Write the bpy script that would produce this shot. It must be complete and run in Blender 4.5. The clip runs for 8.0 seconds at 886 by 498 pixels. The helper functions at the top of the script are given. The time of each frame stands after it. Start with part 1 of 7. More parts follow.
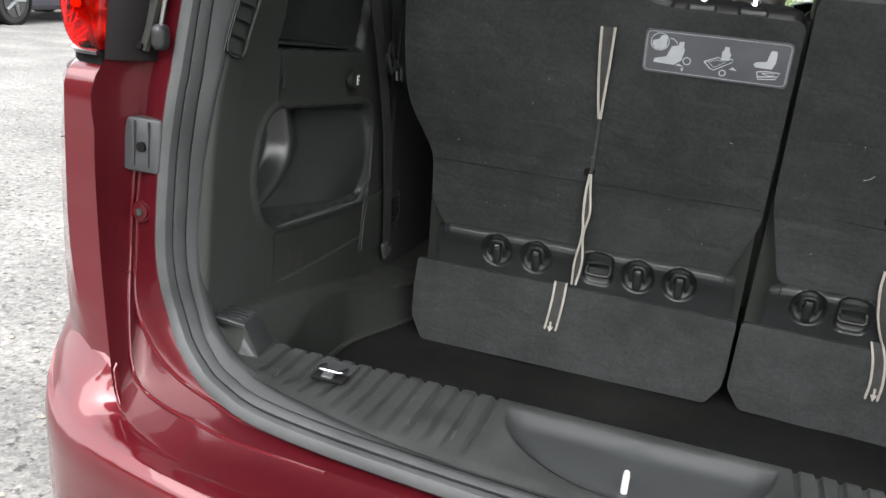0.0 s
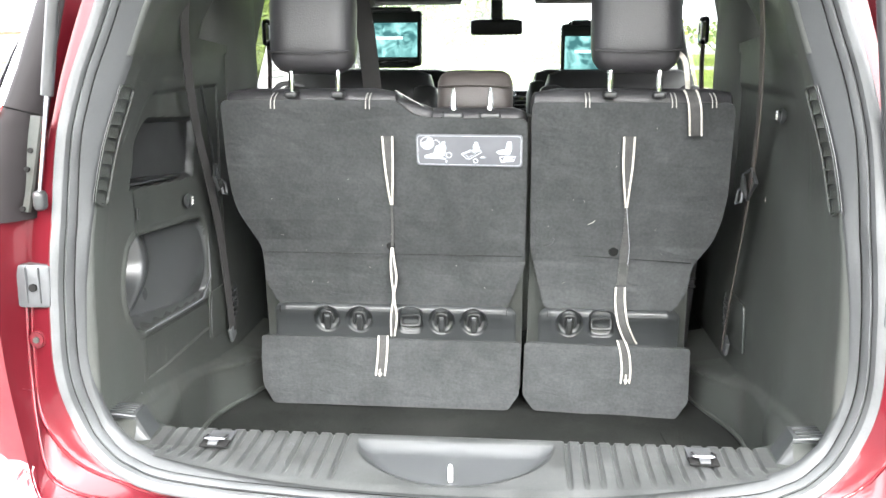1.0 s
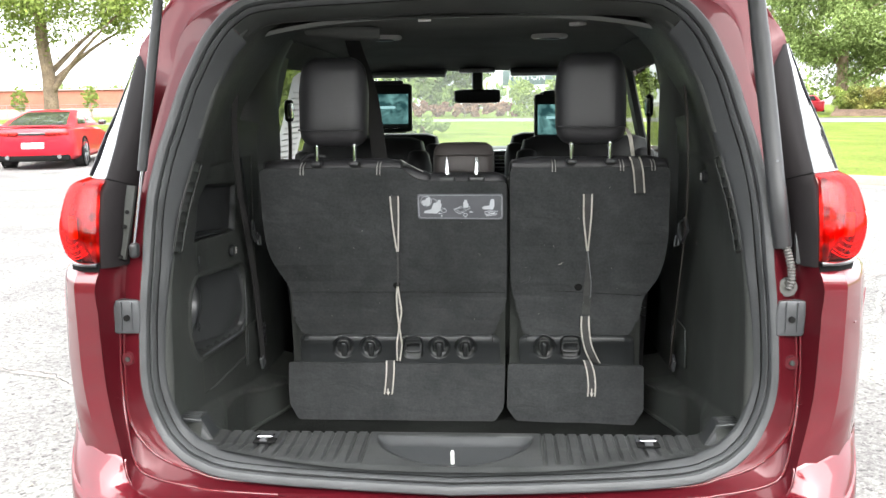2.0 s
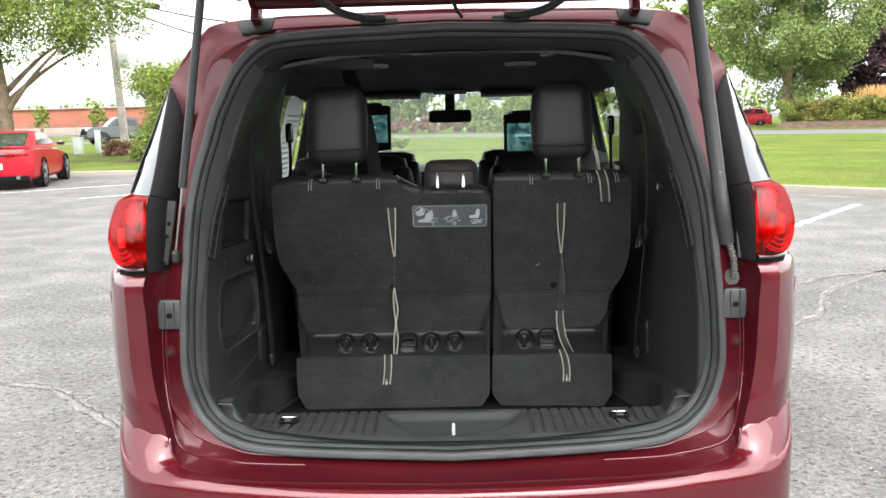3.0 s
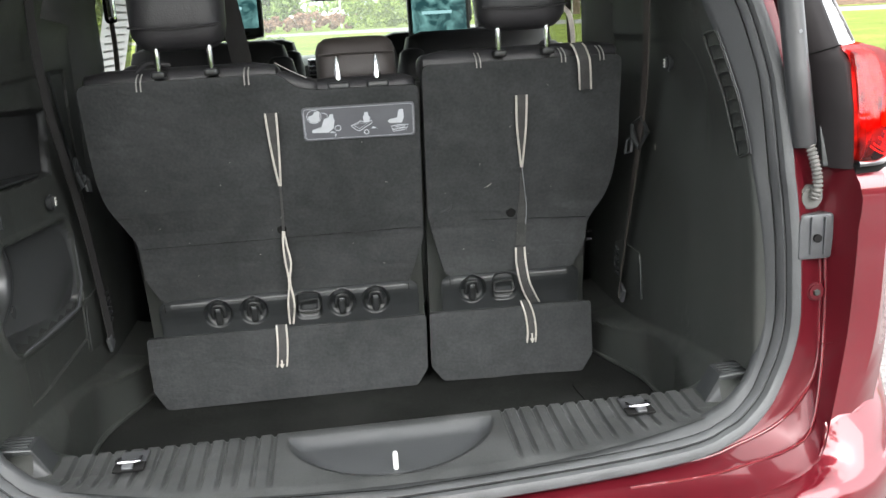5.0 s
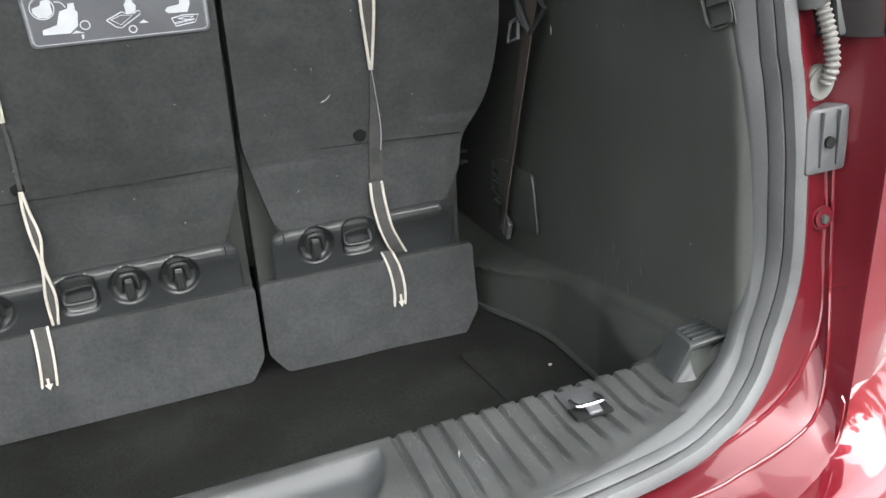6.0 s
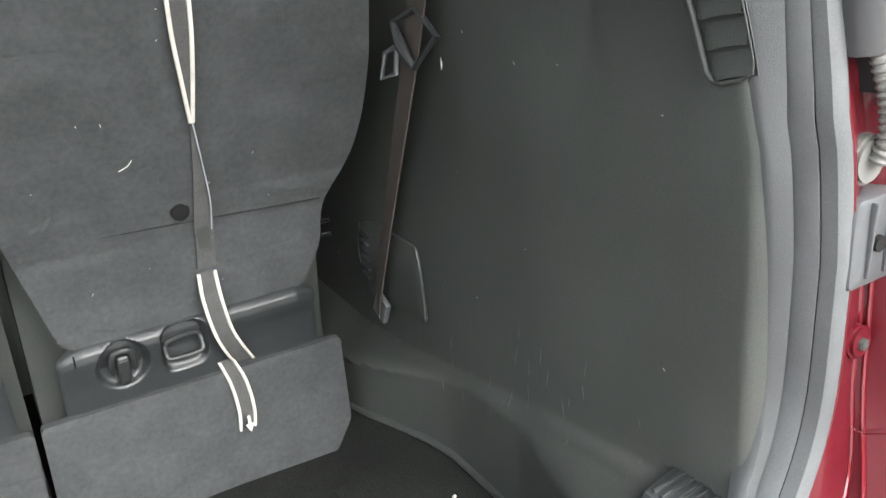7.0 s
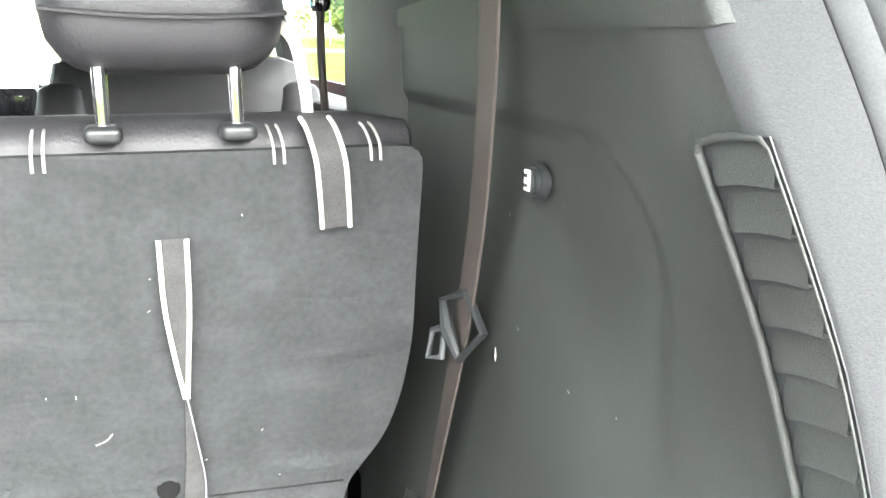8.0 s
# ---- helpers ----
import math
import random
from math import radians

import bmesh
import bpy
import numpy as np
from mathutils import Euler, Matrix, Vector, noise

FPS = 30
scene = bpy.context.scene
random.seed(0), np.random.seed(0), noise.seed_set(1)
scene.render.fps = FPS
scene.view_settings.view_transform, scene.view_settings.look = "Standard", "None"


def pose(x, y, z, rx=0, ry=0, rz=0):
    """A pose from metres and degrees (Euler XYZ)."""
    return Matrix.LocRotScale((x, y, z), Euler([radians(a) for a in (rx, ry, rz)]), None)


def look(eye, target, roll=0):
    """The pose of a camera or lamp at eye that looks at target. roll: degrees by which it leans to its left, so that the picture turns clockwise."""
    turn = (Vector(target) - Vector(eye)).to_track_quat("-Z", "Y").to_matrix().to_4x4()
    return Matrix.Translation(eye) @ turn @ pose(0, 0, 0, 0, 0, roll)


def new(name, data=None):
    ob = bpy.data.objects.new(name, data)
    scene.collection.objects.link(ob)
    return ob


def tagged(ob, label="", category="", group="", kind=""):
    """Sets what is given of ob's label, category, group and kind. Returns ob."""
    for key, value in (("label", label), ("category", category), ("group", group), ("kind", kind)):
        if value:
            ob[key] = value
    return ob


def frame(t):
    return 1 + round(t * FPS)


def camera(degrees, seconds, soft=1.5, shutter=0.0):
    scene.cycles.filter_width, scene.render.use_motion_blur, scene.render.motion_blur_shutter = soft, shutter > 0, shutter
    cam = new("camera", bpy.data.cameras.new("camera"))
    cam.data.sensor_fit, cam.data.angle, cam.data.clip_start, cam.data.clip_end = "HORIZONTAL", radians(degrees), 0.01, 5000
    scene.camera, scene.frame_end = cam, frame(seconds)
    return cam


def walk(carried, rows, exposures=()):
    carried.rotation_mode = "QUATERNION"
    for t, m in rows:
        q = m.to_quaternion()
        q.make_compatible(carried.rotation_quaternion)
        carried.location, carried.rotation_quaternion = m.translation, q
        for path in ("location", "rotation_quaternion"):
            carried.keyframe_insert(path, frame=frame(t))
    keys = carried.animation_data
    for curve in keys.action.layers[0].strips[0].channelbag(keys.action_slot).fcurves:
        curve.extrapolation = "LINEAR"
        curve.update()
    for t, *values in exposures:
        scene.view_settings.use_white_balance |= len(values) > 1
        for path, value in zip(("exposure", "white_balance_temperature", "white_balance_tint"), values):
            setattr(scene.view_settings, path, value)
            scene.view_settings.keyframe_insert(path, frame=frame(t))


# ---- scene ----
cam = camera(55.0, 8.0)

PATH = [
    (0, (0.041, -0.945, 1.202), (-0.541, 0.873, 0.607), 5.6),
    (0.2, (0.057, -1.012, 1.230), (-0.378, 0.853, 0.654), 3.9),
    (0.5, (0.084, -1.099, 1.272), (-0.203, 0.801, 0.718), 0.4),
    (0.7, (0.083, -1.168, 1.295), (-0.134, 0.748, 0.763), -0.5),
    (1, (0.107, -1.306, 1.339), (-0.069, 0.634, 0.883), -0.2),
    (1.2, (0.114, -1.415, 1.358), (-0.056, 0.528, 0.921), -0.4),
    (1.5, (0.113, -1.549, 1.392), (-0.051, 0.399, 0.968), -0.6),
    (1.7, (0.108, -1.62, 1.396), (-0.039, 0.338, 1.013), -0.7),
    (2.8, (0.07, -2.034, 1.419), (-0.017, -0.059, 1.114), -1.8),
    (3, (0.021, -2.06, 1.421), (-0.014, -0.083, 1.119), -1.4),
    (3.5, (0.031, -2.057, 1.422), (-0.003, -0.08, 1.125), -1.3),
    (4, (0.019, -1.874, 1.403), (-0.01, 0.093, 1.042), -1.0),
    (4.2, (0.016, -1.745, 1.402), (-0.015, 0.214, 0.998), -0.8),
    (5.3, (-0.053, -1.052, 1.303), (0.301, 0.824, 0.706), -5.5),
    (5.5, (-0.046, -0.938, 1.283), (0.397, 0.903, 0.639), -6.8),
    (5.8, (-0.060, -0.802, 1.263), (0.509, 0.969, 0.535), -5.7),
    (6, (-0.01, -0.709, 1.237), (0.601, 1.036, 0.473), -4.7),
    (6.2, (0.018, -0.622, 1.222), (0.724, 1.080, 0.443), -3.7),
    (6.5, (0.046, -0.496, 1.213), (0.877, 1.134, 0.407), -2.4),
    (7, (0.101, -0.338, 1.226), (1.055, 1.23, 0.431), -2.8),
    (7.5, (0.212, -0.26, 1.269), (1.166, 1.374, 0.621), -1.7),
    (7.8, (0.27, -0.211, 1.298), (1.126, 1.51, 0.745), 0.2),
    (8, (0.301, -0.188, 1.325), (0.996, 1.622, 0.834), 0.9),
]
EXPOSURES = [(0, 2.3), (0.5, 3.7), (1.0, 4.45), (1.5, 3.65), (2.8, 2.03), (4.2, 1.98), (5.5, 3.2), (6.5, 3.2), (7.0, 3.8), (7.5, 5.2), (8.0, 5.42)]
walk(cam, [(t, look(eye, target, roll)) for t, eye, target, roll in PATH], EXPOSURES)

# ---- world, sun ----
world = bpy.data.worlds.new("overcast_sky")
scene.world = world
world.use_nodes = True
wn, wl = world.node_tree.nodes, world.node_tree.links
sky = wn.new("ShaderNodeTexSky")
sky.sky_type = "NISHITA"
sky.sun_disc = False
SUN_EL, SUN_ROT = radians(52), radians(170)
sky.sun_elevation, sky.sun_rotation = SUN_EL, SUN_ROT
sky.air_density, sky.dust_density, sky.ozone_density = 1.2, 4.0, 1.0
veil = wn.new("ShaderNodeHueSaturation")
veil.inputs["Saturation"].default_value = 0.10
veil.inputs["Value"].default_value = 1.0
wl.new(sky.outputs["Color"], veil.inputs["Color"])
cloud = wn.new("ShaderNodeMix")
cloud.data_type = "RGBA"
cloud.inputs["Factor"].default_value = 0.55
cloud.inputs["B"].default_value = (4.6, 4.8, 5.0, 1)
wl.new(veil.outputs["Color"], cloud.inputs["A"])
wl.new(cloud.outputs["Result"], wn["Background"].inputs["Color"])
wn["Background"].inputs["Strength"].default_value = 0.15
sun_data = bpy.data.lights.new("sun", "SUN")
sun_data.energy, sun_data.angle, sun_data.color = 1.2, radians(90), (1.0, 0.97, 0.93)
sun = new("sun", sun_data)
sun.matrix_world = look((0, 0, 0), (-math.sin(SUN_ROT) * math.cos(SUN_EL), -math.cos(SUN_ROT) * math.cos(SUN_EL), -math.sin(SUN_EL)))


# ---- materials ----
def material(name, color, rough=0.5, metal=0.0, vary=0.15, scale=6.0, grain=0.0, grain_scale=400.0, bump=0.0, bump_scale=200.0,
             coat=0.0, spec=0.5, tint=None, tint_scale=2.0, tint_amount=0.5, random_value=0.0, island=0.0, rough_vary=0.0, distance=0.002, rumple=0.0, rumple_scale=(9, 9, 24)):
    """A surface: base colour with broad stains, fine grain, relief, and a little change from piece to piece."""
    m = bpy.data.materials.new(name)
    m.use_nodes = True
    n, l = m.node_tree.nodes, m.node_tree.links
    b = n["Principled BSDF"]
    co = n.new("ShaderNodeTexCoord").outputs["Object"]
    big = n.new("ShaderNodeTexNoise")
    big.inputs["Scale"].default_value, big.inputs["Detail"].default_value = scale, 5
    l.new(co, big.inputs["Vector"])
    ramp = n.new("ShaderNodeMapRange")
    ramp.inputs["From Min"].default_value, ramp.inputs["From Max"].default_value = 0.3, 0.7
    ramp.inputs["To Min"].default_value, ramp.inputs["To Max"].default_value = 1 - vary, 1 + vary
    l.new(big.outputs["Fac"], ramp.inputs["Value"])
    value = ramp.outputs["Result"]
    if grain:
        fine = n.new("ShaderNodeTexNoise")
        fine.inputs["Scale"].default_value, fine.inputs["Detail"].default_value = grain_scale, 3
        l.new(co, fine.inputs["Vector"])
        r2 = n.new("ShaderNodeMapRange")
        r2.inputs["From Min"].default_value, r2.inputs["From Max"].default_value = 0.3, 0.7
        r2.inputs["To Min"].default_value, r2.inputs["To Max"].default_value = 1 - grain, 1 + grain
        l.new(fine.outputs["Fac"], r2.inputs["Value"])
        mul = n.new("ShaderNodeMath")
        mul.operation = "MULTIPLY"
        l.new(value, mul.inputs[0]), l.new(r2.outputs["Result"], mul.inputs[1])
        value = mul.outputs[0]
    for amount, node, out in ((random_value, "ShaderNodeObjectInfo", "Random"), (island, "ShaderNodeNewGeometry", "Random Per Island")):
        if amount:
            src = n.new(node)
            r3 = n.new("ShaderNodeMapRange")
            r3.inputs["To Min"].default_value, r3.inputs["To Max"].default_value = 1 - amount, 1 + amount
            l.new(src.outputs[out], r3.inputs["Value"])
            mul = n.new("ShaderNodeMath")
            mul.operation = "MULTIPLY"
            l.new(value, mul.inputs[0]), l.new(r3.outputs["Result"], mul.inputs[1])
            value = mul.outputs[0]
    base = n.new("ShaderNodeVectorMath")
    base.operation = "SCALE"
    base.inputs[0].default_value = color
    if tint:
        spot = n.new("ShaderNodeTexNoise")
        spot.inputs["Scale"].default_value, spot.inputs["Detail"].default_value = tint_scale, 6
        l.new(co, spot.inputs["Vector"])
        r4 = n.new("ShaderNodeMapRange")
        r4.inputs["From Min"].default_value, r4.inputs["From Max"].default_value = 0.42, 0.68
        r4.inputs["To Max"].default_value = tint_amount
        l.new(spot.outputs["Fac"], r4.inputs["Value"])
        mix = n.new("ShaderNodeMix")
        mix.data_type = "RGBA"
        mix.inputs["A"].default_value, mix.inputs["B"].default_value = (*color, 1), (*tint, 1)
        l.new(r4.outputs["Result"], mix.inputs["Factor"])
        l.new(mix.outputs["Result"], base.inputs[0])
    l.new(value, base.inputs["Scale"])
    l.new(base.outputs["Vector"], b.inputs["Base Color"])
    b.inputs["Roughness"].default_value, b.inputs["Metallic"].default_value = rough, metal
    b.inputs["Coat Weight"].default_value, b.inputs["Coat Roughness"].default_value = coat, 0.03
    b.inputs["Specular IOR Level"].default_value = spec
    if rough_vary:
        r5 = n.new("ShaderNodeMapRange")
        r5.inputs["From Min"].default_value, r5.inputs["From Max"].default_value = 0.3, 0.7
        r5.inputs["To Min"].default_value, r5.inputs["To Max"].default_value = rough - rough_vary, rough + rough_vary
        l.new(big.outputs["Fac"], r5.inputs["Value"])
        l.new(r5.outputs["Result"], b.inputs["Roughness"])
    if bump:
        rel = n.new("ShaderNodeTexNoise")
        rel.inputs["Scale"].default_value, rel.inputs["Detail"].default_value = bump_scale, 3
        l.new(co, rel.inputs["Vector"])
        bp = n.new("ShaderNodeBump")
        bp.inputs["Strength"].default_value, bp.inputs["Distance"].default_value = bump, distance
        l.new(rel.outputs["Fac"], bp.inputs["Height"])
        if rumple:
            stretch, folds, bp2 = n.new("ShaderNodeVectorMath"), n.new("ShaderNodeTexNoise"), n.new("ShaderNodeBump")
            stretch.operation = "MULTIPLY"
            stretch.inputs[1].default_value = rumple_scale
            folds.inputs["Scale"].default_value, folds.inputs["Detail"].default_value, folds.inputs["Distortion"].default_value = 1.0, 4, 0.6
            l.new(co, stretch.inputs[0]), l.new(stretch.outputs["Vector"], folds.inputs["Vector"]), l.new(folds.outputs["Fac"], bp2.inputs["Height"])
            bp2.inputs["Strength"].default_value, bp2.inputs["Distance"].default_value = rumple, 0.012
            l.new(bp2.outputs["Normal"], bp.inputs["Normal"])
        l.new(bp.outputs["Normal"], b.inputs["Normal"])
    return m


def glassy(name, color, rough=0.02, clear=0.8, shine_most=0.6):
    """Thin tinted pane: clear in part, glossy all over."""
    m = bpy.data.materials.new(name)
    m.use_nodes = True
    n, l = m.node_tree.nodes, m.node_tree.links
    n.remove(n["Principled BSDF"])
    through_, shine, mix, fres = n.new("ShaderNodeBsdfTransparent"), n.new("ShaderNodeBsdfGlossy"), n.new("ShaderNodeMixShader"), n.new("ShaderNodeLayerWeight")
    through_.inputs["Color"].default_value = (*[c * clear for c in color], 1)
    shine.inputs["Roughness"].default_value = rough
    fres.inputs["Blend"].default_value = 0.12
    soften = n.new("ShaderNodeMath")
    soften.operation = "MULTIPLY_ADD"
    soften.inputs[1].default_value, soften.inputs[2].default_value = shine_most, 0.03
    l.new(fres.outputs["Facing"], soften.inputs[0]), l.new(soften.outputs[0], mix.inputs[0]), l.new(through_.outputs[0], mix.inputs[1]), l.new(shine.outputs[0], mix.inputs[2])
    l.new(mix.outputs[0], n["Material Output"].inputs["Surface"])
    return m


def glow(name, color, strength):
    m = bpy.data.materials.new(name)
    m.use_nodes = True
    b = m.node_tree.nodes["Principled BSDF"]
    b.inputs["Base Color"].default_value = (0.01, 0.01, 0.01, 1)
    b.inputs["Emission Color"].default_value = (*color, 1)
    b.inputs["Emission Strength"].default_value = strength
    return m


PAINT = material("red_pearl_paint", (0.108, 0.0024, 0.0084), rough=0.40, metal=0.45, spec=0.3, vary=0.05, scale=3, grain=0.06, grain_scale=1500, coat=1.0)
PAINT.node_tree.nodes["Principled BSDF"].inputs["Coat IOR"].default_value = 1.62
PAINT_JAMB = material("red_jamb_paint", (0.063, 0.0034, 0.0070), rough=0.42, metal=0.2, spec=0.2, vary=0.14, scale=7, grain=0.05, grain_scale=900, coat=0.32, bump=0.03, bump_scale=300)
RUBBER = material("weatherstrip_rubber", (0.060, 0.063, 0.065), rough=0.5, spec=0.3, vary=0.18, scale=14, grain=0.12, grain_scale=700, bump=0.12, bump_scale=500, rough_vary=0.08)
BAND_TRIM = material("grey_trim_band", (0.039, 0.0415, 0.043), rough=0.55, spec=0.3, vary=0.12, scale=9, grain=0.12, grain_scale=700, bump=0.2, bump_scale=900, rough_vary=0.06)
PLASTIC = material("grained_black_plastic", (0.0335, 0.0368, 0.0342), spec=0.26, rough=0.42, vary=0.2, scale=5, grain=0.15, grain_scale=600, bump=0.25, bump_scale=900, rough_vary=0.07, tint=(0.038, 0.037, 0.034), tint_scale=9, tint_amount=0.35)
PLASTIC_SOFT = material("smooth_black_plastic", (0.021, 0.023, 0.024), rough=0.38, vary=0.12, scale=8, bump=0.10, bump_scale=700, rough_vary=0.06)
CUBBY = material("satin_moulded_plastic", (0.034, 0.036, 0.037), spec=0.7, rough=0.32, vary=0.10, scale=9, rough_vary=0.05)
SILL = material("scuffed_sill_plastic", (0.033, 0.035, 0.035), rough=0.42, vary=0.25, scale=16, grain=0.2, grain_scale=350, bump=0.2, bump_scale=500, tint=(0.046, 0.047, 0.046), tint_scale=110, tint_amount=0.3, rough_vary=0.1)
CUP = material("satin_grey_plastic", (0.066, 0.070, 0.073), rough=0.36, vary=0.1, scale=12, grain=0.06, grain_scale=500, rough_vary=0.06)
SCOOP = material("satin_dark_plastic", (0.036, 0.0385, 0.040), spec=0.28, rough=0.46, vary=0.12, scale=12, grain=0.06, grain_scale=500, rough_vary=0.06)
PILLAR = material("pillar_trim_plastic", (0.040, 0.041, 0.041), rough=0.55, vary=0.12, scale=5, grain=0.1, grain_scale=500, bump=0.15, bump_scale=800)
FELT = material("grey_backing_carpet", (0.0350, 0.0370, 0.0378), rough=0.95, spec=0.12, vary=0.24, scale=4, grain=0.12, grain_scale=150, bump=0.35, bump_scale=160, tint=(0.053, 0.055, 0.057), tint_scale=22, tint_amount=0.45, rumple=0.55)
CARPET = material("black_cargo_carpet", (0.0115, 0.0125, 0.0117), rough=0.97, spec=0.1, vary=0.3, scale=6, grain=0.45, grain_scale=330, bump=0.7, bump_scale=600, tint=(0.018, 0.019, 0.0175), tint_scale=15, tint_amount=0.4)
LEATHER = material("black_leather", (0.023, 0.023, 0.025), spec=0.38, rough=0.42, vary=0.12, scale=5, grain=0.08, grain_scale=400, bump=0.25, bump_scale=330, rough_vary=0.05)
LEATHER_BROWN = material("worn_dark_brown_leather", (0.040, 0.034, 0.032), rough=0.5, vary=0.12, scale=8, bump=0.25, bump_scale=330)
BOLSTER = material("dark_padded_vinyl", (0.062, 0.066, 0.062), rough=0.55, vary=0.15, scale=6, grain=0.08, grain_scale=400, bump=0.2, bump_scale=330)
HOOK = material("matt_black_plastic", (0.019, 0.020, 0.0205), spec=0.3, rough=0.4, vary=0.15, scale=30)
HEADLINER = material("dark_headliner_cloth", (0.150, 0.158, 0.150), rough=0.95, spec=0.1, vary=0.12, scale=4, grain=0.2, grain_scale=500, bump=0.2, bump_scale=700)
PIN = material("bright_pin_metal", (0.70, 0.70, 0.69), rough=0.5, metal=0.4, vary=0.04)
CHROME = material("chrome", (0.75, 0.76, 0.78), rough=0.10, metal=1.0, vary=0.04)
STEEL = material("zinc_grey_metal", (0.20, 0.21, 0.22), rough=0.42, metal=0.75, vary=0.15, scale=30, bump=0.06, bump_scale=200)
ALU = material("bracket_cast_grey", (0.066, 0.069, 0.073), rough=0.45, metal=0.4, vary=0.1, scale=40, bump=0.08, bump_scale=400)
WEBBING = material("grey_strap_webbing", (0.045, 0.045, 0.044), rough=0.9, vary=0.15, scale=60, grain=0.3, grain_scale=900, bump=0.4, bump_scale=1200)
EDGING = material("white_strap_edging", (0.44, 0.42, 0.375), rough=0.85, vary=0.12, scale=80, grain=0.2, grain_scale=1200, bump=0.3, bump_scale=1500)
BELT = material("dark_belt_webbing", (0.045, 0.036, 0.032), rough=0.7, vary=0.12, scale=40, grain=0.2, grain_scale=900, bump=0.3, bump_scale=1200)
BELT_BLACK = material("black_belt_webbing", (0.022, 0.021, 0.021), rough=0.7, vary=0.12, scale=40, grain=0.2, grain_scale=900, bump=0.3, bump_scale=1200)
CREASE = material("sewn_crease", (0.022, 0.022, 0.023), rough=0.95, spec=0.1, vary=0.4, scale=40)
LABEL_EDGE = material("pale_label_stitching", (0.26, 0.27, 0.29), rough=0.7, vary=0.2, scale=60)
TAG = material("grey_label_plastic", (0.085, 0.09, 0.10), rough=0.45, vary=0.1, scale=20, bump=0.05)
INK = material("pale_print", (0.44, 0.46, 0.49), rough=0.6, vary=0.08, scale=40)
GLOSS = material("gloss_black_trim", (0.010, 0.010, 0.012), rough=0.05, spec=0.9, vary=0.1, coat=1.0)
SATIN = material("satin_black_pillar", (0.009, 0.0075, 0.008), rough=0.6, spec=0.12, vary=0.12, scale=5, bump=0.05, bump_scale=600)
STRUT = material("black_strut_paint", (0.030, 0.031, 0.033), rough=0.38, vary=0.12, scale=20, rough_vary=0.05)
HOSE = material("grey_corrugated_hose", (0.085, 0.085, 0.08), rough=0.6, vary=0.15, scale=30)
BLACK_HOSE = material("black_corrugated_hose", (0.018, 0.018, 0.018), rough=0.5, vary=0.15, scale=30)
LENS = material("red_lamp_reflector", (0.16, 0.002, 0.002), rough=0.25, metal=0.3, vary=0.6, scale=30, tint=(0.62, 0.03, 0.018), tint_scale=26, tint_amount=0.75, bump=0.6, bump_scale=60, distance=0.006)
LENS_BRIGHT = material("bright_red_lens", (0.85, 0.02, 0.015), rough=0.2, vary=0.1, scale=30, coat=0.5)
ROD = material("polished_steel_rod", (0.60, 0.60, 0.64), rough=0.2, metal=1.0, vary=0.03)
AMBER = material("amber_reflector", (0.85, 0.30, 0.02), rough=0.2, vary=0.2, scale=60, coat=0.6)
WHITE_PLASTIC = material("pale_lamp_plastic", (0.6, 0.6, 0.58), rough=0.4, vary=0.05)
STITCH = material("pale_stitching", (0.28, 0.275, 0.26), rough=0.8)
PAPER = material("white_paper", (0.72, 0.72, 0.70), rough=0.8, vary=0.05, scale=8)
PRINT = material("grey_print", (0.60, 0.60, 0.60), rough=0.8)
for sheet_mat, shade in ((PAPER, 0.85), (PRINT, 0.66)):
    pn = sheet_mat.node_tree
    back_lit, half_mix = pn.nodes.new("ShaderNodeBsdfTranslucent"), pn.nodes.new("ShaderNodeMixShader")
    back_lit.inputs["Color"].default_value = (shade, shade, shade * 0.98, 1)
    half_mix.inputs[0].default_value = 0.7
    pn.links.new(pn.nodes["Principled BSDF"].outputs[0], half_mix.inputs[1]), pn.links.new(back_lit.outputs[0], half_mix.inputs[2])
    pn.links.new(half_mix.outputs[0], pn.nodes["Material Output"].inputs["Surface"])
# Near-black for black parts and for shade painted into holes and gaps.
DARKNESS = material("black_recess", (0.008, 0.008, 0.008), rough=0.9, spec=0.1)
GLASS_DARK = glassy("privacy_glass", (0.55, 0.58, 0.56), clear=0.6, shine_most=0.42)
GLASS_CLEAR = glassy("windscreen_glass", (0.82, 0.9, 0.84), clear=1.0)
gn, gl = GLASS_CLEAR.node_tree.nodes, GLASS_CLEAR.node_tree.links
unhazed, haze, hazed = gn["Material Output"].inputs["Surface"].links[0].from_socket, gn.new("ShaderNodeBsdfTranslucent"), gn.new("ShaderNodeMixShader")
# A little pale translucency paints the haze of reflections over the windscreen.
haze.inputs["Color"].default_value, hazed.inputs[0].default_value = (0.85, 0.88, 0.86, 1), 0.06
gl.new(unhazed, hazed.inputs[1]), gl.new(haze.outputs[0], hazed.inputs[2]), gl.new(hazed.outputs[0], gn["Material Output"].inputs["Surface"])
LENS_CLEAR = glassy("clear_red_lens", (0.95, 0.05, 0.045), clear=1.0, shine_most=0.14)
SCREEN = glow("teal_screen", (0.012, 0.085, 0.10), 0.16)
sn, sl = SCREEN.node_tree.nodes, SCREEN.node_tree.links
swirl, shades = sn.new("ShaderNodeTexNoise"), sn.new("ShaderNodeValToRGB")
swirl.inputs["Scale"].default_value, swirl.inputs["Detail"].default_value, swirl.inputs["Distortion"].default_value = 14, 4, 1.5
shades.color_ramp.elements[0].position, shades.color_ramp.elements[0].color = 0.40, (0.022, 0.075, 0.080, 1)
shades.color_ramp.elements[1].position, shades.color_ramp.elements[1].color = 0.74, (0.24, 0.52, 0.50, 1)
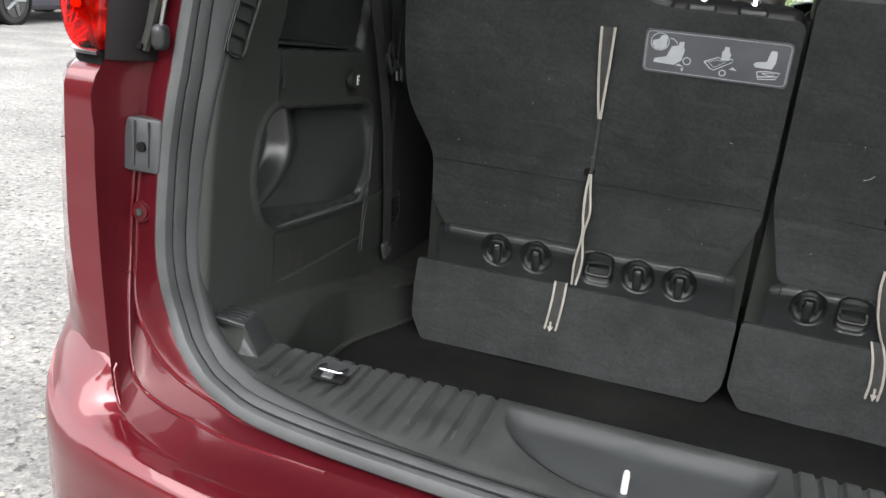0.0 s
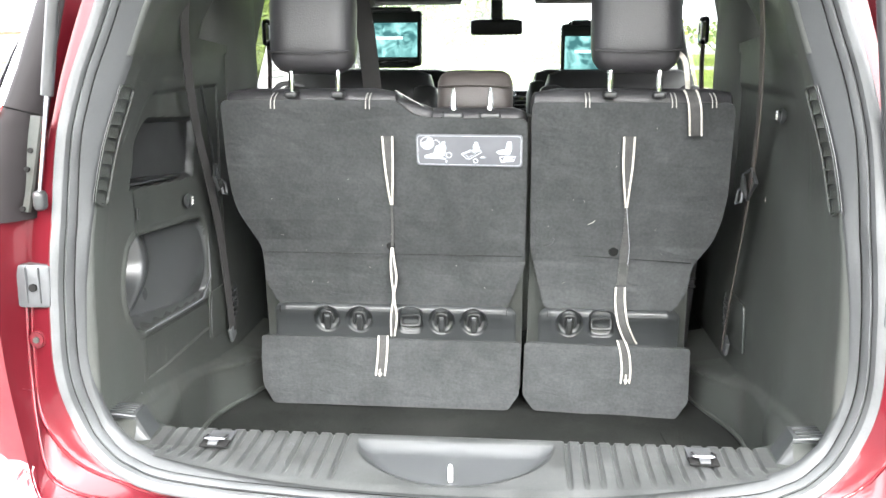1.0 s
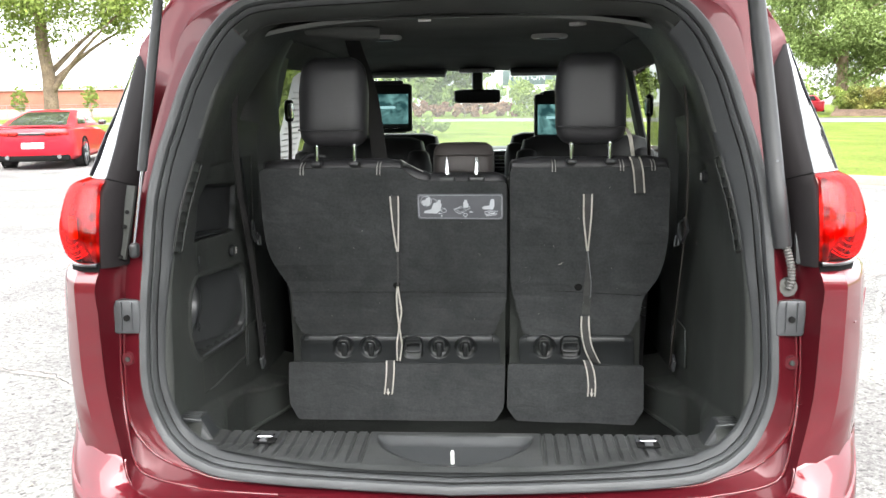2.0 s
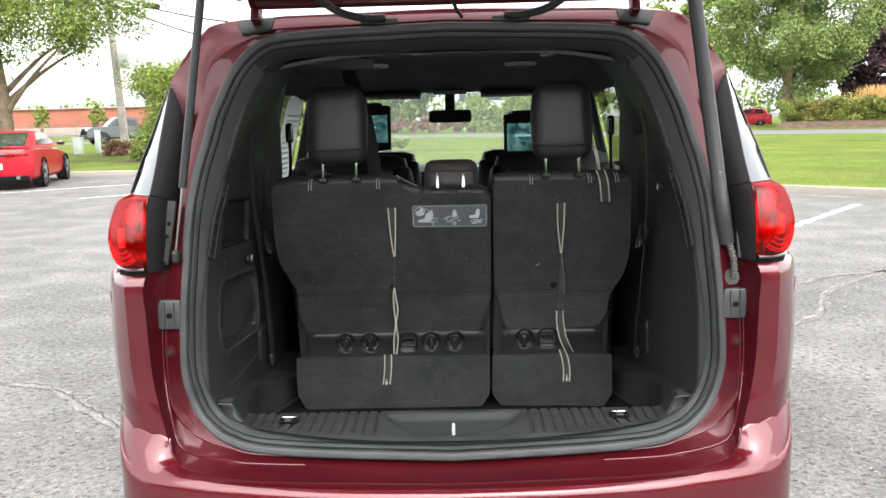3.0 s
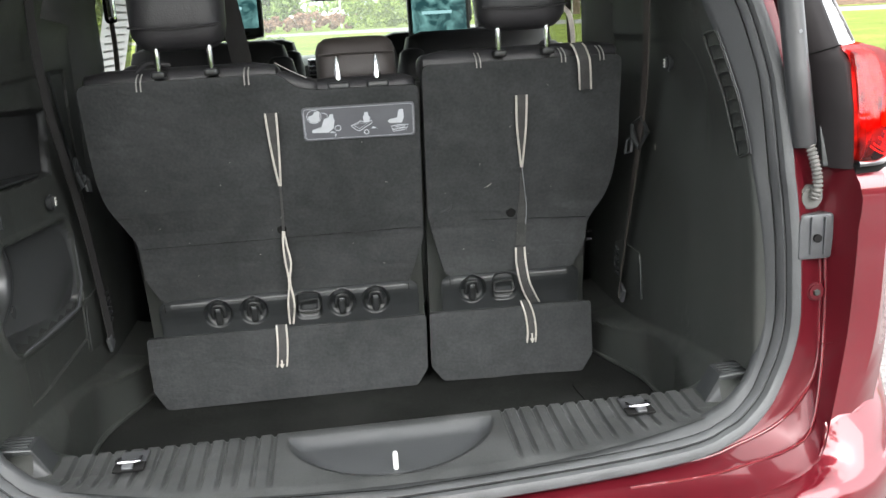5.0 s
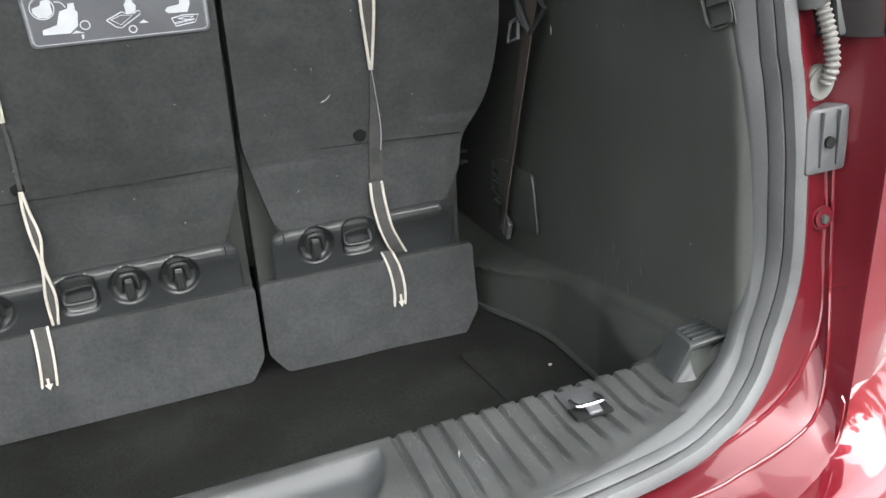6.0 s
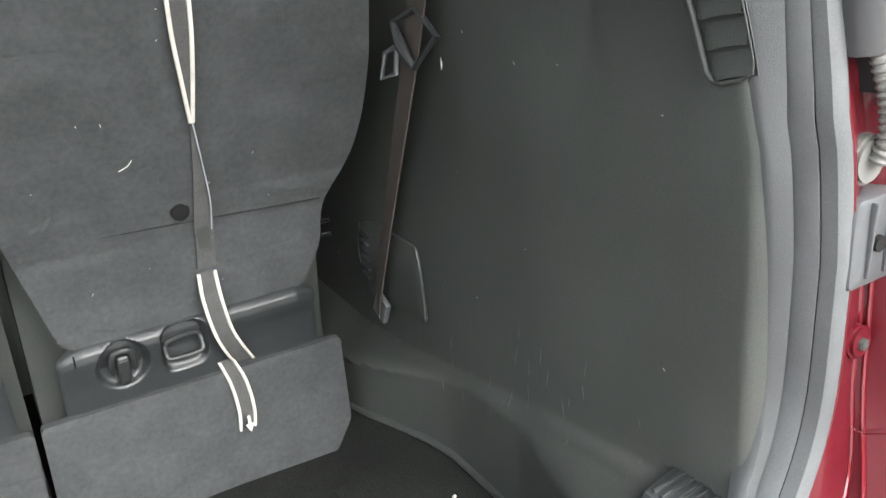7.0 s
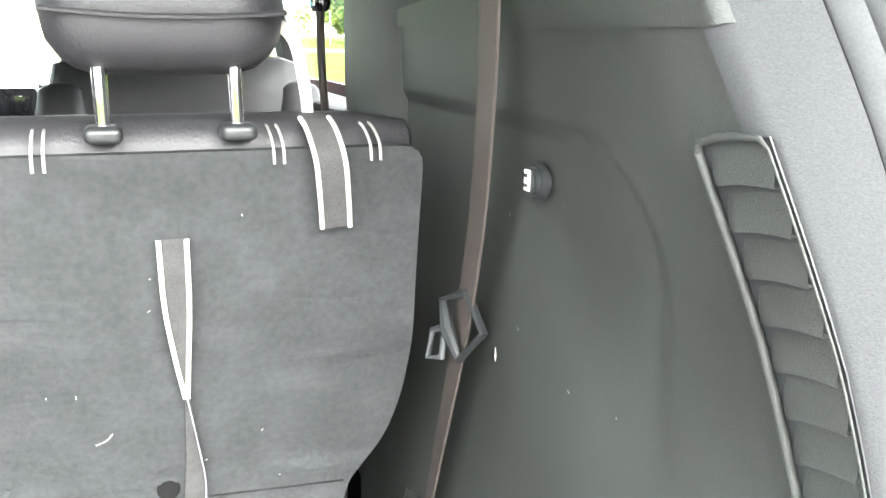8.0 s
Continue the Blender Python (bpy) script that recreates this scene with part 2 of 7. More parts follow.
sl.new(sn.new("ShaderNodeTexCoord").outputs["Object"], swirl.inputs["Vector"])
sl.new(swirl.outputs["Fac"], shades.inputs["Fac"]), sl.new(shades.outputs["Color"], sn["Principled BSDF"].inputs["Emission Color"])
SCREEN_PALE = glow("pale_screen_light", (0.40, 0.70, 0.72), 0.16)


# ---- shapes ----
def part(name, bm, mat, parent, label="", smooth=True, kind=""):
    """Links a bmesh as one mesh object under a thing or a part."""
    me = bpy.data.meshes.new(name)
    bmesh.ops.recalc_face_normals(bm, faces=bm.faces)
    bm.to_mesh(me)
    bm.free()
    return mesh_part(name, me, mat, parent, label, smooth, kind)


def mesh_part(name, me, mat, parent, label="", smooth=True, kind=""):
    if len(me.materials) == 0:
        me.materials.append(mat)
    if smooth:
        me.polygons.foreach_set("use_smooth", [True] * len(me.polygons))
        me.set_sharp_from_angle(angle=radians(38))
    ob = new(name, me)
    if parent is not None:
        ob.parent = parent
        if parent.type == "EMPTY":
            ob.matrix_parent_inverse = parent.matrix_basis.inverted()
    return tagged(ob, label, "", "", kind)


def thing(name, label, category, at=(0, 0, 0), group="", kind=""):
    ob = new(name)
    ob.empty_display_size = 0.1
    ob.location = at
    return tagged(ob, label, category, group, kind)


def curve_points(points, n):
    """n points, evenly spread, on a smooth line through the given ones."""
    p = np.array(points, float)
    p = np.vstack([2 * p[0] - p[1], p, 2 * p[-1] - p[-2]])
    out = []
    for i in range(1, len(p) - 2):
        for t in np.linspace(0, 1, 24, endpoint=False):
            a, b, c, d = p[i - 1], p[i], p[i + 1], p[i + 2]
            out.append(0.5 * (2 * b + (c - a) * t + (2 * a - 5 * b + 4 * c - d) * t**2 + (3 * b - a - 3 * c + d) * t**3))
    out.append(p[-2])
    out = np.array(out)
    s = np.r_[0, np.cumsum(np.linalg.norm(np.diff(out, axis=0), axis=1))]
    at = np.linspace(0, s[-1], n)
    return np.stack([np.interp(at, s, out[:, k]) for k in range(out.shape[1])], 1)


def grid(rows, wrap_u=False, wrap_v=False, bm=None):
    """A sheet of quads through rows of points; wrap_u closes each row, wrap_v joins the last row to the first."""
    bm = bm or bmesh.new()
    vs = [[bm.verts.new(p) for p in row] for row in rows]
    nu, nv = len(vs[0]), len(vs)
    for j in range(nv if wrap_v else nv - 1):
        for i in range(nu if wrap_u else nu - 1):
            quad = [vs[j][i], vs[j][(i + 1) % nu], vs[(j + 1) % nv][(i + 1) % nu], vs[(j + 1) % nv][i]]
            if len({v.co.to_tuple(6) for v in quad}) >= 3:
                try:
                    bm.faces.new(quad)
                except ValueError:
                    pass
    return bm


def thick(bm, depth):
    """Gives a sheet a thickness."""
    bmesh.ops.recalc_face_normals(bm, faces=bm.faces)
    bmesh.ops.solidify(bm, geom=bm.faces[:], thickness=depth)
    return bm


def tube(points, radius, seg=10, bm=None, caps=True, n=None):
    """A round bar along points; radius may be a list."""
    bm = bm or bmesh.new()
    p = np.array(points, float) if n is None else curve_points(points, n)
    rad = np.interp(np.linspace(0, 1, len(p)), np.linspace(0, 1, len(np.atleast_1d(radius))), np.atleast_1d(radius))
    tang = np.gradient(p, axis=0)
    rows, last = [], None
    for q, t, r in zip(p.tolist(), tang.tolist(), rad.tolist()):
        t = Vector(t).normalized()
        a = last - t * last.dot(t) if last is not None else t.orthogonal()
        a.normalize()
        last = a
        b = t.cross(a)
        rows.append([Vector(q) + r * (math.cos(k) * a + math.sin(k) * b) for k in np.linspace(0, 2 * math.pi, seg, endpoint=False).tolist()])
    vs = [[bm.verts.new(v) for v in row] for row in rows]
    for j in range(len(vs) - 1):
        for i in range(seg):
            bm.faces.new([vs[j][i], vs[j][(i + 1) % seg], vs[j + 1][(i + 1) % seg], vs[j + 1][i]])
    if caps:
        bm.faces.new(vs[0][::-1]), bm.faces.new(vs[-1])
    return bm


def box(center, size, bevel=0.0, seg=2, turn=(0, 0, 0), bm=None):
    """A box with rounded edges."""
    b = bmesh.new()
    bmesh.ops.create_cube(b, size=1.0)
    bmesh.ops.scale(b, vec=size, verts=b.verts)
    if bevel:
        bmesh.ops.bevel(b, geom=b.edges[:], offset=bevel, segments=seg, profile=0.5, affect="EDGES")
    bmesh.ops.transform(b, matrix=pose(*center, *turn), verts=b.verts)
    return merge(bm, b)


def merge(bm, b):
    if bm is None:
        return b
    me = bpy.data.meshes.new("tmp")
    b.to_mesh(me)
    b.free()
    bm.from_mesh(me)
    bpy.data.meshes.remove(me)
    return bm


def slab(outline, depth, m, bevel=0.0, seg=2, bm=None):
    """A plate: a 2D outline (x, z) pushed back along y by depth, placed by the pose m."""
    b = bmesh.new()
    f = b.faces.new([b.verts.new((x, 0, z)) for x, z in outline])
    res = bmesh.ops.extrude_face_region(b, geom=[f])
    bmesh.ops.translate(b, vec=(0, depth, 0), verts=[v for v in res["geom"] if isinstance(v, bmesh.types.BMVert)])
    bmesh.ops.recalc_face_normals(b, faces=b.faces)
    if bevel:
        front = [e for e in b.edges if sum(len(fc.verts) > 4 or fc.calc_area() > 0 for fc in e.link_faces) and any(abs(fc.normal.y) > 0.9 for fc in e.link_faces)]
        bmesh.ops.bevel(b, geom=front, offset=bevel, segments=seg, profile=0.5, affect="EDGES", clamp_overlap=True)
    bmesh.ops.triangulate(b, faces=[fc for fc in b.faces if len(fc.verts) > 4])
    bmesh.ops.transform(b, matrix=m, verts=b.verts)
    return merge(bm, b)


def round_outline(points, r, k=4):
    """Rounds the corners of a closed 2D outline."""
    out, n = [], len(points)
    rs = r if isinstance(r, (list, tuple)) else [r] * n
    for i in range(n):
        a, b, c = (np.array(points[(i + d) % n], float) for d in (-1, 0, 1))
        ua, uc = (a - b), (c - b)
        la, lc = np.linalg.norm(ua), np.linalg.norm(uc)
        d = min(rs[i], la * 0.45, lc * 0.45)
        if d < 1e-5:
            out.append(tuple(b))
            continue
        p0, p1 = b + ua / la * d, b + uc / lc * d
        for t in np.linspace(0, 1, k + 1):
            out.append(tuple((1 - t) ** 2 * p0 + 2 * t * (1 - t) * b + t**2 * p1))
    return out


def cushion(size, r, m, bulge=0.0, cuts=7, bm=None):
    """A padded block: a box with broad round edges and slightly swollen faces."""
    b = bmesh.new()
    bmesh.ops.create_cube(b, size=2.0)
    bmesh.ops.subdivide_edges(b, edges=b.edges[:], cuts=cuts, use_grid_fill=True)
    half = Vector(size) / 2
    for v in b.verts:
        u = Vector(v.co)
        p = Vector([u[i] * half[i] for i in range(3)])
        inner = Vector([max(-(half[i] - r), min(half[i] - r, p[i])) for i in range(3)])
        d = p - inner
        if d.length > 1e-6:
            p = inner + d.normalized() * min(r, d.length) if d.length > r else p
        swell = 1 + bulge * (1 - u.x**2 * 0.9) * (1 - u.z**2 * 0.9)
        v.co = Vector((p.x, p.y * swell, p.z))
    bmesh.ops.transform(b, matrix=m, verts=b.verts)
    return merge(bm, b)


def ribbon(points, width, depth, n=40, side=(1, 0, 0), inset=0.0, bm=None):
    """A flat band along points, width across."""
    p = curve_points(points, n)
    tang = np.gradient(p, axis=0)
    rows = []
    sides = np.atleast_2d(np.array(side, float))
    for i, (q, t) in enumerate(zip(p, tang)):
        f = i / (n - 1) * (len(sides) - 1)
        s = sides[int(f)] + (sides[min(int(f) + 1, len(sides) - 1)] - sides[int(f)]) * (f - int(f))
        t = Vector(t).normalized()
        s = Vector(s)
        s = (s - t * s.dot(t)).normalized()
        o = t.cross(s) * depth / 2
        q = Vector(q) + s * inset
        rows.append([q - s * width / 2 - o, q + s * width / 2 - o, q + s * width / 2 + o, q - s * width / 2 + o])
    bm = grid(rows, wrap_u=True, bm=bm)
    return bm


def disc(center, normal, radius, depth, seg=20, bevel=0.0, bm=None):
    b = bmesh.new()
    bmesh.ops.create_cone(b, cap_ends=True, segments=seg, radius1=radius, radius2=radius, depth=depth)
    if bevel:
        bmesh.ops.bevel(b, geom=[e for e in b.edges if any(len(f.verts) > 4 for f in e.link_faces)], offset=bevel, segments=2, affect="EDGES")
    turn = Vector(normal).to_track_quat("Z", "Y").to_matrix().to_4x4()
    bmesh.ops.transform(b, matrix=Matrix.Translation(center) @ turn, verts=b.verts)
    return merge(bm, b)


def ring(center, normal, radius, thickness, seg=24, bm=None):
    a = Vector(normal).normalized().orthogonal().normalized()
    c = Vector(normal).normalized().cross(a)
    pts = [Vector(center) + radius * (math.cos(k) * a + math.sin(k) * c) for k in np.linspace(0, 2 * math.pi, seg + 1).tolist()]
    return tube(pts, thickness, 8, bm, caps=False)


def mirror_x(bm):
    bmesh.ops.scale(bm, vec=(-1, 1, 1), verts=bm.verts)
    bmesh.ops.reverse_faces(bm, faces=bm.faces)
    return bm

# ---- the minivan: shell ----
van = thing("minivan", "dark red minivan with its tailgate raised, parked on asphalt", "car", (0, 1.5, 0))

HALF = [(0, 0.588), (0.20, 0.591), (0.44, 0.604), (0.561, 0.627), (0.618, 0.661), (0.654, 0.703), (0.674, 0.753), (0.683, 0.815), (0.680, 0.90), (0.674, 0.985),
        (0.668, 1.06), (0.660, 1.18), (0.645, 1.29), (0.624, 1.38), (0.596, 1.48), (0.562, 1.56), (0.508, 1.622), (0.425, 1.651), (0.14, 1.664), (0, 1.668)]


def rear(z):
    """How far ahead the rear opening's plane stands at a height."""
    return float(np.interp(z, [0.5, 0.60, 0.72, 0.95, 1.03, 1.08, 1.21, 1.30, 1.40, 1.5, 1.66, 1.8], [-0.05, -0.03, -0.002, 0.0, 0.008, 0.02, 0.058, 0.095, 0.14, 0.185, 0.26, 0.33]))


def slant(z):
    """How far the seal's ribs step forwards: most beside the cargo bay."""
    return float(np.interp(z, [0.60, 0.70, 1.06, 1.22], [0.0, 1.0, 1.0, 0.0]))


def band_width(z):
    return float(np.interp(z, [0.60, 0.72, 0.95, 1.10, 1.28], [0.050, 0.043, 0.043, 0.050, 0.0645]))


def band_depth(z):
    return float(np.interp(z, [0.60, 0.72, 0.80, 0.95, 1.10, 1.28], [0.018, 0.036, 0.041, 0.046, 0.040, 0.036]))


def lean(z):
    return (rear(z + 0.05) - rear(z - 0.05)) / 0.1


# stations round the opening: seal, crease, second crease, edge of the outer skin
STATIONS = [((0, 0.588), (0, -0.045, 0.582), (0, -0.075, 0.577), (0, -0.150, 0.569)), ((0.44, 0.604), (0.45, -0.036, 0.598), (0.455, -0.068, 0.589), (0.451, -0.140, 0.577)),
            ((0.561, 0.627), (0.565, -0.030, 0.619), (0.56, -0.062, 0.598), (0.56, -0.119, 0.580)), ((0.618, 0.661), (0.646, -0.020, 0.648), (0.650, -0.050, 0.613), (0.645, -0.090, 0.585)),
            ((0.654, 0.703), (0.696, -0.010, 0.698), (0.690, -0.038, 0.640), (0.690, -0.071, 0.606)), ((0.674, 0.753), (0.716, 0.0, 0.746), (0.710, -0.020, 0.715), (0.706, -0.064, 0.668)),
            ((0.683, 0.815), (0.720, 0.012, 0.812), (0.725, 0.004, 0.80), (0.736, -0.040, 0.790)), ((0.680, 0.90), (0.720, 0.016, 0.88), (0.726, 0.012, 0.88), (0.742, -0.039, 0.90)),
            ((0.674, 0.985), (0.714, 0.024, 0.97), (0.722, 0.018, 0.97), (0.744, -0.036, 0.97)), ((0.668, 1.06), (0.708, 0.032, 1.052), (0.718, 0.028, 1.052), (0.744, -0.030, 1.047)),
            ((0.660, 1.18), (0.683, 0.058, 1.18), (0.694, 0.064, 1.18), (0.702, 0.050, 1.17)), ((0.645, 1.29), (0.672, 0.100, 1.29), (0.679, 0.132, 1.29), (0.684, 0.098, 1.29)),
            ((0.624, 1.38), (0.659, 0.145, 1.385), (0.665, 0.190, 1.39), (0.684, 0.150, 1.385)), ((0.610, 1.44), (0.648, 0.174, 1.445), (0.656, 0.228, 1.45), (0.690, 0.190, 1.450)),
            ((0.596, 1.48), (0.640, 0.194, 1.485), (0.650, 0.258, 1.49), (0.746, 0.274, 1.524)), ((0.562, 1.56), (0.622, 0.232, 1.572), (0.638, 0.292, 1.585), (0.727, 0.300, 1.577)),
            ((0.508, 1.622), (0.556, 0.252, 1.628), (0.586, 0.294, 1.640), (0.668, 0.318, 1.660)), ((0.425, 1.651), (0.455, 0.264, 1.656), (0.475, 0.275, 1.668), (0.580, 0.312, 1.696)),
            ((0.14, 1.664), (0.14, 0.262, 1.670), (0.14, 0.268, 1.678), (0.2, 0.294, 1.708)), ((0, 1.668), (0, 0.262, 1.674), (0, 0.268, 1.682), (0, 0.288, 1.711))]
table = curve_points([(*s0, *s1, *s2, *s3) for s0, s1, s2, s3 in STATIONS], 100)
half = table[:, :2]
full = np.vstack([table, [[-v if i in (0, 2, 5, 8) else v for i, v in enumerate(r)] for r in table[-2:0:-1]]])
loop2 = [(float(r[0]), float(r[1])) for r in full]
LOOP = []
for i, (x, z) in enumerate(loop2):
    (xa, za), (xb, zb) = loop2[i - 1], loop2[(i + 1) % len(loop2)]
    sag = -0.025 * max(0.0, 1 - (x / 0.6) ** 2) if z < 0.7 else -0.012 * max(0.0, 1 - (x / 0.5) ** 2) if z > 1.6 else 0.0
    p = Vector((x, rear(z) + sag, z))
    t = Vector((xb - xa, rear(zb) - rear(za), zb - za)).normalized()
    back = Vector((0, -1, lean(z) * 0.7)).normalized()
    inward = back.cross(t).normalized()
    if inward.dot(Vector((0, p.y, 1.12)) - p) < 0:
        inward = -inward
    LOOP.append((p, inward, back))


LOW_RIBS = [(-0.002, -0.020), (-0.003, -0.008), (0.001, -0.003), (0.009, -0.0028), (0.0150, -0.0065), (0.0172, -0.016), (0.0182, -0.030), (0.0194, -0.0185), (0.0225, -0.0170), (0.0252, -0.023), (0.0266, -0.034), (0.027, -0.040)]
HIGH_RIBS = [(-0.002, -0.004), (-0.003, 0.008), (0.001, 0.013), (0.009, 0.0145), (0.0165, 0.0110), (0.0194, 0.003), (0.0206, -0.008), (0.0220, 0.004), (0.0262, 0.008), (0.0305, 0.003), (0.0325, -0.006), (0.033, -0.012)]
rows = []
for p, a, b in LOOP:
    w = slant(p.z)
    rows.append([p + a * (w * u1 + (1 - w) * u0) + b * (w * v1 + (1 - w) * v0) for (u1, v1), (u0, v0) in zip(LOW_RIBS, HIGH_RIBS)])
seal = part("weatherstrip", grid(rows, wrap_v=True), RUBBER, van, "dark grey ribbed rubber door seal")
# Black tubes paint the shade into the seal's two grooves.
for u1, v1, u0, v0 in ((0.0166, -0.0195, 0.0189, 0.0010), (0.0280, -0.0370, 0.0338, -0.0060)):
    gap = [p + a * (slant(p.z) * u1 + (1 - slant(p.z)) * u0) + b * (slant(p.z) * v1 + (1 - slant(p.z)) * v0) for p, a, b in LOOP]
    part("seal_gap_shade", tube(gap + gap[:1], 0.0012, 6, caps=False), DARKNESS, seal, "black line painting the shade between two lips of the seal")
rows = []
for p, a, b in LOOP:
    w = slant(p.z)
    u0, v0 = 0.0345 - 0.0050 * w, -0.003 - 0.032 * w
    u1, v1 = band_width(p.z), -band_depth(p.z)
    rows.append([p + a * (u0 + (u1 - u0) * f) + b * (v0 + (v1 - v0) * f + d) for f, d in ((-0.04, -0.014), (0.0, -0.002), (0.06, 0.002), (0.85, 0.0012), (1.0, -0.002), (1.02, -0.010), (0.9, -0.018))])
turned = [(99 + k) % len(LOOP) for k in range(len(LOOP) + 1)]
part("opening_trim", grid([rows[i] for i in turned if LOOP[i][0].z < 1.602]), BAND_TRIM, van, "grey plastic trim band round the tailgate opening")
over = [i for i in range(len(LOOP)) if LOOP[i][0].z >= 1.600]
part("header_trim", grid([[rows[i][0], rows[i][1]] + [q + Vector((0, 0.014 * k, 0.006 * k)) for k, q in enumerate(rows[i][2:])] for i in over]), PLASTIC, van, "dark plastic header trim over the tailgate opening")

# red painted channel outside the seal, then the edge of the outer skin
EDGE = [Vector(r[8:11]) for r in full]
rows = []
for (p, a, b), r in zip(LOOP, full):
    B, C, E = Vector(r[2:5]), Vector(r[5:8]), Vector(r[8:11])
    out = (E - C).normalized()
    rows.append([p - b * 0.006 + a * 0.006, p - b * 0.002, p.lerp(B, 0.5) - b * 0.002, p.lerp(B, 0.92) - b * 0.001, B, B.lerp(C, 0.15) - b * 0.004, B.lerp(C, 0.85) - b * 0.003, C, C.lerp(E, 0.12) - b * 0.005, C.lerp(E, 0.6) - b * 0.006, C.lerp(E, 0.92) - b * 0.002, E, E + out * 0.003])
part("door_jamb", grid(rows, wrap_v=True), PAINT_JAMB, van, "glossy red painted metal channel")

for name, k, off in (("flange_fold", 2, 0.0), ("flange_fold", 5, -0.0005)):
    for sgn in (-1, 1):
        line = [Vector(r[k:k + 3]) + Vector((0, off, 0)) for r in full if r[k] * sgn > 0.35 and r[k + 2] < 1.0]
        line.sort(key=lambda q: q.z)
        part(name, tube(line, 0.0024, 8), PAINT, van, "raised fold in the red painted channel")

# rear corner, quarter panel and bumper on each side
LIP = [(0, -0.2, 0.566), (0.22, -0.195, 0.568), (0.43, -0.18, 0.572), (0.56, -0.166, 0.579), (0.66, -0.148, 0.584), (0.735, -0.124, 0.584), (0.79, -0.092, 0.594), (0.825, -0.055, 0.62), (0.845, -0.012, 0.65),
       (0.862, 0.04, 0.675), (0.885, 0.105, 0.69), (0.913, 0.2, 0.695), (0.945, 0.45, 0.70), (0.975, 0.8, 0.70), (0.995, 1.2, 0.70)]
INNER = [(0, -0.148, 0.568), (0.225, -0.146, 0.572), (0.45, -0.138, 0.576), (0.56, -0.117, 0.579), (0.645, -0.088, 0.584), (0.690, -0.069, 0.605), (0.704, -0.063, 0.655), (0.755, -0.051, 0.667), (0.80, -0.030, 0.677),
         (0.852, 0.03, 0.692), (0.884, 0.103, 0.70), (0.912, 0.2, 0.705), (0.944, 0.45, 0.71), (0.974, 0.8, 0.71), (0.994, 1.2, 0.71)]
both = curve_points([(*l, *i) for l, i in zip(LIP, INNER)], 70)
bump_rows = []
for z, dy in ((0.22, 0.05), (0.30, 0.018), (0.38, 0.002), (0.46, -0.004)):
    bump_rows.append([(r[0] * (0.985 if z < 0.25 else 1.0), r[1] + dy, z) for r in both])
for drop, dy in ((0.05, -0.006), (0.028, -0.006), (0.014, -0.003), (0.005, 0.002), (0.0, 0.010)):
    bump_rows.append([(r[0], r[1] + dy, r[2] - drop - (0.02 * max(0, (r[2] - 0.6)) / 0.1 if drop > 0.02 else 0)) for r in both])
for f in (0.2, 0.5, 0.8, 0.96):
    bump_rows.append([tuple(Vector(r[:3]).lerp(Vector(r[3:]), f) + Vector((0, 0, 0.003 * math.sin(f * math.pi)))) for r in both])
bump_rows.append([tuple(r[3:]) for r in both])
bump_rows.append([(r[3], r[4] + 0.006, r[5] - 0.006 if r[3] < 0.69 else r[5] + 0.006) for r in both])
bm = grid(bump_rows)
bm2 = bm.copy()
mirror_x(bm2)
bm = merge(bm, bm2)
bmesh.ops.remove_doubles(bm, verts=bm.verts, dist=0.0005)
bumper = part("bumper", bm, PAINT, van, "glossy red bumper with a broad top ledge")
for sx in (-1, 1):
    for x, y, z in ((0.60, -0.156, 0.44), (0.28, -0.198, 0.42)):
        n = Vector((0.25 * sx if x > 0.5 else 0.05 * sx, -1, 0)).normalized()
        part("parking_sensor", ring((sx * x, y, z), n, 0.013, 0.0018, bm=disc(Vector((sx * x, y, z)) - n * 0.002, n, 0.0125, 0.006, 20, 0.001)), PAINT, bumper, "round red parking sensor")

CORNER = [(0.795, -0.035), (0.828, -0.002), (0.855, 0.045), (0.882, 0.10), (0.899, 0.15), (0.912, 0.205), (0.925, 0.28), (0.945, 0.45), (0.975, 0.80), (0.998, 1.2), (1.0, 2.0), (1.0, 2.6), (0.98, 3.3)]
side_edge = [e for e in EDGE[:100] if 0.64 < e.z < 1.06 and e.x > 0.69]
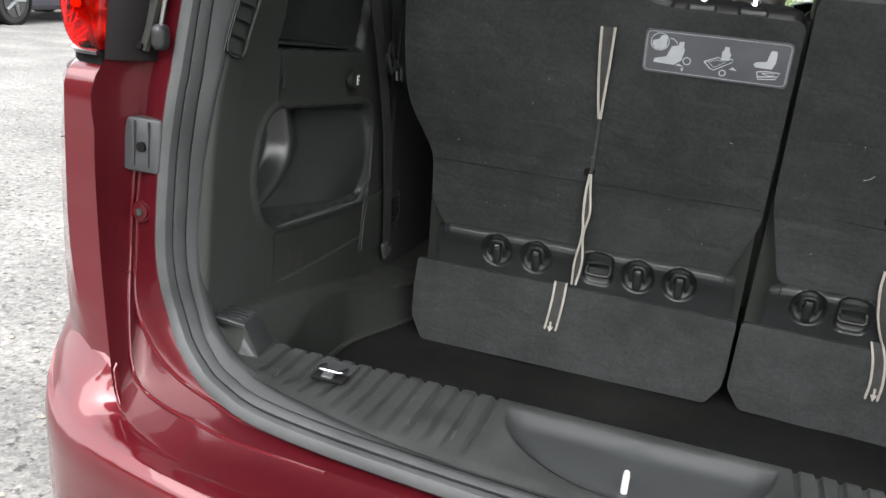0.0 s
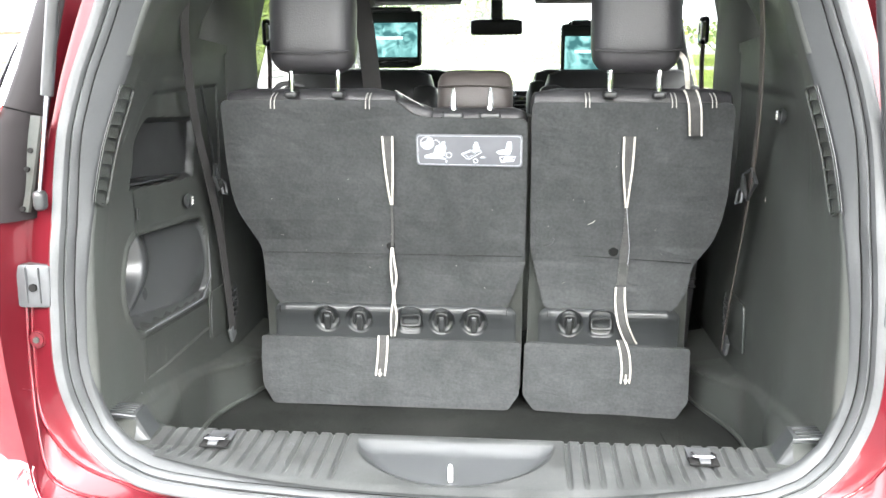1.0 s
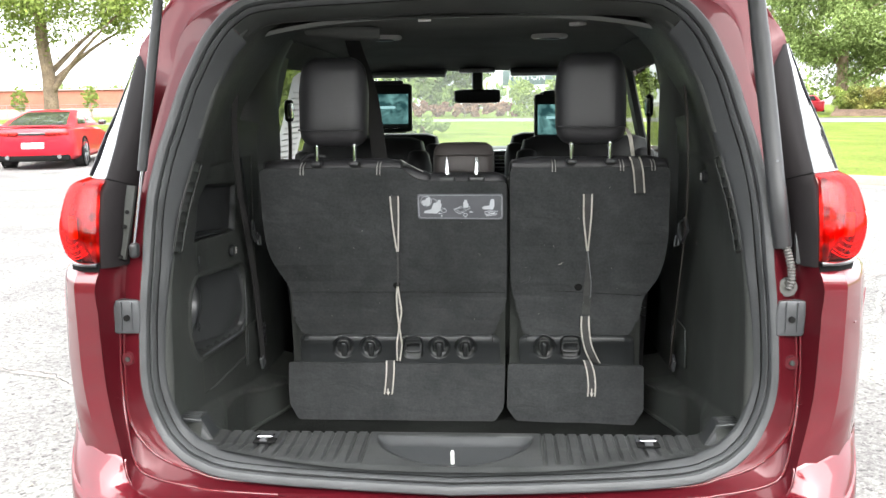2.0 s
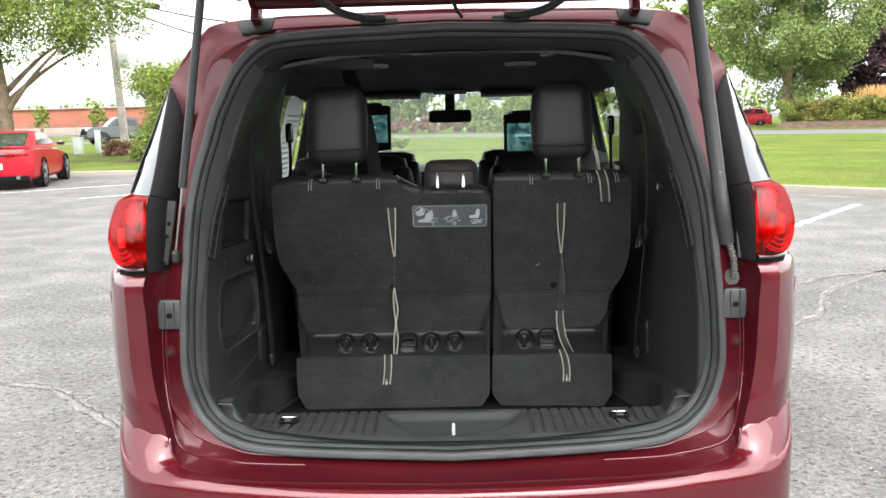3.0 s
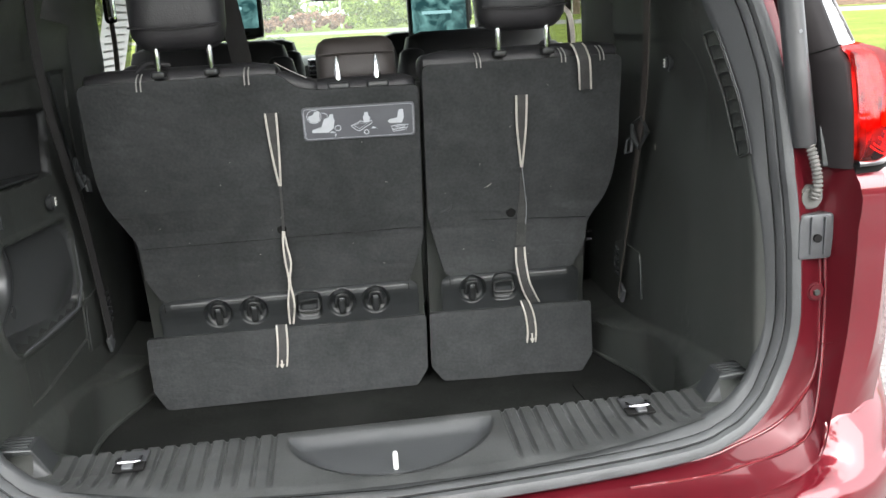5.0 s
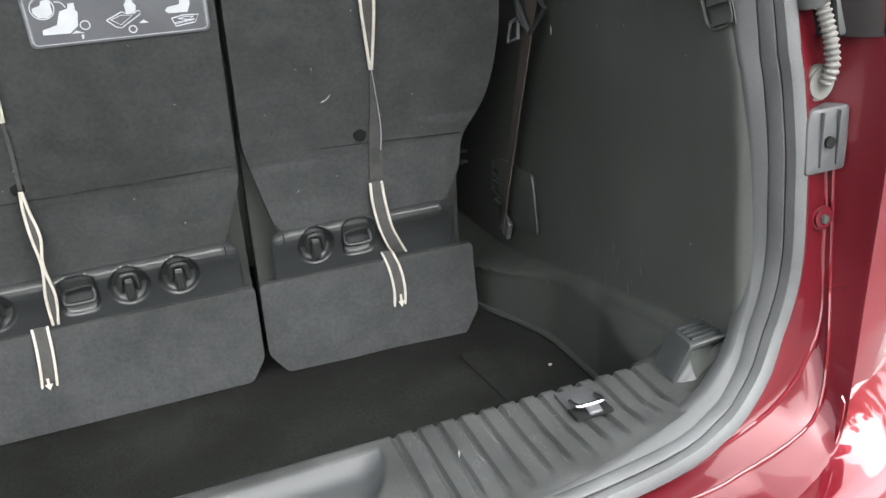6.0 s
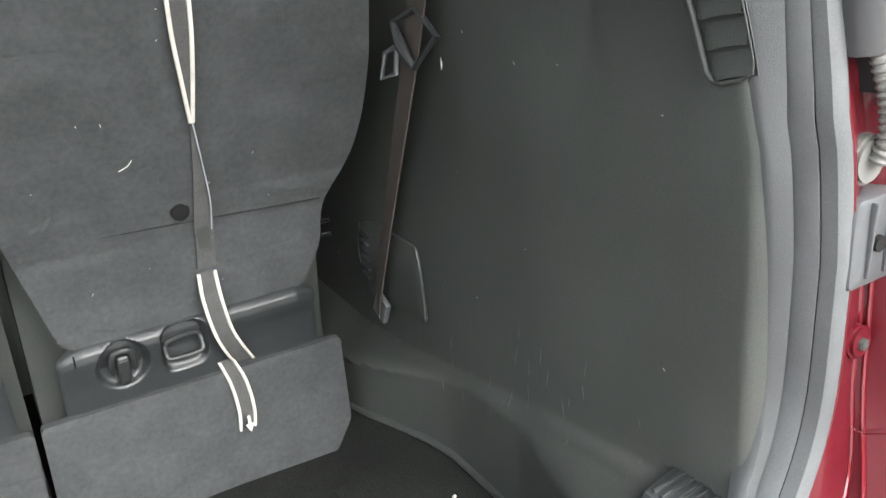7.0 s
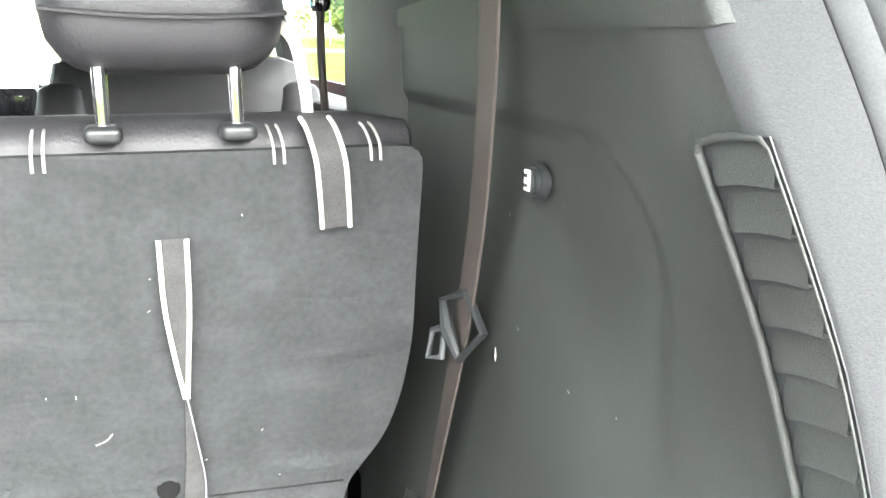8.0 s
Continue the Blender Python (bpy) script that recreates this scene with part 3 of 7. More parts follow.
for sx in (-1, 1):
    rows = []
    for z in (0.655, 0.68, 0.72, 0.76, 0.80, 0.85, 0.90, 0.95, 1.0, 1.030, 1.048, 1.058, 1.062):
        e = min(side_edge, key=lambda q: abs(q.z - min(z, 1.045)))
        ins = float(np.interp(z, [1.03, 1.048, 1.058, 1.062], [0, 0.004, 0.014, 0.030]))
        swell = 0.006 * math.sin(max(0, z - 0.66) / 0.38 * math.pi)
        row = [(e.x, e.y + 0.006, z), (e.x + 0.003, e.y - 0.003, z), (0.765, -0.047 + ins, z)]
        row += [(x + swell - ins, y + ins * 0.5 - swell * 0.4, z) for x, y in CORNER]
        fine_row = []
        for x, y, zz in curve_points(row, 60):
            floor_z = float(np.interp(x, [q[0] for q in INNER[5:]], [q[2] for q in INNER[5:]]))
            fine_row.append((sx * x, y, floor_z - 0.010 + (z - 0.655) * (1.062 - floor_z + 0.010) / 0.407))
        rows.append(fine_row)
    part("quarter_panel", grid(rows), PAINT, van, "curved red quarter panel")
    part("lamp_ledge", grid([[(sx * x, y, z) for x, y in ((0.742, 0.02), (0.742, -0.025), (0.785, -0.018), (0.822, 0.018), (0.848, 0.075), (0.86, 0.15), (0.87, 0.3))] for z in (1.056, 1.076)]), DARKNESS, van, "black gasket under the tail lamp")
    part("seam_line", tube([(sx * x, y - 0.002, z) for x, y, z in ((0.885, 0.10, 1.0), (0.868, 0.065, 0.972), (0.845, 0.022, 0.955), (0.82, -0.014, 0.952))], 0.0012, 5, n=16), PAINT, van)

# tail lamps
for sx in (-1, 1):
    lamp_rows = [[(sx * x, y, z) for x, y in r] for z, r in (
        (1.076, ((0.744, -0.028), (0.78, -0.022), (0.815, 0.010), (0.838, 0.050), (0.850, 0.10), (0.858, 0.20))),
        (1.095, ((0.743, -0.030), (0.785, -0.030), (0.828, 0.008), (0.855, 0.060), (0.866, 0.11), (0.874, 0.22))),
        (1.14, ((0.742, -0.026), (0.79, -0.030), (0.84, 0.012), (0.866, 0.070), (0.877, 0.12), (0.884, 0.25))),
        (1.185, ((0.743, -0.014), (0.79, -0.018), (0.838, 0.025), (0.862, 0.085), (0.873, 0.135), (0.880, 0.27))),
        (1.222, ((0.744, -0.002), (0.788, -0.002), (0.830, 0.036), (0.848, 0.10), (0.859, 0.15), (0.868, 0.28))),
        (1.240, ((0.744, 0.008), (0.785, 0.012), (0.822, 0.050), (0.832, 0.115), (0.84, 0.16), (0.85, 0.28))),
        (1.250, ((0.743, 0.046), (0.778, 0.058), (0.806, 0.088), (0.820, 0.13), (0.822, 0.17), (0.83, 0.28))))]
    # swollen faces between the corners
    fine = []
    for r in lamp_rows:
        fine.append(curve_points(r, 26))
    fine = np.array(fine)
    fine = [curve_points(fine[:, i], 22) for i in range(26)]
    inner_lamp = [[Vector(q) + Vector((-sx * 0.014 * min(1, max(0, (abs(q[0]) - 0.748) / 0.03)), 0.020, 0)) + Vector((0, 0.006, 0)) * math.sin(i * 1.9 + 0.6 * math.sin(j * 0.7)) for j, q in enumerate(col)] for i, col in enumerate(fine)]
    lamp = part("tail_lamp", grid(inner_lamp), LENS, van, "red tail lamp with faceted reflectors behind a clear red lens")
    cover_lens = part("lens", grid(fine), LENS_CLEAR, lamp, "clear glossy red lens")
    cover_lens.visible_shadow = False
    for k, (r0, cz) in enumerate(((0.036, 1.150), (0.048, 1.150), (0.060, 1.150), (0.066, 1.150))):
        arc = []
        for t in np.linspace(-2.3, -0.25, 20):
            u, z = 0.806 + r0 * math.cos(t), cz + r0 * math.sin(t)
            if u < 0.752:
                continue
            cols = [(np.interp(z, [w[2] for w in c], [abs(w[0]) for w in c]), np.interp(z, [w[2] for w in c], [w[1] for w in c])) for c in fine]
            arc.append(Vector((sx * u, float(np.interp(u, [q[0] for q in cols], [q[1] for q in cols])) + 0.005, z)))
        part("reflector_ring", tube(arc, 0.0013, 6), LENS_BRIGHT, lamp, "bright curved reflector line")
    part("reflector", cushion((0.024, 0.010, 0.05), 0.004, pose(sx * 0.806, 0.004, 1.150, 0, 0, sx * 32)), AMBER, lamp, "amber reflector")
    part("lamp_seal", tube([Vector(f[0]) + Vector((0, 0, -0.002)) for f in fine], 0.0045, 6), GLOSS, lamp, "thin black gasket")

# satin black pillar cover, side glass and the red roof sides
COVER = [(1.066, 0.700, 0.034, 0.742, -0.020), (1.15, 0.694, 0.050, 0.741, -0.012), (1.225, 0.687, 0.075, 0.744, 0.012), (1.249, 0.684, 0.082, 0.745, 0.045), (1.316, 0.682, 0.110, 0.744, 0.100),
         (1.36, 0.683, 0.138, 0.744, 0.130), (1.43, 0.686, 0.180, 0.745, 0.185), (1.474, 0.704, 0.210, 0.746, 0.222), (1.522, 0.742, 0.272, 0.748, 0.270)]
GLASS = [(1.25, 0.745, 0.050, 0.826, 0.14), (1.336, 0.744, 0.115, 0.811, 0.20), (1.394, 0.745, 0.160, 0.796, 0.24), (1.47, 0.746, 0.220, 0.777, 0.28), (1.523, 0.749, 0.271, 0.761, 0.30)]
for sx in (-1, 1):
    rows = [[(sx * (xi + (xo - xi) * f), y0 + (y1 - y0) * f - 0.016 * math.sin(f * math.pi) ** 0.7 * (xo - xi) / 0.05, z) for f in (0, 0.06, 0.2, 0.5, 0.8, 0.94, 1.0)] for z, xi, y0, xo, y1 in COVER]
    cover = part("pillar_cover", thick(grid(rows), 0.005), SATIN, van, "satin black pillar cover beside the tail lamp")
    part("cover_seam", tube([(sx * 0.741, 0.036, 1.252), (sx * 0.71, 0.042, 1.244), (sx * 0.692, 0.062, 1.236)], 0.0015, 6, n=10), DARKNESS, cover)
    rows = []
    for z, xo, y1, xs, ys in GLASS:
        rows.append([(sx * x, y, z) for x, y in ((xo, y1), (xo + (xs - xo) * 0.45, y1 + (ys - y1) * 0.36), (xs, ys), (xs + 0.010, ys + 0.06))])
    front_pane = grid([[(sx * (xs + a), ys + b, z) for a, b in ((0.010, 0.06), (0.055, 0.5), (0.095, 1.0))] for z, xo, y1, xs, ys in GLASS])
    front_pane = part("side_pane", front_pane, GLASS_DARK, van, "tinted side window")
    front_pane.visible_shadow = False
    part("side_glass", thick(grid(rows), 0.003), GLOSS, van, "dark glossy wraparound side window")
    part("window_strip", tube([r[2] for r in rows], 0.0028, 8), GLOSS, van, "thin black window edging")
    part("glass_foot", tube([(sx * x, y, 1.249) for x, y in ((0.743, 0.046), (0.79, 0.085), (0.826, 0.138), (0.84, 0.2))], 0.003, 6), GLOSS, van)

# roof skin
FIRST = [(0, 0.288, 1.711), (0.2, 0.294, 1.708), (0.43, 0.302, 1.706), (0.58, 0.312, 1.696), (0.625, 0.318, 1.684), (0.668, 0.318, 1.660), (0.695, 0.310, 1.628), (0.727, 0.300, 1.577), (0.748, 0.290, 1.540), (0.758, 0.296, 1.526)]
roof_rows = []
for dy, dz, dx in ((0, 0, 0), (0.02, 0.006, 0.004), (0.10, 0.014, 0.010), (0.4, 0.035, 0.025), (1.2, 0.050, 0.045), (2.0, 0.035, 0.04), (2.44, -0.02, 0.01)):
    row = [(x + dx * (x > 0.5), y + dy, z + dz) for x, y, z in FIRST]
    roof_rows.append([(-x, y, z) for x, y, z in row[:0:-1]] + row)
part("roof_panel", thick(grid(roof_rows), 0.004), PAINT, van, "glossy red roof")

# body sides ahead of the doors, bonnet and nose, closing the car
for sx in (-1, 1):
    rows = []
    for z, ins in ((0.30, 0.0), (0.6, 0.01), (0.9, 0.0), (1.10, 0.02), (1.17, 0.04)):
        rows.append([(sx * (x - ins), y, min(z, top)) for x, y, top in ((0.945, 0.66, 2), (0.985, 1.05, 2), (1.0, 1.6, 2), (1.0, 2.6, 2), (0.98, 3.3, 1.15), (0.93, 4.0, 0.98), (0.78, 4.45, 0.86), (0.4, 4.6, 0.82), (0, 4.63, 0.8))])
    part("side_panel", thick(grid(rows), 0.004), PAINT, van, "red body side")
rows = [[(sx * x, y, z) for sx, x in ((-1, w), (-1, w * 0.5), (1, 0), (1, w * 0.5), (1, w))] for y, z, w in ((3.45, 1.04, 0.88), (3.8, 1.02, 0.9), (4.2, 0.95, 0.85), (4.5, 0.84, 0.66))]
part("bonnet", thick(grid(rows), 0.005), PAINT, van, "red bonnet")
for sx in (-1, 1):
    for yw in (1.12, 4.2 - 0.05):
        wheel = part("wheel", disc((sx * 0.90, yw, 0.35), (1, 0, 0), 0.35, 0.22, 32, 0.03), material("tyre_rubber", (0.02, 0.02, 0.02), rough=0.85, bump=0.3) if (sx, yw) == (-1, 1.12) else bpy.data.materials["tyre_rubber"], van, "black tyre on an alloy rim")
        part("rim", disc((sx * 1.005, yw, 0.35), (1, 0, 0), 0.23, 0.02, 28, 0.006), STEEL, wheel)

# brackets, bolts, gas strut and power strut
for sx in (-1, 1):
    bm = slab(round_outline([(-0.030, -0.037), (0.026, -0.037), (0.029, 0.0), (0.029, 0.037), (-0.026, 0.037), (-0.030, 0.02)], 0.006), 0.030, pose(sx * 0.701, 0.001, 0.955, -3, 0, 0), 0.004)
    bm = box((sx * 0.713, 0.000, 0.957), (0.003, 0.006, 0.062), 0.001, bm=box((sx * 0.690, 0.000, 0.957), (0.003, 0.006, 0.062), 0.001, bm=bm))
    br = part("striker_bracket", bm if sx > 0 else bm, ALU, van, "grey cast metal bracket with a bolt hole")
    # Black disc on the solid bracket paints the shade inside a hole.
    part("bolt_hole", disc((sx * 0.701, 0.000, 0.953), (0, -1, 0), 0.0068, 0.006, 18), DARKNESS, br, "black disc painting the shaded bolt hole")
    plug = part("bolt", disc((sx * 0.7075, 0.0085, 0.860), (0, -1, 0.1), 0.015, 0.012, 20, 0.003), PAINT_JAMB, van, "red painted screw boss")
    part("screw_head", disc((sx * 0.7075, 0.002, 0.860), (0, -1, 0.1), 0.006, 0.006, 6, 0.001), PLASTIC, plug, "grey screw head")
    part("crease_seam", tube([(sx * 0.712, 0.004, 0.775), (sx * 0.718, -0.008, 0.772), (sx * 0.722, -0.030, 0.784)], 0.0007, 6), PAINT_JAMB, van)

low, high = Vector((-0.677, 0.010, 1.100)), Vector((-0.572, 0.050, 1.805))
knee = low.lerp(high, 0.24)
gas = part("gas_strut", tube([knee, knee.lerp(high, 0.03), knee.lerp(high, 0.97), high], [0.0098, 0.0102, 0.0102, 0.0098], 14), STRUT, van, "dark gas strut with a bright rod")
part("strut_rod", tube([low + Vector((0, 0, 0.015)), knee], 0.0034, 10), ROD, gas, "polished steel rod")
part("ball_joint", cushion((0.020, 0.024, 0.034), 0.009, pose(*low)), PLASTIC_SOFT, gas)
plate_line = [(-0.708, 0.012, 1.080), (-0.704, 0.022, 1.115), (-0.696, 0.030, 1.165), (-0.688, 0.046, 1.235)]
plate = part("strut_mount", ribbon(plate_line, 0.022, 0.006, 20, side=(1, -0.3, 0)), PLASTIC, van, "grey slotted strut mounting plate")
for q in ((-0.707, 0.006, 1.086), (-0.700, 0.020, 1.150), (-0.695, 0.028, 1.180)):
    # Black disc paints the shade of a hole through the plate.
    part("plate_hole", disc(q, (0, -1, 0.2), 0.0045, 0.004, 12), DARKNESS, plate)

low, high = Vector((0.684, 0.026, 1.100)), Vector((0.580, 0.045, 1.81))
power = part("power_strut", tube([low, low.lerp(high, 0.006), low.lerp(high, 0.17), low.lerp(high, 0.172), low.lerp(high, 0.60), low.lerp(high, 0.63), high], [0.0175, 0.0190, 0.0190, 0.0184, 0.0184, 0.0172, 0.0172], 20), STRUT, van, "thick black powered tailgate strut")
part("strut_screw", disc(low.lerp(high, 0.25) + Vector((0.002, -0.0168, 0)), (0, -1, 0), 0.003, 0.004, 8), STEEL, power)
part("strut_mount", box((0.722, 0.022, 1.11), (0.034, 0.014, 0.09), 0.004, turn=(-14, 0, 0)), PLASTIC_SOFT, van, "grey strut mounting plate")
part("mount_bolt", disc((0.728, 0.010, 1.088), (0, -1, 0), 0.007, 0.012, 12, 0.002), STEEL, van)
pts = curve_points([(0.686, 0.018, 1.110), (0.691, 0.012, 1.088), (0.695, 0.007, 1.068), (0.697, 0.004, 1.050), (0.697, 0.003, 1.034), (0.695, 0.008, 1.018)], 61)
part("corrugated_hose", tube(pts, [0.0085 if (i // 2) % 2 else 0.0066 for i in range(61)], 12), HOSE, van, "short grey ribbed cable hose")
part("hose_grommet", disc((0.694, 0.018, 1.018), (0, -1, 0), 0.020, 0.014, 24, 0.003), HOSE, van, "round grey rubber grommet")

# hinges, cable hoses and the raised tailgate
for sx in (-1, 1):
    bm = box((sx * 0.50, 0.262, 1.705), (0.024, 0.05, 0.05), 0.006, turn=(-20, 0, 0))
    bm = box((sx * 0.50, 0.235, 1.738), (0.028, 0.10, 0.018), 0.005, turn=(-28, 0, 0), bm=bm)
    part("hinge", bm, PAINT_JAMB, van, "red painted tailgate hinge")
    part("hinge_pocket", slab(round_outline([(-0.05, 0.022), (0.054, 0.022), (0.044, -0.018), (-0.034, -0.022)] if sx < 0 else [(-0.054, 0.022), (0.05, 0.022), (0.034, -0.022), (-0.044, -0.018)], 0.006), 0.012, pose(sx * 0.507, 0.262, 1.678, -35, sx * 6, 0), 0.003), PLASTIC, van, "grey plastic hinge pocket")
    a = [(sx * 0.16, 0.262, 1.690), (sx * 0.215, 0.235, 1.688), (sx * 0.28, 0.205, 1.705), (sx * 0.33, 0.165, 1.745), (sx * 0.36, 0.09, 1.80)]
    pts = curve_points(a, 201)
    part("cable_hose", tube(pts, [0.0112 if (i // 2) % 2 else 0.0094 for i in range(201)], 12), BLACK_HOSE, van, "black ribbed cable hose")
    part("hose_plate", cushion((0.10, 0.014, 0.022), 0.006, pose(sx * 0.175, 0.268, 1.680, -20, 0, 0)), PLASTIC, van)
part("washer_tube", tube([(0.045, 0.27, 1.688), (0.03, 0.22, 1.705), (0.0, 0.13, 1.755)], 0.005, 8, n=16), BLACK_HOSE, van)

gate_rows, trim_rows = [], []
for s, y, z, w, th in ((0, 0.215, 1.736, 0.53, 0.03), (0.05, 0.17, 1.764, 0.67, 0.05), (0.3, -0.07, 1.862, 0.76, 0.07), (0.6, -0.34, 1.98, 0.79, 0.08), (0.85, -0.57, 2.08, 0.79, 0.09), (1.1, -0.84, 2.17, 0.74, 0.09), (1.18, -0.93, 2.18, 0.68, 0.07)):
    gate_rows.append([(f * w, y - 0.02 * (1 - f * f), z + 0.045 * (1 - f * f) + 0.02) for f in np.linspace(-1, 1, 13)])
    trim_rows.append([(f * (w - 0.02), y - 0.01, z - th * 0.4 + 0.012 * (1 - f * f)) for f in np.linspace(-1, 1, 13)])
gate = part("tailgate", thick(grid(gate_rows), 0.03), PAINT, van, "raised red tailgate with black inner trim")
part("tailgate_trim", thick(grid(trim_rows[1:]), 0.01), PLASTIC, gate, "black plastic inner trim")
part("tailgate_edge", box((0, 0.222, 1.736), (0.98, 0.03, 0.040), 0.008, turn=(-25, 0, 0)), PAINT_JAMB, gate)
part("tailgate_fold", box((0, 0.205, 1.7235), (0.96, 0.006, 0.006), 0.002), PAINT_JAMB, gate)


# ---- the minivan: cargo bay ----
def ease(t):
    t = min(1.0, max(0.0, t))
    return t * t * (3 - 2 * t)


def wall_x(y, z):
    """Half width of the cargo bay's lining: upright, with the wheel arch swelling inwards low down."""
    arch = 0.074 * ease((y - 0.47) / 0.29)
    turn = 0.052 * ease((0.43 - y) / 0.31)
    crest = float(np.interp(y, [0.10, 0.20, 0.30, 0.42, 0.50, 0.60, 0.75], [0.692, 0.684, 0.671, 0.648, 0.630, 0.608, 0.590]))
    s = ease((crest - z) / (0.024 + 0.05 * ease((0.45 - y) / 0.25))) + 0.10 * math.exp(-((z - crest + 0.018) / 0.008) ** 2)
    up = max(0.0, z - 1.05)
    edge = float(np.interp(z, [h[1] for h in HALF[7:]], [h[0] for h in HALF[7:]])) - band_width(z) + 0.001
    plain, flank = 0.622 + 0.010 * max(0, 1 - (y - 0.05) / 0.25), edge + 0.14 * max(0, y - rear(z) - 0.10)
    h = min(1, max(0, 0.5 + 0.5 * (flank - plain) / 0.022))
    plain = flank + (plain - flank) * h - 0.022 * h * (1 - h)
    return plain - (max(turn, 0.011) + arch) * s - 0.02 * up * min(1, max(0, (y - 0.3) / 0.3))


def arc_line(y):
    """Upper edge of the shallow arched relief in the lining."""
    return 1.262 if y > 0.33 else 1.264 - ((0.33 - y) / 0.10) ** 2.4 * 0.075


def lining(side, y):
    rows = []
    for z in list(np.linspace(0.47, 0.697, 60)) + list(np.linspace(0.70, 1.334, 120)):
        row = []
        for yy in [0, 0.003, 0.006, 0.009] + list(np.linspace(0.013, 1, 120)):
            y0 = rear(z) + band_depth(z) + 0.002 if z > 0.70 else 0.115
            yv = y0 + (0.98 - y0) * yy
            d = 0.0035 * ease((z - 1.02) / 0.14) * ease((arc_line(yv) - z) / 0.012) * ease((yv - 0.225) / 0.02)
            row.append((side * (wall_x(yv, z) + d + 0.016 * max(0, 1 - (yv - y0) / 0.012) ** 2), yv, z))
        rows.append(row)
    return rows


right_wall = part("side_lining", thick(grid(lining(1, 0)), 0.004), PLASTIC, van, "grained black plastic cargo lining")

# the other lining has two recesses: a small bin above and a deep cubby below
UP = round_outline([(0.206, 1.082), (0.535, 1.060), (0.565, 1.198), (0.300, 1.217), (0.246, 1.185)], [0.012, 0.012, 0.02, 0.03, 0.04], 6)
DOWN = round_outline([(0.195, 0.803), (0.592, 0.774), (0.594, 0.964), (0.195, 0.994), (0.160, 0.895)], [0.05, 0.03, 0.06, 0.05, 0.05], 7)


def inside(poly, y, z):
    """Signed distance into a polygon, positive within."""
    best, odd = 9.0, False
    for (a, b), (c, d) in zip(poly, poly[1:] + poly[:1]):
        t = max(0, min(1, ((y - a) * (c - a) + (z - b) * (d - b)) / ((c - a) ** 2 + (d - b) ** 2 + 1e-12)))
        best = min(best, math.hypot(y - a - t * (c - a), z - b - t * (d - b)))
        if (b > z) != (d > z) and y < (c - a) * (z - b) / (d - b) + a:
            odd = not odd
    return best if odd else -best


def recess_depth(y, z):
    """How far the lining is pressed outwards at a place."""
    deep = 0.0
    if z > 0.70 and 0.12 < y < 0.70:
        deep += 0.004 * ease((arc_line(y) - z) / 0.006) * ease((y - 0.225) / 0.008)
        up = inside(UP, y, z)
        if up > 0:
            deep += (0.060 - 0.046 * ease((y - 0.27) / 0.28)) * ease(up / 0.014)
        low = inside(DOWN, y, z)
        if low > -0.004:
            yb = y + 9.0 * max(0, 0.92 - z) ** 2
            bed = 0.088 * ease((y - 0.160) / 0.030) - 0.024 * ease((yb - 0.338) / 0.028) - 0.058 * ease((yb - 0.32) / 0.32)
            bed += 1.7 * (z - 0.885) ** 2 * ease((yb - 0.34) / 0.04) - 0.010 * math.exp(-((yb - 0.372) / 0.016) ** 2)
            deep += bed * ease((low + 0.004) / 0.014)
        if -0.014 < low < 0.001:
            deep -= 0.0035 * math.sin((low + 0.014) / 0.015 * math.pi)
    return deep


rows = []
for z in list(np.linspace(0.47, 0.687, 58)) + list(np.linspace(0.69, 1.334, 190)):
    row = []
    for f in np.linspace(0, 1, 230):
        y0 = rear(z) + band_depth(z) + 0.002 if z > 0.70 else 0.115
        y = y0 + (0.98 - y0) * f
        row.append((-(wall_x(y, z) + recess_depth(y, z) + 0.016 * max(0, 1 - (y - y0) / 0.012) ** 2), y, z))
    rows.append(row)
left_wall = part("side_lining", thick(grid(rows), 0.003), PLASTIC, van, "black plastic cargo lining with a bin and a moulded cubby")
left_wall.data.materials.append(CUBBY)
# Near-black plastic inside the bin stands in for the shade there.
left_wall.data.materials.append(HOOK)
for face in left_wall.data.polygons:
    if 0.15 < face.center.y < 0.62 and 0.74 < face.center.z < 1.0 and inside(DOWN, face.center.y, face.center.z) > 0.004:
        face.material_index = 1
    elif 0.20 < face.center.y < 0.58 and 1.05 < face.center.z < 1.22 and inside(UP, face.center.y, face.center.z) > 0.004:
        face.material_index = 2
part("bin_shelf", box((-0.643, 0.345, 1.084), (0.040, 0.24, 0.005), 0.002, turn=(-4, 0, 0)), PLASTIC_SOFT, left_wall, "thin shelf edge")
# Paler plastic paints the lit top of the cubby lip.
part("cubby_lip", tube([(-wall_x(y, z) + 0.001, y, z) for y, z in ((0.215, 0.800), (0.33, 0.792), (0.48, 0.781), (0.572, 0.776), (0.590, 0.790), (0.594, 0.83), (0.595, 0.90))], [0.001, 0.0040, 0.0052, 0.0052, 0.0045, 0.003, 0.001], 10, n=7), CUP, left_wall, "rounded cubby lip")
part("panel_seam", tube([(-wall_x(y, z) + 0.0015, y, z) for y, z in ((0.212, 1.230), (0.162, 1.160), (0.122, 1.092), (0.100, 1.017), (0.091, 0.939), (0.091, 0.846), (0.102, 0.766), (0.128, 0.702))], 0.0014, 6, n=40), CUP, left_wall)
part("panel_seam", tube([(-wall_x(y, z) + 0.002, y, z) for y, z in ((0.60, 1.262), (0.64, 1.15), (0.675, 1.0), (0.69, 0.85), (0.70, 0.70), (0.695, 0.665))], 0.0032, 6, n=40), PLASTIC_SOFT, left_wall)

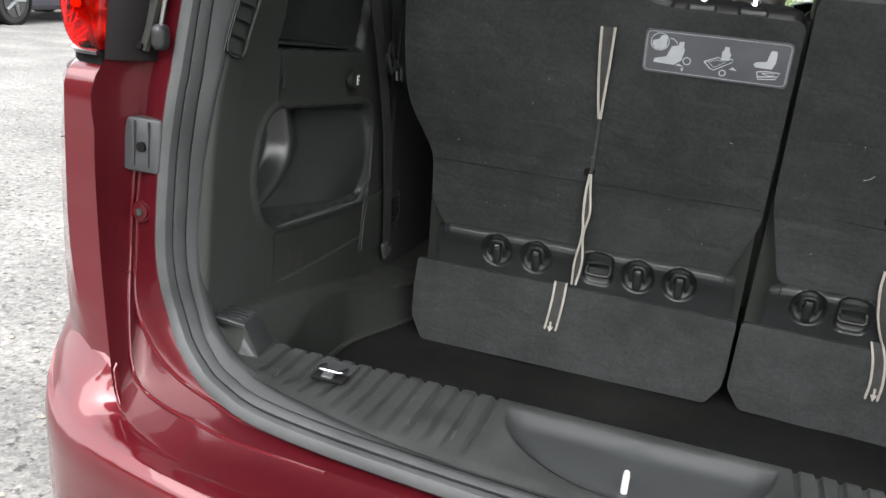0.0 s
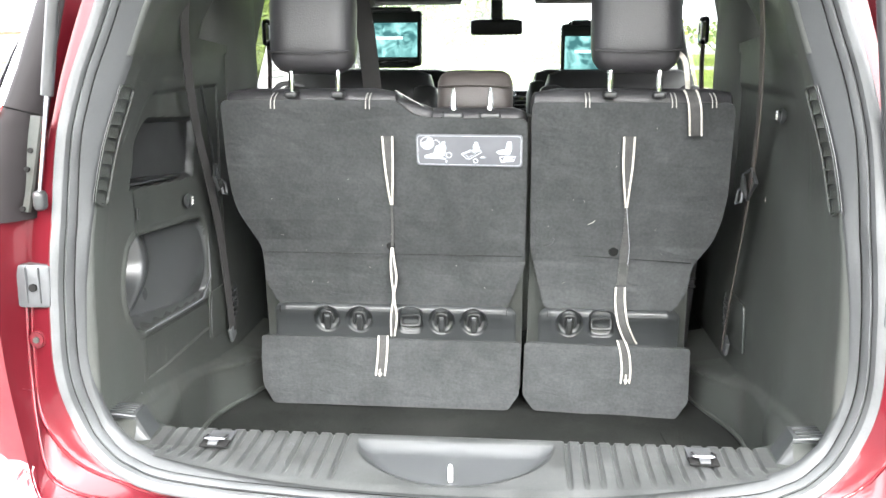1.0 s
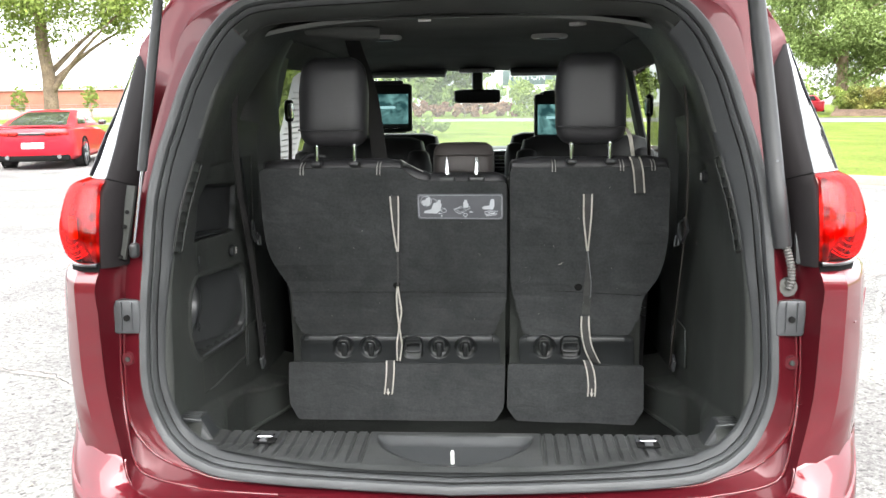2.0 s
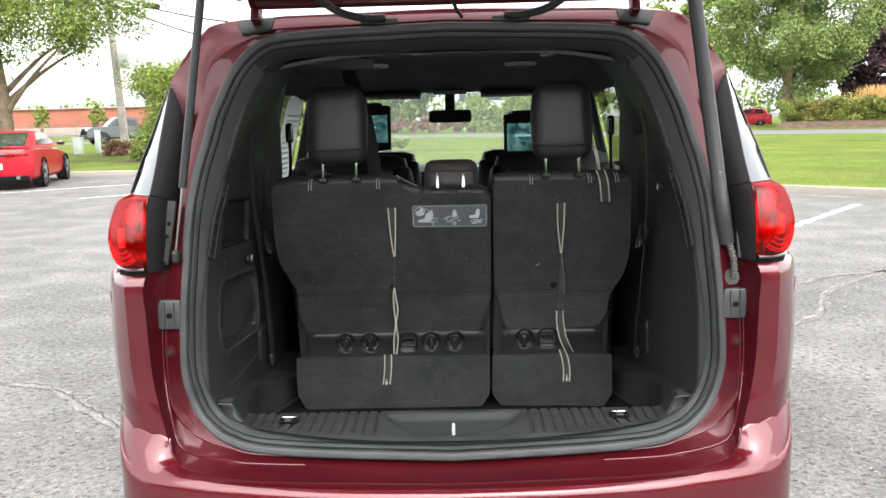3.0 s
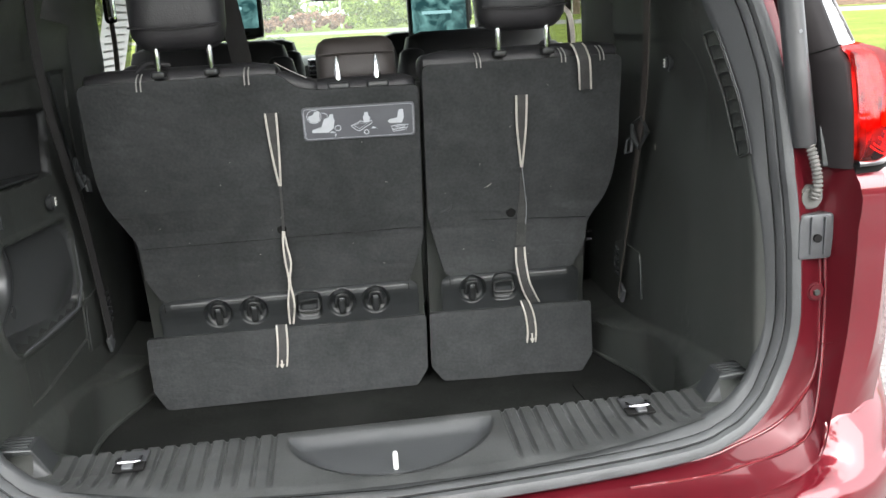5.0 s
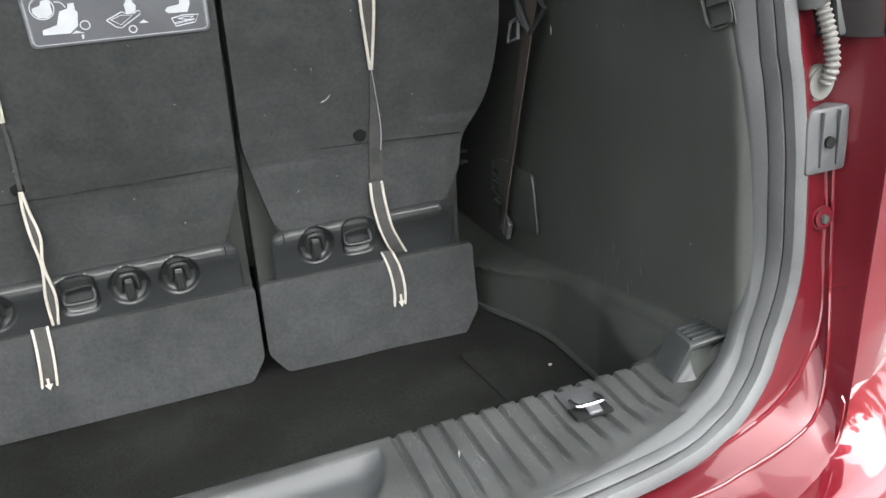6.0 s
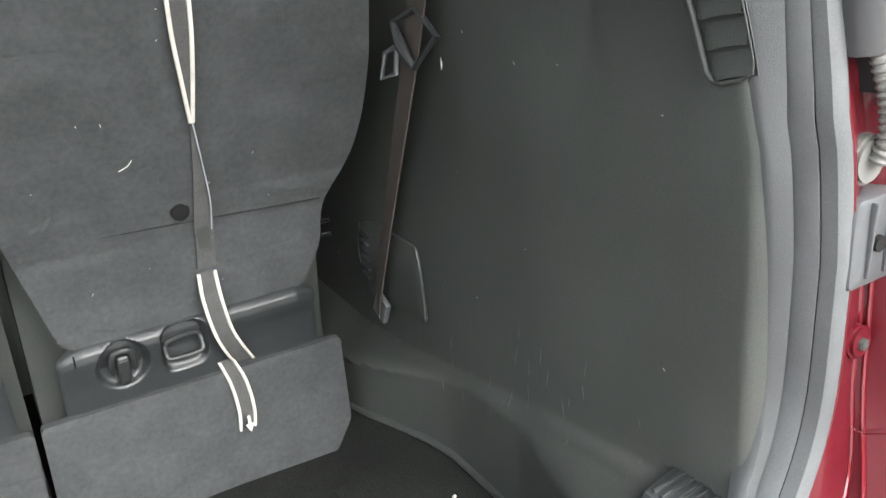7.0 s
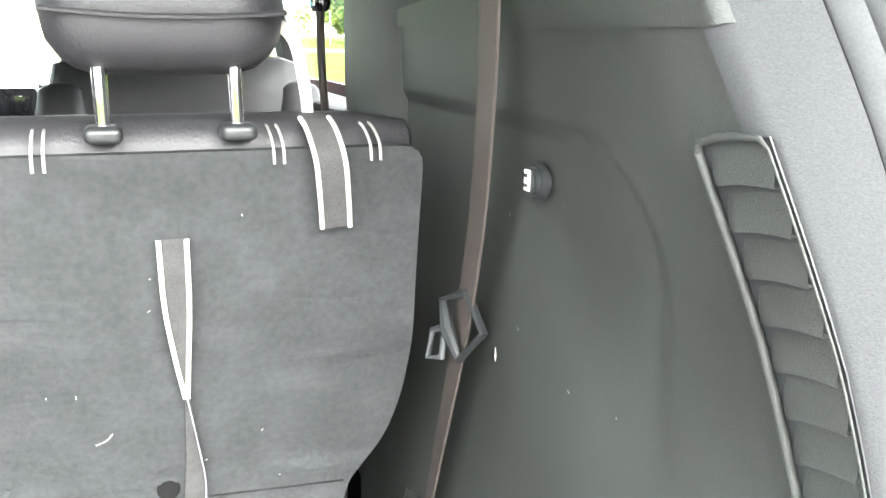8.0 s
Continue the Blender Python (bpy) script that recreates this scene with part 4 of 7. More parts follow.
# upper pillar trim, above a seam
for sx in (-1, 1):
    rows = []
    for z in np.linspace(1.331, 1.600, 16):
        row = []
        for f in [0, 0.003, 0.006, 0.010, 0.015, 0.022] + list(np.linspace(0.05, 1, 20)):
            y0 = rear(z) + band_depth(z) + 0.002
            y = y0 + ((0.80 if z < 1.36 else 0.545) - y0) * f
            x = wall_x(y, z) - 0.06 * max(0, (z - 1.40) / 0.2) * f - 0.0034 + 0.006 * max(0, 1 - (y - y0) / 0.006) ** 2
            row.append((sx * x, y, z))
        rows.append(row)
    upper = part("upper_pillar_trim", thick(grid(rows), 0.004), PLASTIC, van, "dark grey plastic upper pillar trim")
    part("trim_pocket", box((sx * 0.598, 0.42, 1.40), (0.010, 0.16, 0.12), 0.004, turn=(0, 0, 0)), PLASTIC, upper)
    if sx < 0:
        hook = ring((-0.590, 0.315, 1.378), (1, -0.6, 0), 0.010, 0.002)
        bmesh.ops.scale(hook, vec=(1, 1, 1.9), space=Matrix.Translation((0.590, -0.315, -1.378)), verts=hook.verts)
        part("coat_hook", hook, WHITE_PLASTIC, upper, "small pale coat hook frame")
    # thick dark pillar bolster ahead of it
    rows = []
    for z in np.linspace(1.0, 1.60, 22):
        xin = 0.592 - 0.06 * max(0, (z - 1.44) / 0.16) ** 2 + 0.02 * max(0, (1.25 - z) / 0.25)
        y0 = 0.70 + 0.10 * max(0, (z - 1.42) / 0.18) + 0.03 * math.sin((z - 1.0) * 6)
        rows.append([(sx * (0.665 - (0.665 - xin) * s), y0 + (1.0 - y0) * f, z) for f, s in ((0, 0), (0.02, 0.35), (0.08, 0.62), (0.2, 0.84), (0.4, 0.97), (0.65, 1.0), (0.88, 0.93), (0.97, 0.75), (1.0, 0.5), (1.02, 0))])
    part("pillar_bolster", grid(rows), BOLSTER, van, "padded black pillar")
    quarter = grid([[(sx * (0.668 - 0.07 * f), 0.50 + 0.34 * u, 1.345 + 0.225 * f) for u in (0, 0.5, 1)] for f in (0, 0.5, 1)])
    quarter = part("quarter_window", quarter, GLASS_DARK, van, "small tinted quarter window")
    quarter.visible_shadow = False
    guide = part("belt_guide", cushion((0.022, 0.05, 0.07), 0.01, pose(sx * 0.572, 1.0, 1.385, 0, 0, 0)), GLOSS, van, "black seat belt guide")
    part("guide_tail", tube([(sx * 0.572, 1.0, 1.36), (sx * 0.575, 1.01, 1.28), (sx * 0.585, 1.02, 1.15)], 0.006, 8, n=12), BELT, guide)

rnd = random.Random(17)
for wall, side in ((right_wall, 1), (left_wall, -1)):
    bm = bmesh.new()
    for _ in range(20):
        y, z, s, ang = rnd.uniform(0.12, 0.75), rnd.uniform(0.55, 1.2), rnd.uniform(0.0006, 0.0022), rnd.uniform(0, 3)
        if side < 0 and recess_depth(y, z) > 0.001:
            continue
        q = Vector((side * (wall_x(y, z) - 0.0046), y, z))
        d1, d2 = Vector((0, math.cos(ang), math.sin(ang))) * s, Vector((0, -math.sin(ang), math.cos(ang))) * 0.0006
        bm.faces.new([bm.verts.new(q + k) for k in (d1 - d2, d1 + d2, -d1 + d2, -d1 - d2)])
    part("lint", bm, LABEL_EDGE, wall, "scattered pale lint", smooth=False, kind="stuff")
    bm = bmesh.new()
    for _ in range(46):
        y, z, h, sway = rnd.uniform(0.14, 0.62), rnd.uniform(0.56, 0.74), rnd.uniform(0.006, 0.030), rnd.uniform(-0.2, 0.2)
        w = rnd.uniform(0.0004, 0.0010)
        run = [Vector((side * (wall_x(y + sway * h * k, z + h * k) - 0.0045), y + sway * h * k + rnd.uniform(-0.0006, 0.0006), z + h * k)) for k in (0, 0.3, 0.65, 1)]
        edge = [(bm.verts.new(q - Vector((0, w * f, 0))), bm.verts.new(q + Vector((0, w * f, 0)))) for q, f in zip(run, (0.2, 1.0, 0.8, 0.2))]
        for (a, b), (c, d) in zip(edge, edge[1:]):
            bm.faces.new([a, b, d, c])
    part("scuff", bm, CUP, wall, "pale scuff marks", smooth=False, kind="stuff")

# vents in both linings
for sx in (-1, 1):
    def vent_point(f, g, d=0.0):
        """f down the vent, g across it from its inner to its outer edge."""
        z = 1.274 - 0.200 * f + g * (0.008 + 0.006 * f)
        y = -0.004 + (0.176 - 0.074 * f - 0.004 * math.sin(f * math.pi)) * (1 - g) + (0.124 - 0.064 * f - 0.006 * math.sin(f * math.pi)) * g
        return Vector((sx * (wall_x(y, z) - 0.0072 + d), y, z))
    vent = part("air_vent", thick(grid([[vent_point(f, g, 0.0022) for g in (0, 0.5, 1)] for f in np.linspace(0, 1, 20)]), 0.001), PLASTIC_SOFT, van, "slatted black cargo air vent")
    loop_f = [vent_point(f, 0) for f in np.linspace(0.03, 0.95, 22)] + [vent_point(0.982, 0.10), vent_point(1.0, 0.3), vent_point(1.0, 0.7), vent_point(0.985, 0.94)] + [vent_point(f, 1) for f in np.linspace(0.95, 0.03, 22)] + [vent_point(0.004, 0.93), vent_point(-0.004, 0.6), vent_point(-0.004, 0.3), vent_point(0.006, 0.07)]
    rim = [0.0027] * 22 + [0.0026, 0.0022, 0.0018, 0.0014] + [0.0008] * 22 + [0.0016, 0.0022, 0.0024, 0.0026]
    part("vent_frame", tube([q + Vector((-sx * 0.0018, 0, 0)) for q in loop_f + loop_f[:1]], rim + rim[:1], 10), PLASTIC, vent, "raised smooth vent frame")
    for k in range(9):
        f0, f1 = (k - 0.22) / 9.1, (k + 1.06) / 9.1
        rows = []
        for t in (0.0, 0.12, 0.28, 0.45, 0.62, 0.78, 0.90, 0.97, 1.0, 1.0):
            row = []
            for g in np.linspace(0.05, 0.985, 13):
                curl = max(0.0, 1 - (g - 0.05) / 0.20) ** 2
                low = f1 - 0.022 * curl - 0.010 * math.sin(math.pi * g)
                proud = -0.0012 + 0.0066 * t ** 1.35 * (1 - 0.9 * curl) - 0.0016 * math.sin(math.pi * t)
                row.append(vent_point(max(0.006, f0 + (low - f0) * t), g, -proud))
            rows.append(row)
        rows[-1] = [q + Vector((sx * 0.0050, 0, 0.0008)) for q in rows[-1]]
        part("slat", grid(rows), PLASTIC, vent, "curved black slat")

# cargo floor well and its rear wall
part("cargo_floor", grid([[(f * (wall_x(y, 0.49) + 0.002), y, 0.488 + 0.003 * math.sin(9 * f + 5 * y)) for f in np.linspace(-1, 1, 40)] for y in np.linspace(0.10, 1.0, 26)]), CARPET, van, "black carpeted cargo well floor")
part("well_rear", grid([[(f * 0.615, 0.118 + (0.018 if z < 0.5 else 0.0), z) for f in np.linspace(-1, 1, 12)] for z in (0.48, 0.51, 0.56, 0.645)]), CARPET, van, "carpeted back of the well")
bm = thick(grid([[(0.44 + 0.02 * v + 0.006 * math.sin(u * 4), 0.20 + 0.32 * u, 0.494 + 0.004 * (v == 1)) for v in range(3)] for u in np.linspace(0, 1, 12)]), 0.003)
part("carpet_fold", bm, CARPET, van)
for sx in (-1, 1):
    edge = [(sx * (wall_x(y, 0.50) - 0.004), y, 0.494) for y in np.linspace(0.15, 0.85, 30)]
    part("floor_edging", tube(edge, 0.006, 8), PLASTIC, van)


# ribbed sill plate with its pull cup
def sill_z(x, y, under=0.0):
    z = float(np.interp(y, [-0.05, -0.03, 0.0, 0.03, 0.115, 0.122, 0.126], [0.637, 0.643, 0.647, 0.650, 0.655, 0.652, 0.640]))
    ax = abs(x)
    if 0.185 < ax < 0.545:
        g = abs(((ax - 0.185) % 0.027) / 0.027 - 0.5)
        run = ease((y - 0.050 * (ax / 0.545) ** 4 + 0.036) / 0.040) * ease((0.130 - y) / 0.012)
        z -= 0.0054 * run * ease((0.20 - g) / 0.13)
    if ax < 0.19 and y < 0.104:
        # half-moon cup: straight inner edge, elliptic outer edge
        e = 1 - math.hypot(ax / 0.180, max(0, 0.098 - y) / 0.126)
        d = min(e * 0.10, (0.104 - y) * 0.7)
        if d > 0:
            t = min(1, d / 0.016)
            z -= (0.017 + under) * t * t * (3 - 2 * t)
    bow = 0.017 * min(1.3, (ax / 0.44) ** 2) * min(1, max(0, (0.05 - y) / 0.09))
    return z + bow


NX, NY = 640, 44
rows = []
for j in range(NY):
    row = []
    for i in range(NX):
        x = -0.556 + 1.112 * i / (NX - 1)
        y0 = -0.046 + 0.050 * (abs(x) / 0.545) ** 4
        y = y0 + (0.127 - y0) * j / (NY - 1)
        row.append((x, y - 0.018 * max(0, 1 - (x / 0.55) ** 2) * (1 - j / (NY - 1)), sill_z(x, y, 0.005)))
    rows.append(row)
me_bm = grid(rows)
sill = part("sill_plate", me_bm, SILL, van, "ribbed scuffed black plastic sill plate")
cup_rows = []
for r in np.linspace(0.02, 0.985, 16):
    row = []
    for ang in np.linspace(0, math.pi, 61):
        x, y = 0.176 * r * math.cos(ang), 0.0985 - 0.122 * r * math.sin(ang)
        row.append((x, y - 0.018 * (1 - (x / 0.55) ** 2) * (0.127 - y) / 0.173, sill_z(x, y) + 0.0003))
    cup_rows.append(row)
part("pull_cup", grid(cup_rows), SCOOP, sill, "smooth grey half-moon recess")
rnd = random.Random(8)
bm = bmesh.new()
for _ in range(90):
    x, y, ln, ang = rnd.choice((-1, 1)) * rnd.uniform(0.19, 0.50), rnd.uniform(0.0, 0.10), rnd.uniform(0.004, 0.022), rnd.uniform(-0.5, 0.5)
    q = [(x + math.sin(ang) * ln * f, y + math.cos(ang) * ln * f * 0.6) for f in (0, 0.5, 1)]
    if max(p[1] for p in q) > 0.11:
        continue
    side = []
    for px, py in q:
        back_y_ = py - 0.018 * (1 - (px / 0.55) ** 2) * (0.127 - py) / 0.173
        side.append([bm.verts.new((px + o, back_y_, sill_z(px, py) + 0.0012)) for o in (-0.0005, 0.0005)])
    for s0, s1 in zip(side, side[1:]):
        bm.faces.new([s0[0], s0[1], s1[1], s1[0]])
part("scratches", bm, TAG, sill, "fine pale scratches", smooth=False, kind="stuff")
part("latch_pin", tube([(0, -0.002, 0.626), (0, -0.003, 0.632), (0, -0.005, 0.656), (0, -0.006, 0.662)], [0.0042, 0.0045, 0.0045, 0.0032], 12), PIN, sill, "bright latch pin")
for sx in (-1, 1):
    ry = part("tie_down", box((sx * 0.425, 0.082, 0.6565), (0.044, 0.040, 0.005), 0.002), ALU, van, "grey tie-down plate with a bright loop")
    # Near-black pad paints the shade of a pocket under the loop.
    part("recess", box((sx * 0.427, 0.053, 0.6560), (0.050, 0.026, 0.005), 0.002), DARKNESS, ry)
    lp = [(sx * 0.428 - 0.017, 0.074, 0.661), (sx * 0.428 - 0.018, 0.060, 0.664), (sx * 0.428 - 0.013, 0.053, 0.665), (sx * 0.428 + 0.013, 0.053, 0.665), (sx * 0.428 + 0.018, 0.060, 0.664), (sx * 0.428 + 0.017, 0.074, 0.661)]
    part("loop", tube(lp, 0.0034, 10, n=30), ROD, ry, "bright folding loop")
    part("loop_tab", cushion((0.018, 0.016, 0.006), 0.0025, pose(sx * 0.428, 0.048, 0.661, 20, 0, 0)), ALU, ry)
    # corner block with a ribbed top
    rows = []
    for u in np.linspace(-0.06, 1, 16):
        v = max(0.0, u)
        xk, yf, zl = 0.574 + 0.062 * v, 0.062 + 0.002 * v, 0.652 + 0.046 * v ** 1.7
        zt = 0.702 if u >= 0 else 0.658
        xk -= 0.024 * (u < 0)
        col = [(0.106 + 0.012 * v, zt), (0.095, zt), (yf + 0.006, zt - 0.001), (yf + 0.001, zt - 0.004), (yf, zt - 0.009), (yf + 0.0015, zt - 0.011)]
        col += [(yf + 0.001 + 0.010 * v * math.sin(math.pi * min(1, t * 1.1)) - 0.020 * (1 - v) * t ** 2.2, (zt - 0.011) + (min(zl, zt - 0.012) - zt + 0.011) * t) for t in (0.2, 0.4, 0.6, 0.8, 1.0)]
        rows.append([(sx * xk, y, z) for y, z in col])
    blk = part("corner_block", grid(rows), PLASTIC_SOFT, van, "black corner block with a ribbed top")
    # Lighter skin over the front face paints its lit crescent.
    part("block_scoop", grid([[q + Vector((0, -0.0009, 0)) for q in map(Vector, row[5:])] for row in rows if abs(row[0][0]) > 0.5735]), PLASTIC, blk)
    # Paler tube paints the highlight along the block's front edge.
    part("block_lip", tube([(sx * 0.573, 0.0625, 0.698), (sx * 0.590, 0.0610, 0.7005), (sx * 0.634, 0.0625, 0.7010)], [0.0012, 0.0024, 0.0020], 8, n=3), CUP, blk, "pale front edge with its highlight painted in")
    for k in range(4):
        part("rib", box((sx * 0.606, 0.073 + 0.0100 * k, 0.7025), (0.050, 0.005, 0.0035), 0.0014, turn=(0, 0, sx * 3)), PLASTIC_SOFT, blk)
    rows = []
    for g in np.linspace(0, 1, 18):
        row = []
        for f in np.linspace(0, 1, 24):
            x, y = 0.535 + 0.102 * f, 0.004 + 0.030 * f + (0.140 - 0.034 * f) * g
            lump = 0.026 * math.exp(-((x - 0.582) / 0.024) ** 2 - ((y - 0.104) / 0.026) ** 2)
            row.append((sx * x, y, 0.650 + 0.036 * f ** 1.6 + lump - 0.012 * max(0, g - 0.9) / 0.1))
        rows.append(row)
    part("corner_fillet", thick(grid(rows), 0.004), PLASTIC, van, "smooth moulded corner trim")

# seat belts beside the seats
for sx in (-1, 1):
    path = [(sx * 0.598, 0.672, 0.650), (sx * 0.596, 0.655, 0.70), (sx * 0.592, 0.575, 0.90), (sx * 0.588, 0.508, 1.06), (sx * 0.580, 0.455, 1.20), (sx * 0.560, 0.40, 1.37), (sx * 0.53, 0.355, 1.52)]
    if sx < 0:
        path = [(-0.600, 0.664, 0.655), (-0.600, 0.655, 0.72), (-0.600, 0.622, 0.90), (-0.596, 0.556, 1.06), (-0.588, 0.478, 1.20), (-0.566, 0.40, 1.37), (-0.53, 0.355, 1.52)]
    belt = part("seat_belt", ribbon(path, 0.042 if sx > 0 else 0.026, 0.0022, 50, side=[(-0.40, -1, -0.2), (-0.14, -1, -0.28), (-0.04, -1, -0.3)] if sx > 0 else [(0.2, 1, 0.25), (0.2, 1, 0.3), (0.3, 1, 0.3)]), BELT if sx > 0 else BELT_BLACK, van, "dark seat belt webbing on the cargo lining")
    if sx > 0:
        frame_loop = [(0.586, 0.492, 1.098), (0.584, 0.448, 1.074), (0.580, 0.492, 1.034), (0.579, 0.534, 1.080)]
        blade = [(0.579, 0.528, 1.054), (0.575, 0.550, 1.044), (0.574, 0.560, 1.012), (0.578, 0.532, 1.022)]
    else:
        frame_loop = [(-0.580, 0.561, 1.088), (-0.572, 0.529, 1.066), (-0.570, 0.543, 1.034), (-0.578, 0.579, 1.050)]
        blade = [(-0.574, 0.577, 1.050), (-0.572, 0.599, 1.040), (-0.572, 0.605, 1.012), (-0.574, 0.585, 1.018)]
    tongue = part("buckle_tongue", tube(frame_loop + frame_loop[:1], 0.0042, 8), PLASTIC_SOFT, belt, "black belt tongue")
    part("tongue_bar", tube([frame_loop[3], tuple((a + b) / 2 - (0.004 * sx if i == 0 else 0) for i, (a, b) in enumerate(zip(frame_loop[2], frame_loop[3]))), frame_loop[2]], [0.004, 0.0075, 0.004], 8, n=3), PLASTIC_SOFT, tongue)
    part("tongue_blade", tube(blade + blade[:1], 0.0032, 8), STEEL, tongue, "grey steel blade")
    plate = slab(round_outline([(0.556, 0.668), (0.72, 0.650), (0.748, 0.71), (0.738, 0.762), (0.70, 0.776), (0.572, 0.778)], 0.012), 0.005, pose(sx * 0.617, 0, 0, 0, 0, 90), 0.0015)
    anchor = part("belt_anchor_plate", plate, PLASTIC, van, "black belt anchor plate with small ribs")
    part("anchor_bracket", box((sx * 0.603, 0.668, 0.652), (0.010, 0.035, 0.04), 0.004, turn=(25, 0, 0)), STEEL, anchor, "grey metal belt anchor")
    # Thin pale lines along two edges of the plate.
    for line in ([(0.5575, 0.676), (0.5570, 0.70), (0.562, 0.745), (0.571, 0.772)], [(0.745, 0.695), (0.748, 0.712), (0.744, 0.745), (0.737, 0.763)]):
        part("plate_edge", tube([(sx * 0.6115, y, z) for y, z in line], 0.0009, 6, n=14), CUP, anchor, "thin pale edge line")
    for k in range(6):
        part("rib", box((sx * 0.610, 0.722, 0.684 + 0.013 * k), (0.008, 0.022, 0.004), 0.001, turn=(15, 0, 0)), PLASTIC_SOFT, anchor)
    hy, hz = (0.410, 1.212) if sx > 0 else (0.468, 1.020)
    kn = part("bag_hook", disc((sx * 0.610, hy, hz), (1, 0, 0), 0.016, 0.014, 22, 0.004), PLASTIC_SOFT, van, "small round bag hook")
    part("hook_face", box((sx * 0.6025, hy + 0.003, hz + 0.001), (0.002, 0.009, 0.017), 0.0006), WHITE_PLASTIC, kn, "pale hook face")
    for dz in (-0.004, 0.004):
        part("hook_print", box((sx * 0.6012, hy + 0.003, hz + 0.001 + dz), (0.0008, 0.005, 0.0026), 0), PLASTIC_SOFT, kn)
    if sx > 0:
        part("lining_fibre", tube([(0.6195, 0.498, 1.046), (0.6185, 0.495, 1.032), (0.6195, 0.497, 1.018)], [0.0006, 0.0016, 0.0006], 6, n=3), EDGING, van)
    else:
        part("lining_clip", box((-0.618, 0.235, 1.035), (0.004, 0.008, 0.022), 0.001), PLASTIC_SOFT, van)


def back_y(z):
    return float(np.interp(z, [0.45, 0.66, 0.86, 1.30], [0.615, 0.632, 0.612, 0.478]))


def on_back(outline, lift=0.0, depth=0.02, cuts=0.05):
    """A padded panel lying on the leaning seat back: a 2D outline (x, z), cut fine so that it follows the lean."""
    b = bmesh.new()
    f = b.faces.new([b.verts.new((x, 0, z)) for x, z in outline])
    for zc in np.arange(0.46, 1.30, cuts):
        bmesh.ops.bisect_plane(b, geom=b.verts[:] + b.edges[:] + b.faces[:], plane_co=(0, 0, zc), plane_no=(0, 0, 1))
    bmesh.ops.triangulate(b, faces=[fc for fc in b.faces if len(fc.verts) > 4])
    res = bmesh.ops.extrude_face_region(b, geom=b.faces[:])
    bmesh.ops.translate(b, vec=(0, depth, 0), verts=[v for v in res["geom"] if isinstance(v, bmesh.types.BMVert)])
    bmesh.ops.recalc_face_normals(b, faces=b.faces)
    rim = [e for e in b.edges if len(e.link_faces) == 2 and e.calc_face_angle(0) > 1.2 and all(v.co.y < depth * 0.5 for v in e.verts)]
    bmesh.ops.bevel(b, geom=rim, offset=min(0.008, depth * 0.4), segments=3, profile=0.6, affect="EDGES", clamp_overlap=True)
    for v in b.verts:
        v.co.y += back_y(v.co.z) - lift
    return b


def soft_noise(bm, amount, scale):
    for v in bm.verts:
        v.co.y += amount * noise.noise(Vector((v.co.x * scale, v.co.z * scale, 3.1)))
    return bm


def strap_set(seat, spec):
    """A pull strap: grey webbing with two pale edges. Points are (x, z, half spread of the edges)."""
    for pts, w, tw in spec:
        line = [(x, back_y(z) - 0.006 - tw * math.sin(i / (len(pts) - 1) * math.pi), z) for i, (x, z, s) in enumerate(pts)]
        strap = part("pull_strap", ribbon_var(line, [s * 2 for *_, s in pts], 0.0018), WEBBING, seat, "grey pull strap with pale edges")
        for e in (-1, 1):
            rim = [(x + e * s, y - 0.002, z) for (x, y, z), (_, _, s) in zip(line, pts)]
            part("strap_edge", flat_line(rim, 0.0042, 0.0024), EDGING, strap, "pale woven edge")


def ribbon_var(points, widths, depth, n=60):
    p = curve_points([(*q, w) for q, w in zip(points, widths)], n)
    return grid([[(x - w / 2, y, z), (x + w / 2, y, z), (x + w / 2, y + depth, z), (x - w / 2, y + depth, z)] for x, y, z, w in p], wrap_u=True)


def flat_line(points, w, depth, n=60):
    p = curve_points(points, n)
    return grid([[(x - w / 2, y, z), (x - w * 0.3, y - depth * 0.4, z), (x + w * 0.3, y - depth * 0.4, z), (x + w / 2, y, z), (x + w / 2, y + depth, z), (x - w / 2, y + depth, z)] for x, y, z in p], wrap_u=True)


def hook_recess(seat, x, z=0.709):
    """A bag hook standing in its dish."""
    y = back_y(z) - 0.003
    arch = [(x - 0.0130, y + 0.003, z - 0.012), (x - 0.0140, y, z - 0.003), (x - 0.0120, y - 0.002, z + 0.011), (x - 0.007, y - 0.003, z + 0.0175), (x + 0.007, y - 0.003, z + 0.0175), (x + 0.0120, y - 0.002, z + 0.011), (x + 0.0140, y, z - 0.003), (x + 0.0130, y + 0.003, z - 0.012)]
    hook = part("bag_hook", tube(arch, [0.0024, 0.0036, 0.0044, 0.0044, 0.0044, 0.0044, 0.0036, 0.0024], 10, n=40), HOOK, seat, "black plastic bag hook")
    part("hook_stem", cushion((0.015, 0.012, 0.038), 0.004, pose(x, y + 0.002, z - 0.009, 6, 0, 0)), HOOK, hook)
    part("hook_well", cushion((0.022, 0.008, 0.022), 0.003, pose(x, y + 0.011, z + 0.005)), HOOK, hook)
    # Paler pad paints the lit tip of the dark hook.
    part("hook_face", cushion((0.012, 0.004, 0.013), 0.0019, pose(x, y - 0.0040, z + 0.0060, 22, 0, 0)), CUP, hook, "pale hook tip with its highlight painted in")


